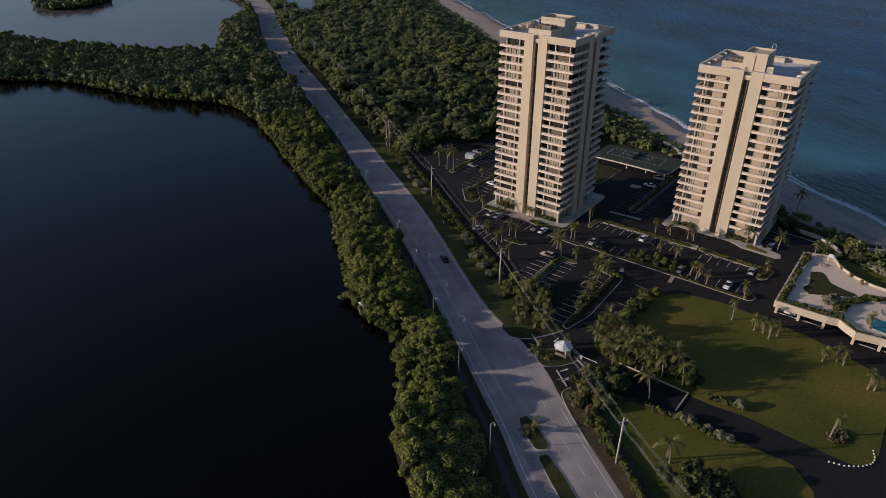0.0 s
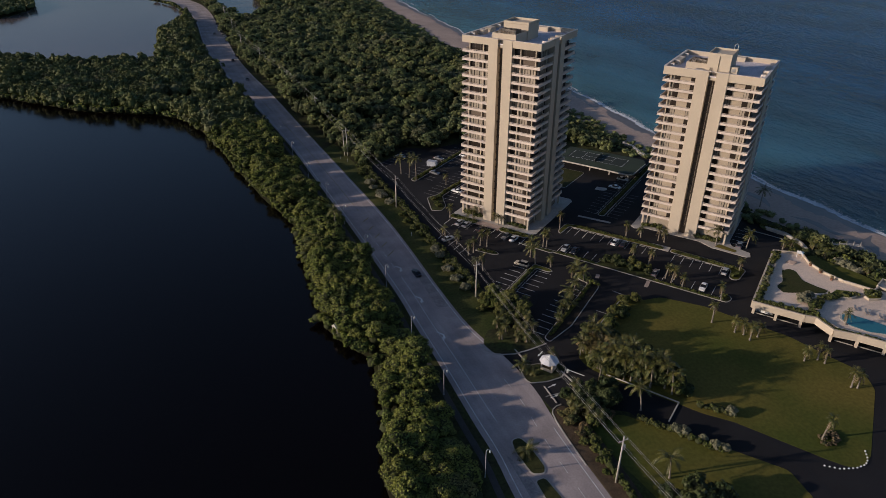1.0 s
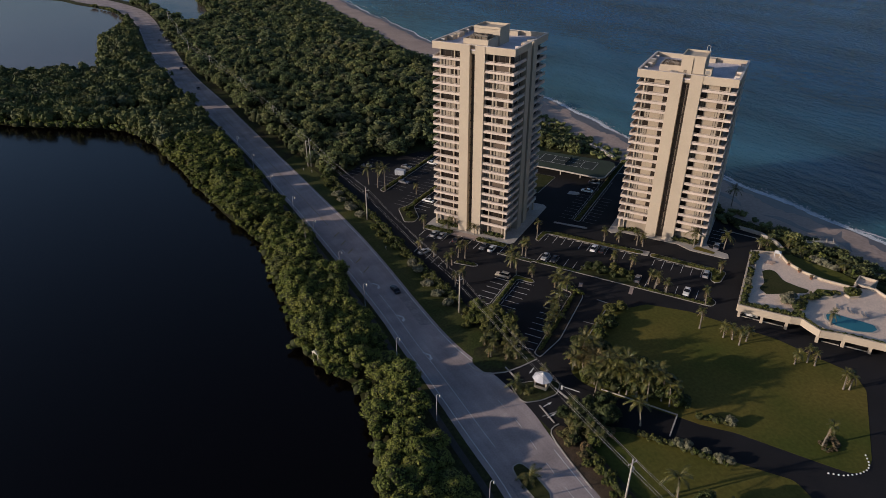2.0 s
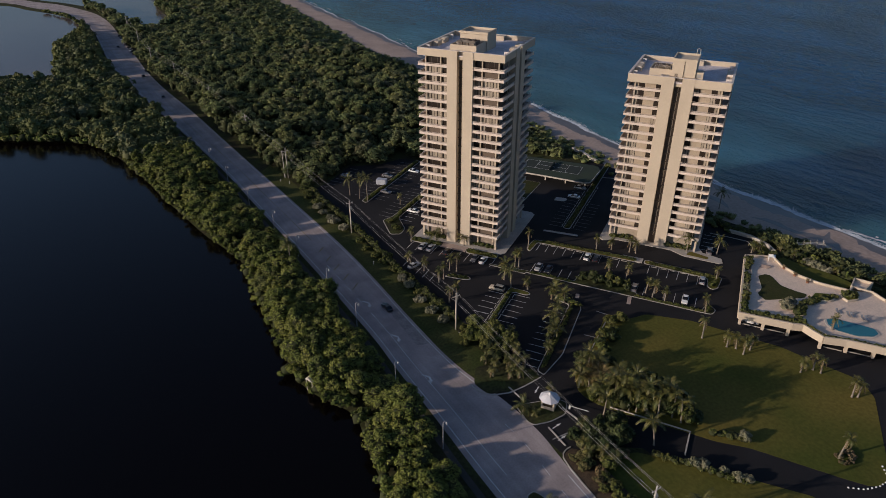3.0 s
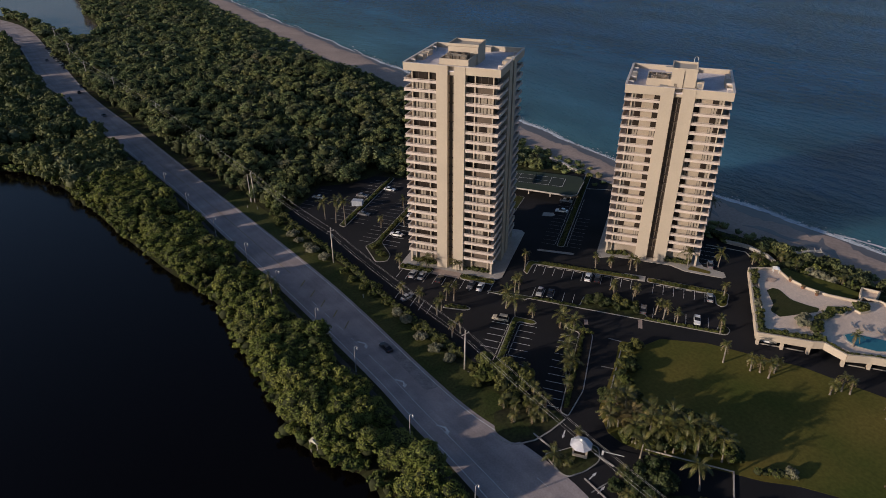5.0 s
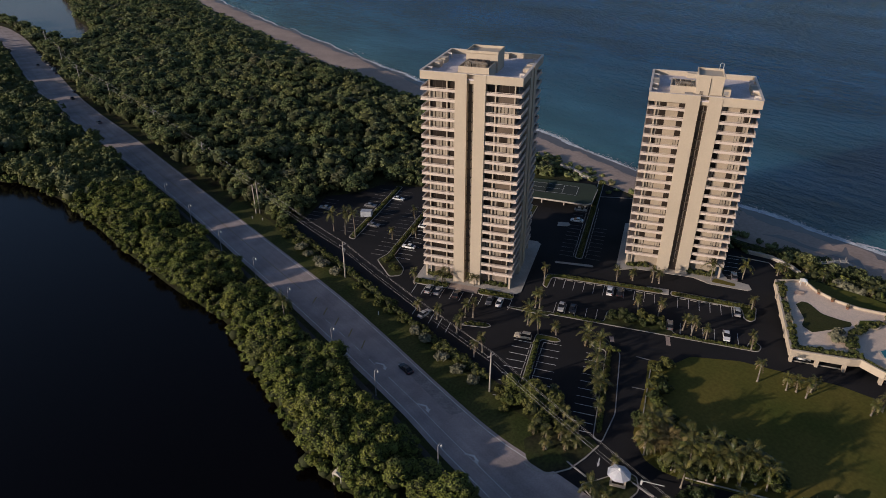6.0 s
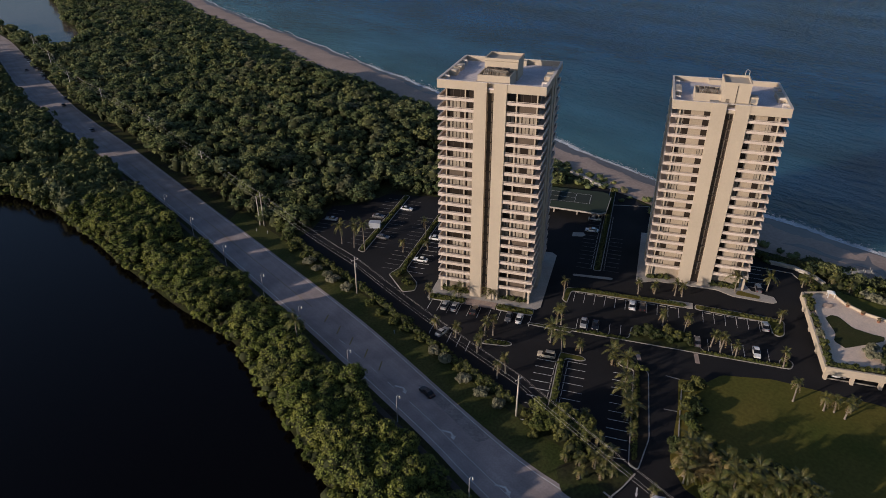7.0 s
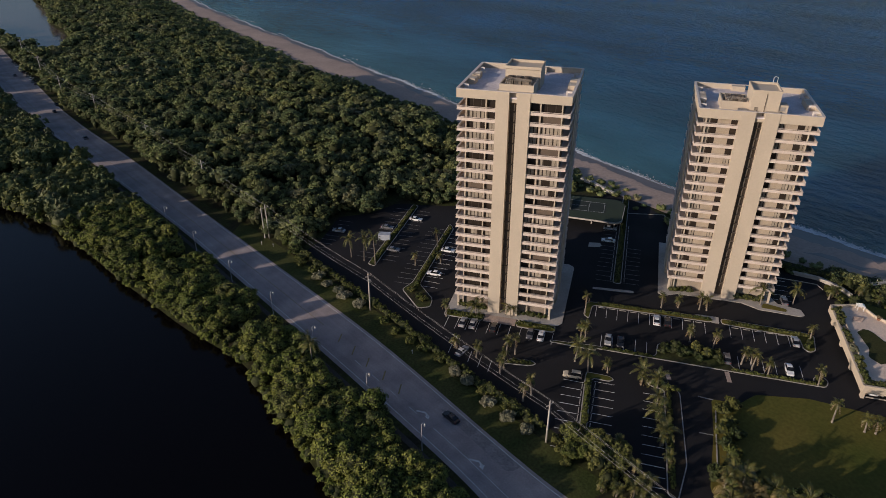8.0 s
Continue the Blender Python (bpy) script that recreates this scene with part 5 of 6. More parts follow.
pick = rng.permutation(len(nx))[:300]
single = np.zeros(len(nx), bool)
single[pick] = True
tree_stock = []
for k in range(7):
    v, q, t = crown_arrays(rng, 3.1, 7.2, 22, 1500, 0.23, SMALL)
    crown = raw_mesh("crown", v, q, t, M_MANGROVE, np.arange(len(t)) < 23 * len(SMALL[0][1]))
    tb = Build()
    for j in range(4):
        a = j * 1.6 + k
        tb.tube([(1.1 * math.cos(a), 1.1 * math.sin(a), -0.6), (0.5 * math.cos(a), 0.5 * math.sin(a), 0.9), (0, 0, 1.6)], [0.06, 0.07, 0.09], 5)
    tb.tube([(0, 0, 1.2), (0.2, 0.1, 3), (0.1, -0.2, 5)], [0.2, 0.15, 0.08], 6)
    tree_stock.append((tb.mesh("trunk", M_TRUNK), crown))
for i, (x, y) in enumerate(zip(nx[single], ny[single])):
    tm, cm = tree_stock[i % 7]
    s = rng.uniform(0.8, 1.25)
    up = canopy(x, y) * (rng.uniform(0.5, 1.15) if y < 155 else rng.uniform(0.72, 1.15))
    tr = thing("mangrove_tree", "bushy olive-green mangrove tree at the lagoon edge", "tree", pose(x, y, 0, 0, 0, rng.uniform(0, 360)) @ Matrix.Diagonal((s, s, up, 1)), "mangroves along the lagoon")
    part("trunk", tm, M_TRUNK, tr)
    part("crown", cm, M_MANGROVE, tr)
stuff_crowns("mangrove_thicket", nx[~single], ny[~single], 3.0, 7.2, 14, 800, 0.25, M_MANGROVE, "dense olive-green mangrove thicket along the lagoon", "mangroves", SMALL, shore=True, shaded_core=True)
under_x, under_y = scatter(lambda x, y: inside(x, y, LAND) & (x < road_left(y) - 8.0) & (distance(x, y, LAND) > 0.5), 15, 60, 60, 330, 3.3)
stuff_crowns("mangrove_undergrowth", under_x, under_y, 2.0, 2.8, 4, 120, 0.28, M_MANGROVE, "low olive-green mangrove undergrowth between the trees", "mangroves", SMALL, shaded_core=True)
far = (my <= 40)
fx0, fy0 = scatter(mangrove_ok, -260, 60, 330, 800, 4.8)
fx0, fy0 = np.concatenate([mx[far], fx0]), np.concatenate([my[far], fy0])
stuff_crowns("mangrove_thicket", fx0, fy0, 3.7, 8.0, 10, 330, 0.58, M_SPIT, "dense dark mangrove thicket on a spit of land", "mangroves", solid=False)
for y0, y1, big, small, n, leaf in ((215, 480, 5.8, 5.0, 1.22, 0.43), (480, 1020, 7.4, 6.6, 0.70, 0.74)):
    far_label = "dense dark green coastal hammock forest" + (" far off" if y0 > 300 else "")
    gx, gy = scatter(forest_ok, 60, 420, y0, y1, big)
    stuff_crowns("coastal_forest", gx, gy, big * 0.62, 9.2, 11, int(420 * n), leaf, M_FOREST, far_label, "forest", SMALL, 18, True, False, True, False)
    gx, gy = scatter(forest_ok, 60, 420, y0, y1, small)
    stuff_crowns("coastal_forest", gx, gy, small * 0.50, 7.4, 7, int(230 * n), leaf * 0.9, M_FOREST, far_label, "forest", SMALL, 18, True, False, True, False)
# low skirts of leaves where the thickets meet water and road
edge = [p for p in np.concatenate([resample(LAGOON_SHORE, 260), resample(FAR_SHORE, 130)]) if -260 < p[0] < 60 and 30 < p[1] < 800]
edge = np.array(edge) + rng.normal(size=(len(edge), 2)) * 0.7
edge[:, 0] += np.where(edge[:, 1] < 340, 1.3, 0.0)
nearer = edge[:, 1] < 340
stuff_crowns("mangrove_skirt", edge[nearer, 0], edge[nearer, 1], 2.0, 3.0, 6, 360, 0.25, M_MANGROVE, "low mangrove branches hanging over the lagoon water", "mangroves", SMALL, shaded_core=True)
stuff_crowns("mangrove_skirt", edge[~nearer, 0], edge[~nearer, 1], 3.0, 3.8, 3, 80, 0.5, M_MANGROVE, "low mangrove branches hanging over the lagoon water", "mangroves", SMALL, shaded_core=True)


def scrub_ok(x, y):
    u, v = site_uv(x, y)
    e = np.interp(y, dune[:, 1], dune[:, 0])
    built = (u > 47) & (u < 60) & (v < 80) | (u > 57) & (u < 90) & (v < 58) | (u > 89) & (u < 112) & (v < 46) | (u > 20) & (u < 47) & (v < 90) | (u > 98) & (v < 30)
    return (x > e - np.where(y > 480, 30, 24)) & (x < e + np.where(y > 300, -2.5, 1.5)) & ~built & ((u > 20) | (y > 240))


sx, sy = scatter(scrub_ok, 165, 420, 40, 1150, 4.4)
low = sy < 330
stuff_crowns("dune_scrub", sx[low], sy[low], 2.0, 1.9, 5, 90, 0.26, M_FOREST, "low wind-clipped dune scrub above the beach", "shrubs", SMALL)
stuff_crowns("dune_scrub", sx[~low], sy[~low], 2.8, 1.3, 4, 36, 0.4, M_FOREST, "low wind-clipped dune scrub above the beach", "shrubs", SMALL)


gy = np.arange(52, 142, 2.6)
gx = np.interp(gy, dune[:, 1], dune[:, 0])
clear = np.array([not (98 < site_uv(a, c)[0] < 140 and site_uv(a, c)[1] < 33) for a, c in zip(gx - 3, gy)])
for back, tall_by in ((-4.5, 3.4), (-0.5, 2.6)):
    stuff_crowns("sea_grape", gx[clear] + back + rng.normal(size=clear.sum()), gy[clear], 2.6, tall_by, 8, 220, 0.26, M_FOREST, "dense sea-grape thicket on the dune crest", "shrubs", SMALL, shaded_core=True)


# a small island of mangroves out in the lagoon
ix, iy = scatter(lambda x, y: ((x + 128) / 36) ** 2 + ((y - 812) / 62) ** 2 < 1, -170, -85, 745, 880, 4.6)
setting("islet", Build().prism([(-128 + 36 * math.cos(a * 0.349), 812 + 62 * math.sin(a * 0.349)) for a in range(18)], -1.5, -0.4), M_SOIL, "low muddy mangrove islet", "ground")
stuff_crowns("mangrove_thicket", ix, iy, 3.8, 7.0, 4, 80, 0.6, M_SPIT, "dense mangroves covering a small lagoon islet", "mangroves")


# ---- palms ----
def frond_mesh(length, droop, width, pairs, material, rise=0.5):
    """An arching frond: midrib and paired narrow leaflets, along +x."""
    b = Build()
    rib = []
    for i in range(pairs + 1):
        t = i / pairs
        rib.append(Vector((length * (t - 0.18 * droop * t * t), 0, length * (rise * t - (0.55 + 0.5 * droop) * t * t))))
    for i in range(pairs):
        p, q = rib[i], rib[i + 1]
        b.add([p + Vector((0, -0.03, 0)), p + Vector((0, 0.03, 0)), q + Vector((0, 0.03, 0)), q + Vector((0, -0.03, 0))], [(0, 1, 2, 3)])
        if i == 0:
            continue
        t = i / pairs
        w = width * math.sin(math.pi * min(1, 0.12 + t * 0.86)) ** 0.6
        for s in (-1, 1):
            tip = p + Vector((0.30 * length / 4 + 0.15, s * w, -0.25 * w - 0.12 * droop))
            d = q - p
            b.add([p, p + d * 0.72, tip + d * 0.3, tip], [(0, 1, 2, 3)] if s > 0 else [(3, 2, 1, 0)])
    return b.mesh("frond", material)


FROND_L = [frond_mesh(3.1, d, 0.62, 20, M_FROND, r) for d, r in ((0.4, 0.75), (0.7, 0.55), (1.0, 0.3))]
FROND_S = [frond_mesh(1.5, d, 0.50, 16, M_FROND, r) for d, r in ((0.3, 0.9), (0.6, 0.6), (1.0, 0.2))]
FROND_D = [frond_mesh(1.5, 1.0, 0.4, 6, M_DRY, -0.4), frond_mesh(1.3, 0.8, 0.36, 6, M_DRY, -0.9)]


FROND_B = [frond_mesh(2.7, d, 0.55, 16, M_DATE, r) for d, r in ((0.3, 0.8), (0.6, 0.6), (0.9, 0.3))]


def palm(x, y, h, kind="sabal", lean=0.3, turn=0.0, z=0.0, label=""):
    r = random.Random(int(x * 31 + y * 17))
    t = thing("palm_tree", label or ("slender coconut palm with arching fronds" if kind == "coconut" else "sabal palm with a round head and dry skirt"), "palm tree", pose(x, y, z, 0, 0, turn), "palms")
    rings = 8
    b = Build()
    pts = [(lean * (i / rings) ** 1.5, 0.0, h * i / rings) for i in range(rings + 1)]
    w = 0.21 if kind == "sabal" else 0.19
    b.tube(pts, [w * (1.5 if i == 0 else 1.0 - 0.25 * i / rings) for i in range(rings + 1)], 7)
    part("trunk", b, M_BARK, t)
    top = Vector(pts[-1])
    if kind == "tall":
        n, stock, s0 = 15, FROND_L, 0.95
    elif kind == "coconut":
        n, stock, s0 = 13, FROND_L, 1.0
    elif kind == "date":
        n, stock, s0 = 18, FROND_B, 1.15
    else:
        n, stock, s0 = 14, FROND_S, 0.98
    for i in range(n):
        k = i % 3
        a = i * 137.5 + r.uniform(-14, 14)
        s = s0 * r.uniform(0.85, 1.12)
        part("frond", stock[k], M_DATE if kind == "date" else M_FROND, t, "", Matrix.Translation(top) @ pose(0, 0, 0.1 * (2 - k), 0, r.uniform(-22, 14) - (26 if k == 0 else 0), a) @ Matrix.Scale(s, 4))
    if kind == "sabal":
        for i in range(3):
            part("dry_frond", FROND_D[i % 2], M_DRY, t, "hanging dry brown frond", Matrix.Translation(top) @ pose(0, 0, -0.2, 0, r.uniform(0, 25), i * 120 + r.uniform(-20, 20)))
    return t


SABALS = [(117.0, 178.0, 6.3), (106.4, 169.7, 5.4), (100.5, 157.9, 3.2), (135.8, 165.3, 4.2), (139.5, 162.1, 3.6), (144.4, 156.0, 3.8), (143.2, 157.6, 4.4),
          (151.6, 130.3, 4.5), (135.2, 121.3, 5.0), (124.6, 113.9, 6.0), (128.9, 137.6, 3.6), (128.7, 134.8, 4.4), (129.6, 131.1, 3.6), (131.0, 136.0, 4.0), (128.7, 145.5, 5.0), (127.5, 151.3, 4.0),
          (110.2, 234.6, 6.0), (86.3, 202.9, 4.2), (86.7, 179.7, 4.8), (88.4, 178.2, 5.2), (80.2, 175.6, 4.2), (77.0, 164.8, 4.6), (79.9, 164.8, 4.8), (82.5, 176.5, 4.5), (78.5, 190, 3.6), (80, 184, 3.8),
          (126.9, 107.9, 3.7), (128.2, 106.1, 3.7), (130.8, 103.8, 4.0), (127.8, 103.6, 4.6), (133.6, 91.5, 3.7), (137.0, 90.4, 4.4), (137.4, 88.6, 4.0), (135.3, 79.7, 4.8), (136.4, 78.9, 4.4), (114.2, 70.8, 6.2),
          (97.5, 230.8, 4.0), (104.5, 226.5, 3.4), (105.6, 170.6, 5.2), (103, 149.8, 2.6), (95.4, 139.5, 2.0), (92.6, 137.6, 2.2), (89.5, 135.2, 2.4), (86.2, 131.5, 2.2), (75.5, 118.5, 2.2)]
for x, y, h in SABALS:
    palm(x, y, h, "sabal", random.Random(int(x * 7)).uniform(-0.5, 0.7), (x * 53) % 360)
COCONUTS = [(97.9, 166.1, 6.0, 0.5), (96.8, 161.2, 6.2, 0.6), (104.9, 146.5, 3.6, 0.4), (158.8, 147.3, 5.4, 0.5), (166.2, 141.2, 4.9, 0.6), (85.1, 248.9, 7.0, 0.5), (88.2, 239.8, 9.5, 0.3), (86.8, 244, 8.0, 0.5), (76.6, 76.2, 5.4, 0.6), (96.4, 140.6, 2.6, 0.5),
            (99.0, 143.0, 2.8, 0.5), (84.2, 94.4, 6.2, 1.3), (44.2, 204.7, 10.2, 0.4), (91.5, 135.4, 2.6, 0.6), (105.2, 151.0, 2.8, 0.3), (93.0, 197.8, 3.4, 0.2), (99.6, 190.6, 3.0, 0.2), (53.5, 93.8, 1.0, 0.2)]
for x, y, h, l in COCONUTS:
    palm(x, y, h, "coconut", l, (x * 91) % 360)
palm(*site(125.2, -8.8)[:2], 4.0, "sabal", 0.5, 200, DZ, "slim palm in a planter beside the pool")
palm(196, 163, 6.5, "coconut", 0.5, 40, 0, "dark leaning palm on the dune above the beach")
for u, v in ((104.6, 33), (116.6, 31.2), (113.0, 36), (106.8, 35), (129, 27)):
    palm(*site(u, v)[:2], 3.4, "sabal", 0.2, u * 40, 0.5)
# palm grove between the gate and the lawn
gr = random.Random(12)
GROVE = [tuple(site(*p)[:2]) for p in ((69, -56), (68.6, -47), (70.4, -43), (70.6, -23), (72.8, -23), (73.2, -43), (77, -46), (79, -52), (95, -52.4), (95.5, -58), (78, -58.2))]
count = 0
spots = []
while count < 42:
    u, v = gr.uniform(68, 96), gr.uniform(-59, -22)
    x, y = site(u, v)[:2]
    if not inside(np.array([x]), np.array([y]), GROVE)[0] or any(math.hypot(x - a, y - c) < 1.9 for a, c in spots):
        continue
    spots.append((x, y))
    open_spot = (v > -44 and gr.random() < 0.8) or count % 5 in (1, 3)
    if not open_spot and u > 77:
        palm(x, y, gr.uniform(3.6, 6.4), "coconut" if gr.random() < 0.6 else "sabal", gr.uniform(0.1, 0.9), gr.uniform(0, 360))
    elif not open_spot:
        palm(x, y, gr.uniform(3.2, 6.4), "coconut" if gr.random() < 0.35 else "sabal", gr.uniform(0, 0.6), gr.uniform(0, 360))
    count += 1
TALL = [(86.2, 108.4, 8.4), (88.2, 106.0, 9.4), (88.6, 103.6, 8.2), (90.8, 102.8, 9.2), (91.8, 100.2, 8.2), (93.6, 100.8, 8.8), (90.6, 106.8, 9.6), (94.2, 98.0, 8.4), (81.8, 107.0, 6.0), (84.4, 110.2, 5.8)]
for x, y, h in TALL:
    palm(x, y, h - 1.2, "tall", gr.uniform(0.2, 0.9), gr.uniform(0, 360), 0.0, "tall coconut palm with a broad drooping head")
GROVE_SHRUBS = [(x + gr.uniform(-1.5, 1.5), y + gr.uniform(-1.5, 1.5)) for x, y in [s for i, s in enumerate(spots) if (i % 5 != 0 or site_uv(*s)[1] > -44) and math.hypot(s[0] - 86.8, s[1] - 117.2) > 4.4]]


for x, y, h in ((68.2, 131.2, 2.6), (73.6, 127.4, 2.4), (77.2, 130.0, 3.2), (80.6, 141.0, 3.2)):
    palm(x, y, h, "sabal", 0.2, x * 71)


# ---- shrubs, hedges and garden trees ----
def hedge(pts, radius, height, label, material=M_SHRUB, step=0.8, world=False, z=0.0, name="hedge", leaves=60):
    """A clipped or loose hedge as one object along a line."""
    pts = [tuple(p) if world else tuple(site(*p)[:2]) for p in pts]
    length = sum(math.hypot(q[0] - p[0], q[1] - p[1]) for p, q in zip(pts[:-1], pts[1:]))
    line = resample(pts, max(3, int(length / (radius * step)) + 1))
    t = thing(name, label, "hedge")
    for piece in np.array_split(line, max(2, min(5, len(line) // 3))):
        V, Q, T, inner, n = [], [], [], [], 0
        for x, y in piece:
            v, q, f = crown_arrays(rng, radius * rng.uniform(0.75, 1.3), height * rng.uniform(0.7, 1.2), 3, int(leaves * 1.5), 0.19, SMALL)
            jx, jy = rng.normal(size=2) * 0.22 * radius
            V.append(v + np.array([x + jx, y + jy, z]))
            Q.append(q + n)
            T.append(f + n)
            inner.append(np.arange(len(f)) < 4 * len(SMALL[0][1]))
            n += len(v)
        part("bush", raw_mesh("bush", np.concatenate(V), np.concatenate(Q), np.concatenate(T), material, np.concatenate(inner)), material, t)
    return t


SHRUB_STOCK = {}


def shrub(x, y, radius, height, material=M_SHRUB, label="round green shrub", z=0.0, name="shrub"):
    key = (material.name, round(height / radius, 1))
    if key not in SHRUB_STOCK:
        dark_faces = None if material is M_SILVER else np.arange(13 * 20 + 720) < 13 * 20
        SHRUB_STOCK[key] = [raw_mesh("leaves", *crown_arrays(rng, 1.0, height / radius, 12, 720, 0.115, SMALL), material, dark_faces) for _ in range(3)]
    t = thing(name, label, "shrub" if name == "shrub" else "tree", pose(x, y, z, 0, 0, (x * 77) % 360), "shrubs" if name == "shrub" else "garden trees")
    part("leaves" if name == "shrub" else "crown", SHRUB_STOCK[key][int(x * 3 + y) % 3], material, t, "", Matrix.Scale(radius, 4))
    part("stem", Build().tube([(0, 0, -0.1), (0.05, 0, height * 0.3), (0, 0.05, height * 0.6)], [0.09, 0.07, 0.05], 6), M_TRUNK, t)
    return t


for x, y, r in ((69.6, 243.7, 2.2), (69.2, 238.5, 1.8), (69.4, 229.2, 2.3), (70.6, 223, 2.0), (70.2, 233.5, 1.7), (71.4, 182.7, 1.8), (71.0, 178.0, 2.0), (69.8, 169.0, 2.0), (69.7, 162.5, 2.0), (70.0, 157.5, 1.8)):
    shrub(x, y, r, r * 1.1, M_SILVER, "round silver-green shrub on the road verge")
for x, y, r in ((70.5, 206, 1.7), (71, 200, 1.6), (71.6, 195, 1.8), (71.2, 212, 1.6), (71.8, 189, 1.5), (70.6, 249, 1.8), (70.2, 255, 1.9), (71.5, 173, 1.6), (72.5, 166, 1.5), (73.2, 151, 1.6), (71.6, 148, 1.8), (69.6, 145.5, 1.5), (72, 263, 2.0), (73.5, 270, 2.2)):
    shrub(x, y, r, r * 1.0, M_SHRUB, "loose green shrub on the road verge")
hedge([(73.8, 278), (73.6, 250), (74.2, 220), (73.3, 187), (73.4, 156)], 1.45, 1.8, "long bushy hedge along the parking lot", M_SHRUB, step=0.55, world=True)
for x, y, r, h in ((87.2, 107.4, 2.4, 5.4), (89.6, 104.2, 2.6, 6.0), (92.2, 102.2, 2.4, 5.8), (94.6, 98.8, 2.4, 5.6), (91.0, 107.8, 2.8, 8.2), (95.2, 102.0, 2.6, 7.6), (93.6, 105.0, 2.8, 8.4), (96.4, 98.8, 2.4, 6.6)):
    shrub(x, y, r, h, M_GLOSSY, "tall dark leafy tree among the coconut palms", name="garden_tree")
for x, y in GROVE_SHRUBS:
    h = gr.uniform(2.0, 5.2) if site_uv(x, y)[1] < -44 else gr.uniform(1.6, 3.2)
    shrub(x, y, gr.uniform(1.5, 2.4), h, M_SHRUB if gr.random() < 0.5 else M_GLOSSY, "leafy understorey tree in the palm grove", name="garden_tree")
for u, v, r, h in ((78, -54, 2.6, 5.4), (82, -56, 2.6, 5.0), (70.6, -44, 2.0, 3.4)):
    shrub(*site(u, v)[:2], r, h, M_SHRUB, "tall leafy tree over the palm grove", name="garden_tree")
for u, v, h in ((69.4, -50.0, 2.6), (71.6, -53.4, 2.8), (73.9, -51.0, 3.2), (76.4, -53.0, 2.8), (72.4, -47.4, 2.6)):
    palm(*site(u, v)[:2], h, "date", 0.2, u * 37, 0, "bushy date palm with browning fronds")
for x, y, r, h in ((77.4, 146.2, 2.5, 4.4), (75.8, 142.0, 2.7, 4.8), (73.6, 144.6, 2.2, 3.8), (74.8, 148.6, 2.9, 5.6), (77.4, 143.2, 3.0, 5.8), (79.4, 139.0, 2.6, 4.8)):
    shrub(x, y, r, h, M_SHRUB, "broad leafy tree under the cables", name="garden_tree")
# thick planting at the drive mouth
for x, y, r, h in ((71.8, 146, 2.2, 3.8), (74.6, 144.2, 2.6, 4.4), (77.2, 141.5, 2.4, 4.0), (73.6, 140.5, 2.8, 4.6), (76.6, 137.4, 2.4, 3.6), (72.0, 136.6, 2.2, 3.0), (74.8, 133.4, 2.0, 2.6)):
    shrub(x, y, r, h, M_SHRUB, "broad leafy green garden tree by the drive", name="garden_tree")
for x, y, h in ((70.6, 133.6, 2.6), (72.6, 131.0, 3.0), (74.2, 129.4, 2.8), (71.4, 128.8, 2.2), (75.8, 131.6, 3.2), (77.4, 134.4, 3.4), (69.6, 136.4, 2.4), (78.6, 137.2, 3.0)):
    palm(x, y, h, "sabal", 0.2, x * 60)
for x, y, r, h in ((72.3, 100.5, 2.4, 4.2), (74.6, 103.6, 2.6, 4.6), (76.2, 100.6, 2.6, 4.4), (78.4, 103.4, 2.4, 4.0), (70.6, 104.6, 2.0, 3.2), (79.6, 99.0, 2.4, 4.2), (68.2, 97.6, 1.5, 1.8), (68.6, 93.8, 1.3, 1.5), (69.0, 90.4, 1.3, 1.5), (68.9, 86.4, 1.3, 1.4),
                   (77.4, 98.4, 2.6, 5.0), (73.8, 98.2, 2.4, 4.6), (80.6, 102.6, 2.6, 5.0), (71.2, 95.0, 1.8, 2.8), (74.2, 95.6, 2.0, 3.4)):
    shrub(x, y, r, h, M_GLOSSY if y > 95 else M_SHRUB, "broad glossy green garden tree by the gate", name="garden_tree")
for x, y, r in ((66.6, 97.6, 1.4), (68.4, 99.6, 1.6), (68.8, 94.6, 1.5), (66.8, 93.4, 1.3), (71.4, 96.8, 1.6), (75.6, 95.6, 1.7), (66.4, 100.6, 1.2), (70.4, 102.4, 1.5)):
    shrub(x, y, r, r * 1.3, M_BROWNLEAF, "bronze-leaved shrub in the bed beside the gate")
for x, y, h in ((70.4, 101.6, 2.8), (71.8, 97.6, 3.0), (73.2, 105.6, 3.2), (69.8, 99.2, 2.4), (72.6, 95.2, 2.6)):
    palm(x, y, h, "sabal", 0.3, x * 44)
palm(66.6, 117.6, 1.9, "tall", 0.1, 30, 0.1, "short palm with a wide bushy head beside the gatehouse")
palm(68.4, 115.0, 1.0, "sabal", 0.1, 100, 0.1, "low bushy palm beside the gatehouse")
kerbed("planting_bed", [(65.6, 102.6), (64.4, 98), (63.8, 90), (62.9, 74), (61.5, 56), (66.0, 56), (69.4, 80), (71.0, 99), (68.6, 103.4)], M_BARKMULCH, "brown mulched planting strip beside the road", "planting bed", 0.12, True, False)
setting("drive_kerb", wall_line([tuple(p) for p in resample([(63.2, 86), (63.9, 94), (64.6, 99.5), (65.3, 102.4), (66.6, 103.5), (68.6, 103.6)], 16)], 0.0, 0.2, 0.25), M_KERB, "pale concrete kerb at the drive corner", "kerb")
for k in range(4):
    y = 82.6 + 3.0 * k
    shrub(62.9 + (y - 59) * 0.09 + 0.6 + (k % 3) * 0.5, y, 0.9 + 0.12 * (k % 4), 1.1 + 0.15 * (k % 3), M_SHRUB, "low bushy shrub in the roadside bed")
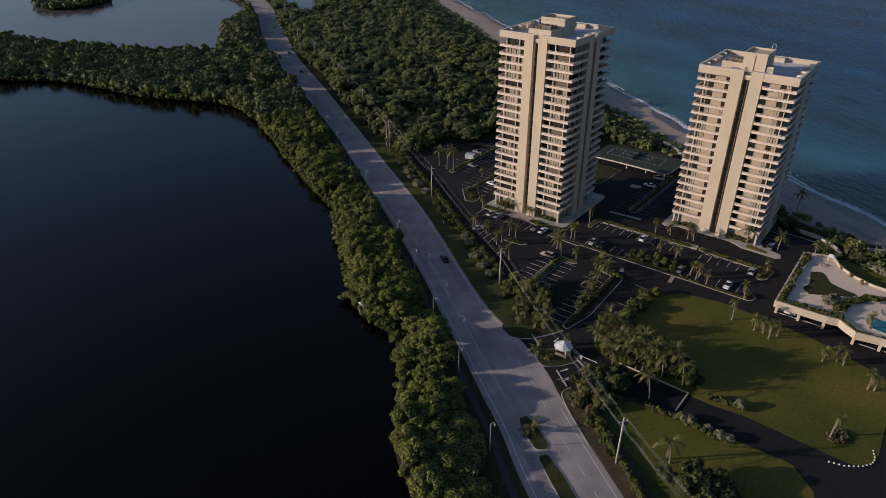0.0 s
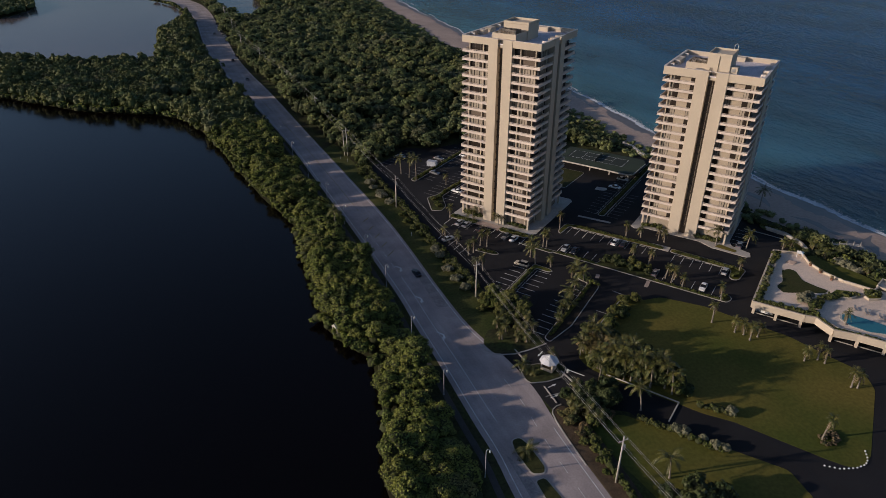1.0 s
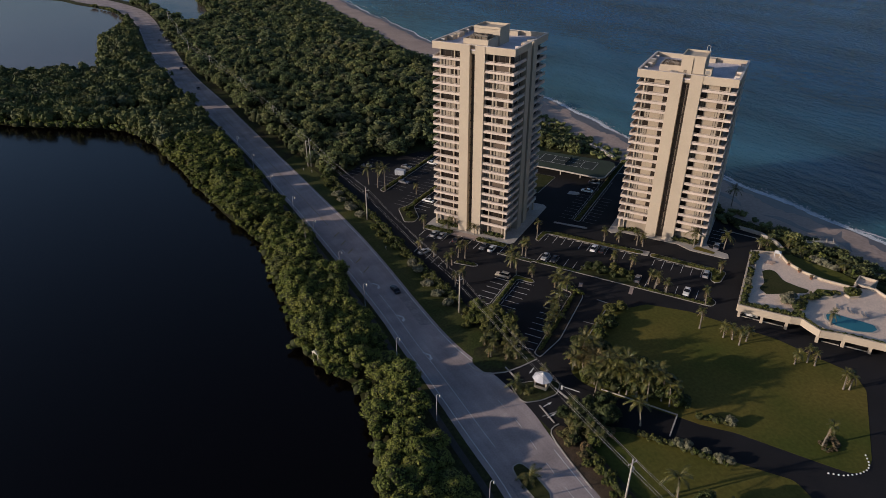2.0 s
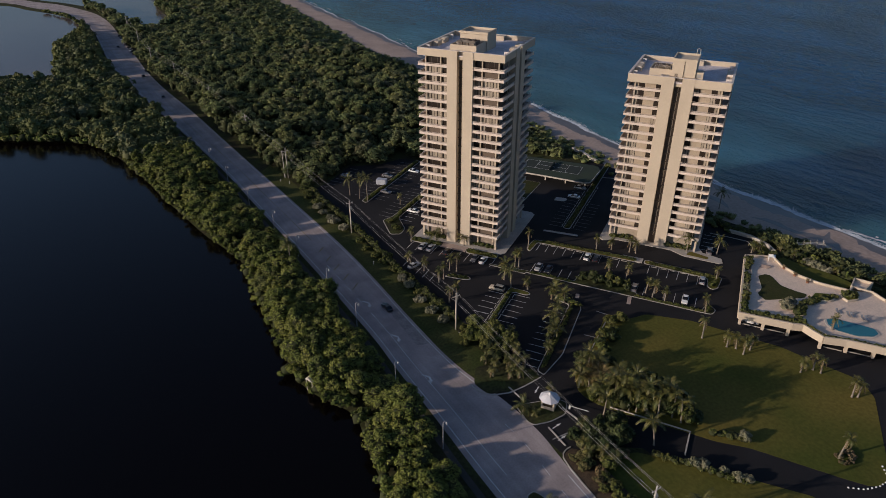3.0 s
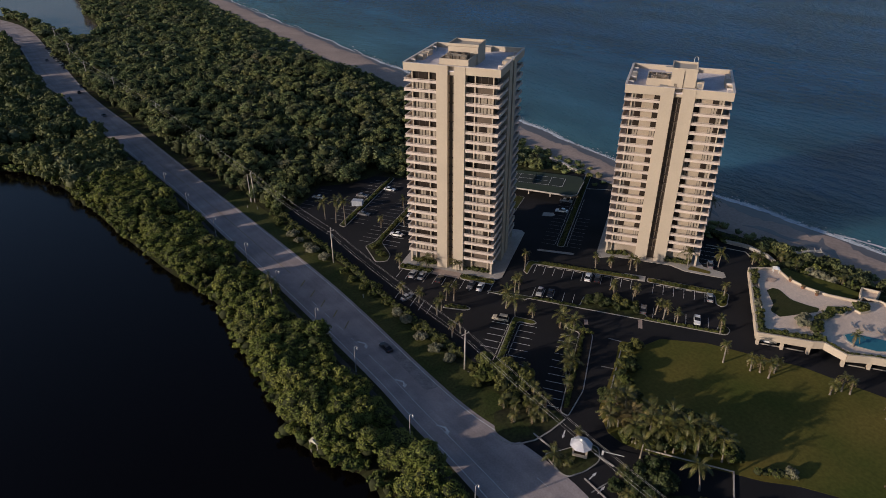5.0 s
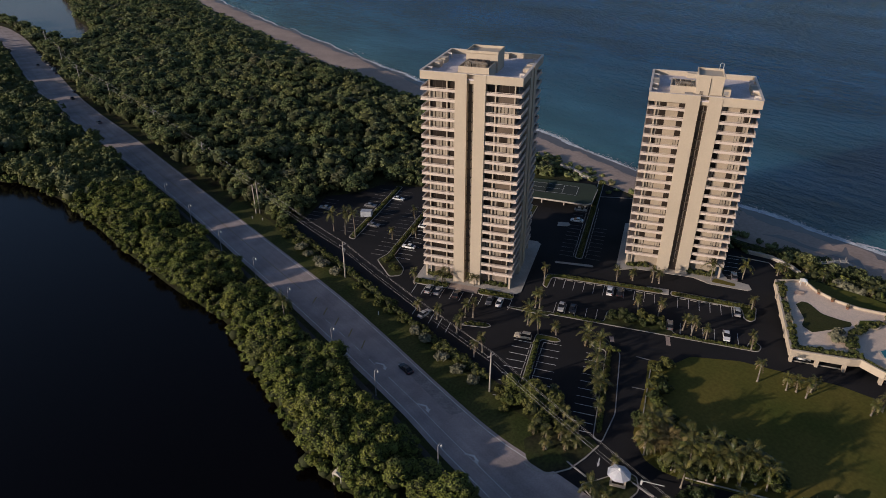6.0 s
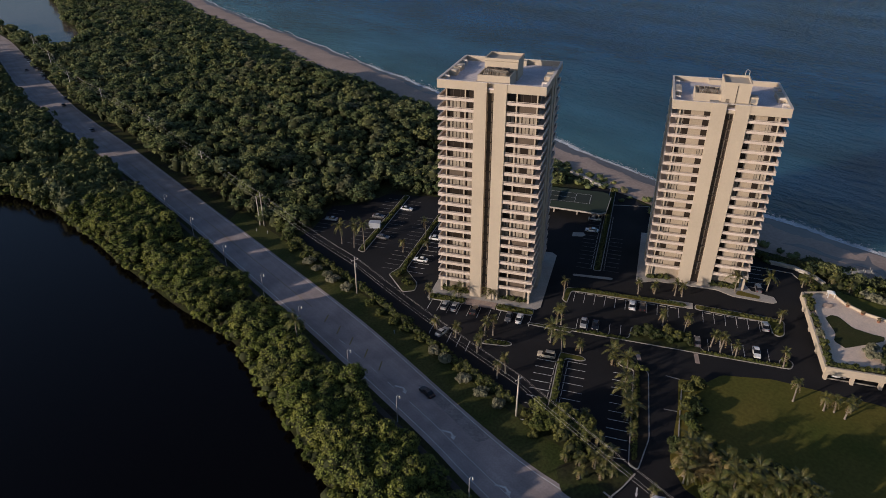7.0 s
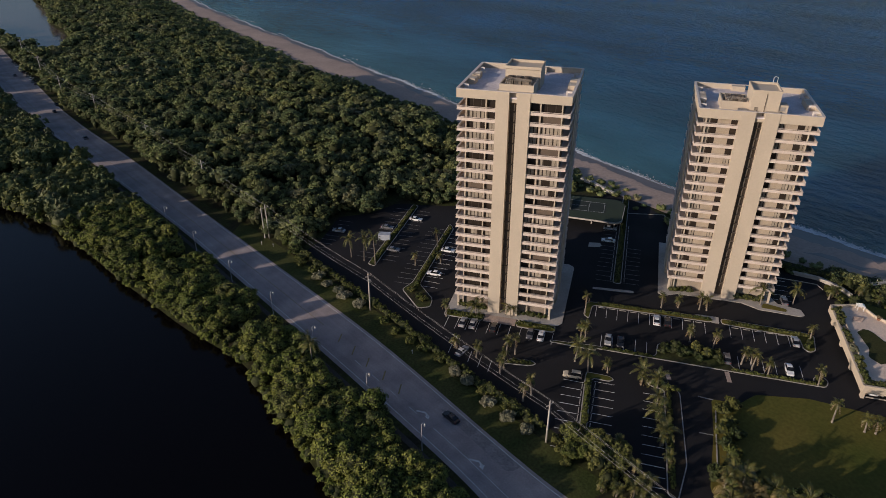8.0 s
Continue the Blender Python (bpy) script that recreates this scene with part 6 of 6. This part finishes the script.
hedge([(69.0, 95), (68.2, 90), (67.2, 83.2), (66.8, 77.4), (65.6, 71.3), (64.6, 62), (63.8, 50)], 0.9, 1.5, "long clipped green hedge below the utility poles", step=0.4, world=True, leaves=70)
for x, y, r, h in ((74.2, 68.6, 2.8, 4.6), (77.6, 66.8, 3.0, 5.0), (73.0, 72.6, 2.2, 3.6), (80.4, 64.2, 2.6, 4.2), (75.2, 63.0, 3.0, 5.0), (77.6, 69.6, 3.6, 6.2), (81.0, 67.4, 3.0, 5.2), (79.0, 61.0, 3.4, 5.6)):
    shrub(x, y, r, h, M_GLOSSY, "dense dark garden tree with glossy leaves", name="garden_tree")
hedge([(82.0, 92.2), (84.4, 88.4), (86.8, 85.6), (89.2, 81.2), (91.6, 77.4)], 1.1, 1.3, "loose flowering hedge along the drive", world=True)
for x, y, r in ((87.0, 85.9, 1.4), (88.2, 84.7, 1.4), (90.3, 81.3, 1.1), (91.3, 78.5, 1.4), (92.4, 77.0, 1.3), (102.2, 84.9, 1.5)):
    shrub(x, y, r, r * 1.35, M_SILVER, "round silver-green clipped shrub")
hedge([(97.2, 89.2), (98.8, 88.0), (100.4, 86.2), (101.6, 84.0)], 1.3, 1.6, "low green shrub bed on the lawn", world=True)
hedge([(113.2, 69.8), (115, 68.8), (117, 69.8), (118.2, 70.6), (116.4, 71.2), (114.4, 71.0)], 0.8, 0.8, "low brownish flower bed round a palm", M_DRY, world=True)
# beds in the lots
hedge([(39.8, 12.8), (70.5, 13.2)], 0.6, 0.75, "clipped hedge between parking rows")
hedge([(75, 13.0), (95.5, 12.0)], 0.65, 0.8, "clipped hedge between parking rows")
hedge([(57.5, -6.2), (62, -4.2), (66, -4.8), (71.5, -4.6)], 1.4, 2.0, "loose tropical shrub bed beside the drive", M_GLOSSY)
hedge([(58, -3.4), (64, -3.2), (71, -3.0)], 1.2, 1.8, "loose tropical shrub bed beside the drive", M_GLOSSY)
hedge([(42.5, -8.2), (55, -8.4)], 0.55, 0.6, "low clipped edging hedge")
hedge([(75, -8.4), (93, -8.6)], 0.55, 0.6, "low clipped edging hedge")
hedge([(94.4, -8.2), (94.8, -6)], 1.0, 1.3, "rounded yellow-green hedge at a bed end")
hedge([(94.6, 6.2), (95, 9.4)], 1.0, 1.3, "rounded yellow-green hedge at a bed end")
hedge([(40.2, -22), (40.4, -34), (40.5, -45)], 0.7, 0.8, "narrow clipped hedge between parking rows")
hedge([(54.6, -19), (58, -19.2), (60.8, -20)], 1.1, 1.0, "yellow-green clipped hedge at a bed end", M_MANGROVE)
hedge([(59.0, -21), (59.2, -36), (59.4, -51)], 0.6, 0.8, "loose shrub hedge under palms")
hedge([(-32, 17), (-32.2, 60)], 0.75, 0.9, "dark hedge between parking rows")
hedge([(-14.0, 6), (-14.6, 12), (-14.4, 47)], 0.75, 0.9, "dark hedge between parking rows")
hedge([(44.4, 27), (44.8, 92)], 0.8, 0.7, "dark hedge between parking rows")
hedge([(20, -20.2), (25, -19.6)], 0.7, 0.8, "low plants on a parking island")
hedge([(-1, -3.4), (8.5, -3.4)], 0.8, 0.9, "clipped green hedge at the tower foot")
hedge([(19.4, -3.4), (28.8, -3.4)], 0.8, 0.9, "clipped green hedge at the tower foot")
hedge([(1.5, 0.9), (8.5, 0.9)], 1.0, 1.9, "lush plants under the balconies")
hedge([(20.0, 0.9), (26, 0.9)], 1.0, 1.9, "lush plants under the balconies")
hedge([(60.5, 26.2), (66, 26.4)], 1.0, 1.7, "lush plants under the balconies")
hedge([(79, 26.4), (85.5, 26.6)], 1.3, 2.4, "lush plants under the balconies")
for u, v, r, h in ((58.2, -5.2, 1.7, 3.4), (60.8, -3.8, 1.9, 4.2), (63.4, -5.6, 1.6, 3.2), (66.0, -3.6, 2.0, 4.6), (68.6, -5.0, 1.8, 3.8), (71.0, -3.6, 1.6, 3.0), (62.2, -6.6, 1.3, 2.0), (66.8, -6.8, 1.3, 2.2), (71.8, -6.6, 1.2, 2.0)):
    shrub(*site(u, v)[:2], r * 0.82, h * 0.82, M_GLOSSY if u < 66 or v < -5 else M_SHRUB, "dark leafy garden tree in a parking bed", name="garden_tree")
# terrace planters
hedge([(103.8, 22.4), (103.8, 15.4)], 1.1, 1.6, "dark planter hedge along the terrace edge", z=DZ)
hedge([(103.7, 12.2), (103.6, 7.6)], 1.0, 1.1, "low planter hedge along the terrace edge", z=DZ)
hedge([(103.7, 0.4), (103.6, -8.6)], 1.0, 1.5, "dark planter hedge along the terrace edge", z=DZ)
for u, v, r in ((103.5, 3.2, 1.3), (103.6, 5.0, 0.9), (114.0, -1.6, 1.7), (115.2, 0.6, 1.5), (113.6, -3.6, 1.2), (115.4, -3.2, 1.4)):
    shrub(*site(u, v)[:2], r, r * 1.25, M_SILVER, "pale rounded shrub on the terrace", DZ)
hedge([(103.8, -9.6), (109, -9.3), (115.5, -9.2), (118.2, -9.0)], 1.1, 1.3, "planter hedge along the terrace front", z=DZ)
hedge([(118.6, -9.9), (121, -11.6), (123.2, -13.5), (128, -12.6), (140, -12.4)], 0.5, 0.9, "low planter hedge along the terrace edge", z=DZ)
hedge([(117.2, -7.4), (117.2, -3), (118.4, 1.2), (120.6, 3.6)], 1.6, 1.9, "bushy planting across the terrace", z=DZ)
hedge([(120.6, 3.8), (123.4, 6.0), (126.4, 8.2)], 1.2, 1.3, "dark clipped planting across the terrace", z=DZ)
hedge([(129.2, 10.6), (130.6, 12.6), (132.0, 11.6), (130.6, 9.4)], 1.3, 1.2, "dark clipped shrubs in a round planter", z=DZ + 0.5)
for u, v in ((113.6, 20.4), (116.6, 17.2), (119.9, 14.4)):
    pot = thing("plant_pot", "brown clay pot with a small plant", "plant pot", at_site(u, v, DZ), "terrace pots")
    part("pot", Build().tube([(0, 0, 0), (0, 0, 0.6)], [0.35, 0.5], 10), M_BRICKPOT, pot)
    part("plant", raw_mesh("plant", *crown_arrays(rng, 0.7, 1.0, 4, 120, 0.12, SMALL), M_DRY), M_DRY, pot, "", Matrix.Translation((0, 0, 0.5)))
kerbed("dune_lawn", [(111.6, 27.6), (117.6, 19.0), (122.4, 16.8), (131, 18.4), (133, 21.4), (128.4, 24.6), (122, 26.8), (117, 28.6), (113, 30)], M_GRASS, "sloping lawn strip behind the sea wall", "lawn", 2.3, kerb=False)
hedge([(110.6, 31.6), (113.6, 33.4), (116, 36), (121, 36.6), (126, 32.8), (130, 30), (133.4, 26.6), (139, 22)], 1.9, 2.8, "loose sea-grape scrub on the dune", leaves=70)
hedge([(117, 31.6), (119, 33.6), (124.5, 33), (128, 29.4), (131.6, 24.6)], 1.7, 3.6, "loose sea-grape scrub on the dune", M_MANGROVE, leaves=70)
hedge([(116.4, 30.2), (119.4, 29.2)], 1.4, 3.0, "dark scrub beside the dune lawn", leaves=70)
hedge([(111.8, 42.8), (114.6, 40.2), (118.4, 39.8)], 1.7, 2.6, "clumpy scrub beside the terrace", leaves=80)
hedge([(88, 59), (94, 50), (103, 47.6), (109.5, 43.6)], 1.7, 2.2, "clumpy scrub on the dune crest", leaves=80)
hedge([(105.6, 36.2), (108.4, 33.6), (106, 29.6)], 1.4, 1.8, "clumpy scrub beside the terrace", leaves=80)
kerbed("dune_lawn", [(104.4, 38.6), (105.6, 42.6), (109.4, 39.0), (111.4, 34), (107.4, 34.6)], M_GRASS, "small lawn beside the dune wall", "lawn", 0.3, kerb=False)
setting("garden_wall", wall_line([(97, 46.4), (104.1, 44.8), (109.4, 40.2), (111.4, 36.6)], -0.2, 1.2, 0.7), M_CONC, "broad cream wall along the dune", "wall", SITE)
setting("garden_wall", wall_line([(26, 104), (31, 101.3), (37.4, 94.6), (40, 92.6)], -0.2, 1.2, 1.2), M_CONC, "broad cream wall along the dune", "wall", SITE)
for u, v, r in ((121.2, 30.6, 2.3), (123.6, 28.6, 2.5), (125.8, 27.4, 2.1), (122.4, 32.2, 1.9)):
    shrub(*site(u, v)[:2], r, 3.4, M_SILVER, "large pale sea-grape shrub behind the terrace")
over = thing("dune_walkover", "weathered wooden walkover down to the beach", "boardwalk", SITE)
part("deck", wall_line([(117.6, 43.4), (123.5, 46.4), (126.4, 47.2)], 1.5, 1.65, 1.5), M_WOOD, over)
for k in range(5):
    part("step", Build().box(126.6 + 0.45 * k, 46.2, 1.2 - 0.3 * k, 127.05 + 0.45 * k, 47.8, 1.3 - 0.3 * k), M_WOOD, over)
for k in range(5):
    for s in (-0.75, 0.75):
        part("post", Build().tube([(118 + 2 * k, 43.6 + 0.95 * k + s, -1.0), (118 + 2 * k, 43.6 + 0.95 * k + s, 2.6)], [0.07, 0.07], 6), M_WOOD, over)

for x, y, r, h in ((72.5, 282, 2.6, 4.6), (76.5, 276, 2.6, 4.4), (74.6, 270.5, 2.4, 3.8), (79.5, 271.5, 2.2, 3.4), (73.2, 264, 2.0, 2.8), (71.0, 258, 1.8, 2.2)):
    shrub(x, y, r, h, M_SHRUB, "bushy verge tree beside the utility poles", name="garden_tree")
for u, v in ((-11.4, 1.6), (-14.6, 4.2), (-9.4, 0.2)):
    shrub(*site(u, v)[:2], 1.3, 1.5, M_SHRUB, "rounded shrub on a parking island")

# ---- cars ----
def car_stock(kind, paint):
    """A parked car along +x with body, glass, wheels and lights. Returns its Empty."""
    tall = 1.78 if kind == "suv" else 1.44
    Lh = 2.35 if kind == "suv" else 2.28
    t = thing("car", "", "car")
    belt = 1.0 if kind == "suv" else 0.86
    prof = [(-Lh, 0.42), (-Lh + 0.05, 0.72), (-Lh + 0.14, belt - 0.04), (-1.55, belt), (0.95, belt), (Lh - 0.35, belt - 0.16), (Lh - 0.04, 0.66), (Lh, 0.42)]
    b = Build()
    cols = []
    for x, z in prof:
        w = 0.9 - 0.16 * max(0, abs(x) - 1.5) ** 1.5
        cols.append([(x, -w, 0.24), (x, -w - 0.01, 0.5 * (z + 0.24)), (x, -w + 0.07, z), (x, w - 0.07, z), (x, w + 0.01, 0.5 * (z + 0.24)), (x, w, 0.24)])
    verts = [p for c in cols for p in c]
    faces = [(i * 6 + k, i * 6 + k + 1, i * 6 + 6 + k + 1, i * 6 + 6 + k) for i in range(len(cols) - 1) for k in range(5)]
    faces += [(i * 6 + 5, i * 6, i * 6 + 6, i * 6 + 11) for i in range(len(cols) - 1)]
    faces += [tuple(range(6))[::-1], tuple(range(len(verts) - 6, len(verts)))]
    b.add(verts, faces)
    part("body", b, PAINTS[paint], t)
    x0, x1, r0, r1 = (-2.2, 1.1, -1.95, 0.25) if kind == "suv" else (-1.75, 1.05, -1.0, 0.15)
    g = Build()
    g.add([(x0, -0.8, belt), (x1, -0.8, belt), (x1, 0.8, belt), (x0, 0.8, belt), (r0, -0.62, tall - 0.05), (r1, -0.62, tall - 0.05), (r1, 0.62, tall - 0.05), (r0, 0.62, tall - 0.05)],
          [(4, 5, 6, 7), (0, 1, 5, 4), (1, 2, 6, 5), (2, 3, 7, 6), (3, 0, 4, 7)])
    part("cabin_glass", g, M_CARGLASS, t)
    rf = Build()
    rf.add([(r0 - 0.05, -0.66, tall - 0.09), (r1 + 0.05, -0.66, tall - 0.09), (r1 + 0.05, 0.66, tall - 0.09), (r0 - 0.05, 0.66, tall - 0.09), (r0 + 0.05, -0.54, tall), (r1 - 0.08, -0.54, tall), (r1 - 0.08, 0.54, tall), (r0 + 0.05, 0.54, tall)],
           [(4, 5, 6, 7), (0, 1, 5, 4), (1, 2, 6, 5), (2, 3, 7, 6), (3, 0, 4, 7), (3, 2, 1, 0)])
    part("roof", rf, PAINTS[paint], t)
    for x in (-1.4, 1.4):
        for y in (-0.84, 0.84):
            wh = part("wheel", Build().tube([(x, y - 0.1, 0.33), (x, y + 0.1, 0.33)], [0.33, 0.33], 14), M_TYRE, t)
            s = -1 if y < 0 else 1
            part("rim", Build().tube([(x, y + s * 0.09, 0.33), (x, y + s * 0.115, 0.33)], [0.2, 0.2], 10), M_RIM, wh)
    for y in (-0.62, 0.62):
        part("headlight", Build().box(Lh - 0.14, y - 0.17, 0.56, Lh - 0.01, y + 0.17, 0.7), M_LAMP, t)
        part("tail_light", Build().box(-Lh + 0.0, y - 0.16, 0.66, -Lh + 0.09, y + 0.16, 0.8), M_RED, t)
    return t


M_RED = mat("red_lens", (0.25, 0.02, 0.02), 0.3)
CARS = [("sedan", "silver", 4.4, -7.4, 90), ("sedan", "silver", 7.3, -7.4, 90), ("sedan", "black", 13.2, -7.6, 90), ("sedan", "grey", 23.3, -7.8, -90), ("sedan", "white", 26.3, -7.8, 90),
        ("sedan", "white", 56.2, 8.2, 90), ("sedan", "black", 59.1, 8.2, 90), ("sedan", "silver", 43.8, -4.6, -90), ("sedan", "black", 47.0, -4.8, -90), ("suv", "beige", 36.2, -21.8, 180),
        ("sedan", "grey", 73.6, -4.4, 90), ("sedan", "white", 88.2, -4.8, -90), ("sedan", "silver", 91.7, 8.2, 90), ("sedan", "white", -10.8, 15.4, 180), ("sedan", "white", -10.6, 30.8, 0),
        ("sedan", "white", -28.2, 50.1, 0), ("sedan", "silver", -51.6, 34.2, 180), ("sedan", "white", 40.2, 52.6, 180), ("sedan", "silver", 40.2, 62.0, 0), ("sedan", "grey", -28.4, 26.4, 0), ("sedan", "silver", 7.4, -20.0, 70), ("sedan", "white", 105.8, -8.6, 180), ("sedan", "grey", -36.0, 41.2, 0), ("sedan", "grey", 92, 28.5, 90)]
CAR_NAMES = {"sedan": "saloon car", "suv": "large off-road car"}
stock_cars = {}


def place_car(kind, paint, m, where):
    label = paint + " " + CAR_NAMES[kind] + " " + where
    if (kind, paint) not in stock_cars:
        c = car_stock(kind, paint)
        c.matrix_basis = m
        stock_cars[kind, paint] = c
    else:
        c = copy_thing(stock_cars[kind, paint], m)
    return tagged(c, label, "car", "cars")


for kind, paint, u, v, turn in CARS:
    place_car(kind, paint, at_site(u, v, 0.035, turn), "parked in a marked stall")
place_car("sedan", "black", pose(60.2, 171.5, 0.055, 0, 0, 89), "on the coastal road")
far_r = random.Random(4)
for i in range(11):
    y = 556 + i * 7.6
    x = float(np.interp(y, rr[:270, 1], rr[:270, 0])) - 1.2
    place_car("sedan", far_r.choice(["white", "black", "grey", "silver", "black"]), pose(x + 1.5, y, 0.055, 0, 0, 60), "parked on the road shoulder")
for x, y, p in ((52.6, 486, "black"), (52.8, 430, "grey"), (57.0, 500, "black"), (53.5, 588, "grey")):
    place_car("sedan", p, pose(x, y, 0.055, 0, 0, 90), "on the coastal road")
trailer = thing("utility_trailer", "pale blue box trailer parked in the lot", "trailer", at_site(-33.8, 32.6, 0.03, 10))
part("box", Build().box(-2.0, -1.2, 0.5, 2.0, 1.2, 2.6), mat("pale_blue_box", (0.42, 0.45, 0.5), 0.6), trailer)
for x in (-0.8, 0.8):
    for y in (-1.15, 1.15):
        part("wheel", Build().tube([(x, y - 0.1, 0.33), (x, y + 0.1, 0.33)], [0.33, 0.33], 12), M_TYRE, trailer)


# ---- painted arrows, walls and markers ----
def arrow(x, y, turn, bend=True, s=1.0):
    b = Build()
    b.prism([(-0.19, -1.6), (0.19, -1.6), (0.19, 0.1), (-0.19, 0.1)], 0, 0.006)
    if bend:
        b.prism([(-0.19, 0.1), (0.19, 0.1), (0.80, 0.52), (0.58, 0.92)], 0, 0.006)
        b.prism([(0.45, 1.15), (0.95, 0.3), (1.5, 1.1)], 0, 0.006)
    else:
        b.prism([(-0.5, 0.1), (0.5, 0.1), (0, 1.3)], 0, 0.006)
    ob = part("road_arrow", b, M_LINE, None, "", pose(x, y, 0.075, 0, 0, turn) @ Matrix.Diagonal((s, s * (1.0 if bend else 1.3), 1, 1)))
    tagged(ob, "white painted turn arrow on the road", "road marking", "road arrows", "structure")


for x, y in ((57.0, 177), (56.2, 158.2), (54.8, 139.6)):
    arrow(x, y, 212, True, 1.3)
arrow(70.4, 110.0, -84, False, 0.7)
arrow(69.0, 106.6, -84, False, 0.7)
arrow(74.0, 121.6, 120, False, 0.7)
arrow(76.8, 119.6, 120, False, 0.7)


yard = thing("low_wall", "low pale concrete wall round a paved yard", "wall", kind="structure")
for p, q in (((84.6, 107.8), (93.9, 92.7)), ((93.9, 92.7), (87.5, 88.8))):
    part("wall", wall_along([p, q], 0.0, 0.35, 0.18 if p[0] < 90 else 0.3), M_CONC, yard)
gate_arm = thing("barrier_arm", "white barrier arm on a short cabinet", "barrier", pose(76.4, 112.6, 0.03, 0, 0, -57))
part("cabinet", Build().box(-0.2, -0.2, 0, 0.2, 0.2, 1.0), M_WHITE, gate_arm)
part("arm", Build().box(0.2, -0.04, 0.85, 4.4, 0.04, 0.95), M_WHITE, gate_arm)
for i, (x, y) in enumerate(((68.4, 196), (66.8, 276), (69.0, 272), (71.6, 247))):
    s = thing("marker_post", "small white utility marker on the verge", "marker", pose(x, y, 0.03), "markers")
    part("post", Build().tube([(0, 0, 0), (0, 0, 0.9)], [0.06, 0.06], 6), M_WHITE, s)
    part("cap", Build().tube([(0, 0, 0.9), (0, 0, 1.15)], [0.13, 0.1], 8), M_WHITE, s)
hut = thing("dock_shelter", "weathered wooden hut roof among the mangroves", "shelter", pose(29.6, 151.6, 0, 0, 0, 20))
part("roof", Build().add([(-1.6, -1.2, 2.9), (1.6, -1.2, 2.9), (1.6, 1.2, 2.9), (-1.6, 1.2, 2.9), (-1.6, 0, 3.8), (1.6, 0, 3.8)], [(0, 1, 5, 4), (2, 3, 4, 5), (1, 2, 5), (3, 0, 4), (3, 2, 1, 0)]), M_WOOD, hut)
for x in (-1.4, 1.4):
    for y in (-1, 1):
        part("post", Build().box(x - 0.08, y - 0.08, -0.6, x + 0.08, y + 0.08, 2.9), M_WOOD, hut)
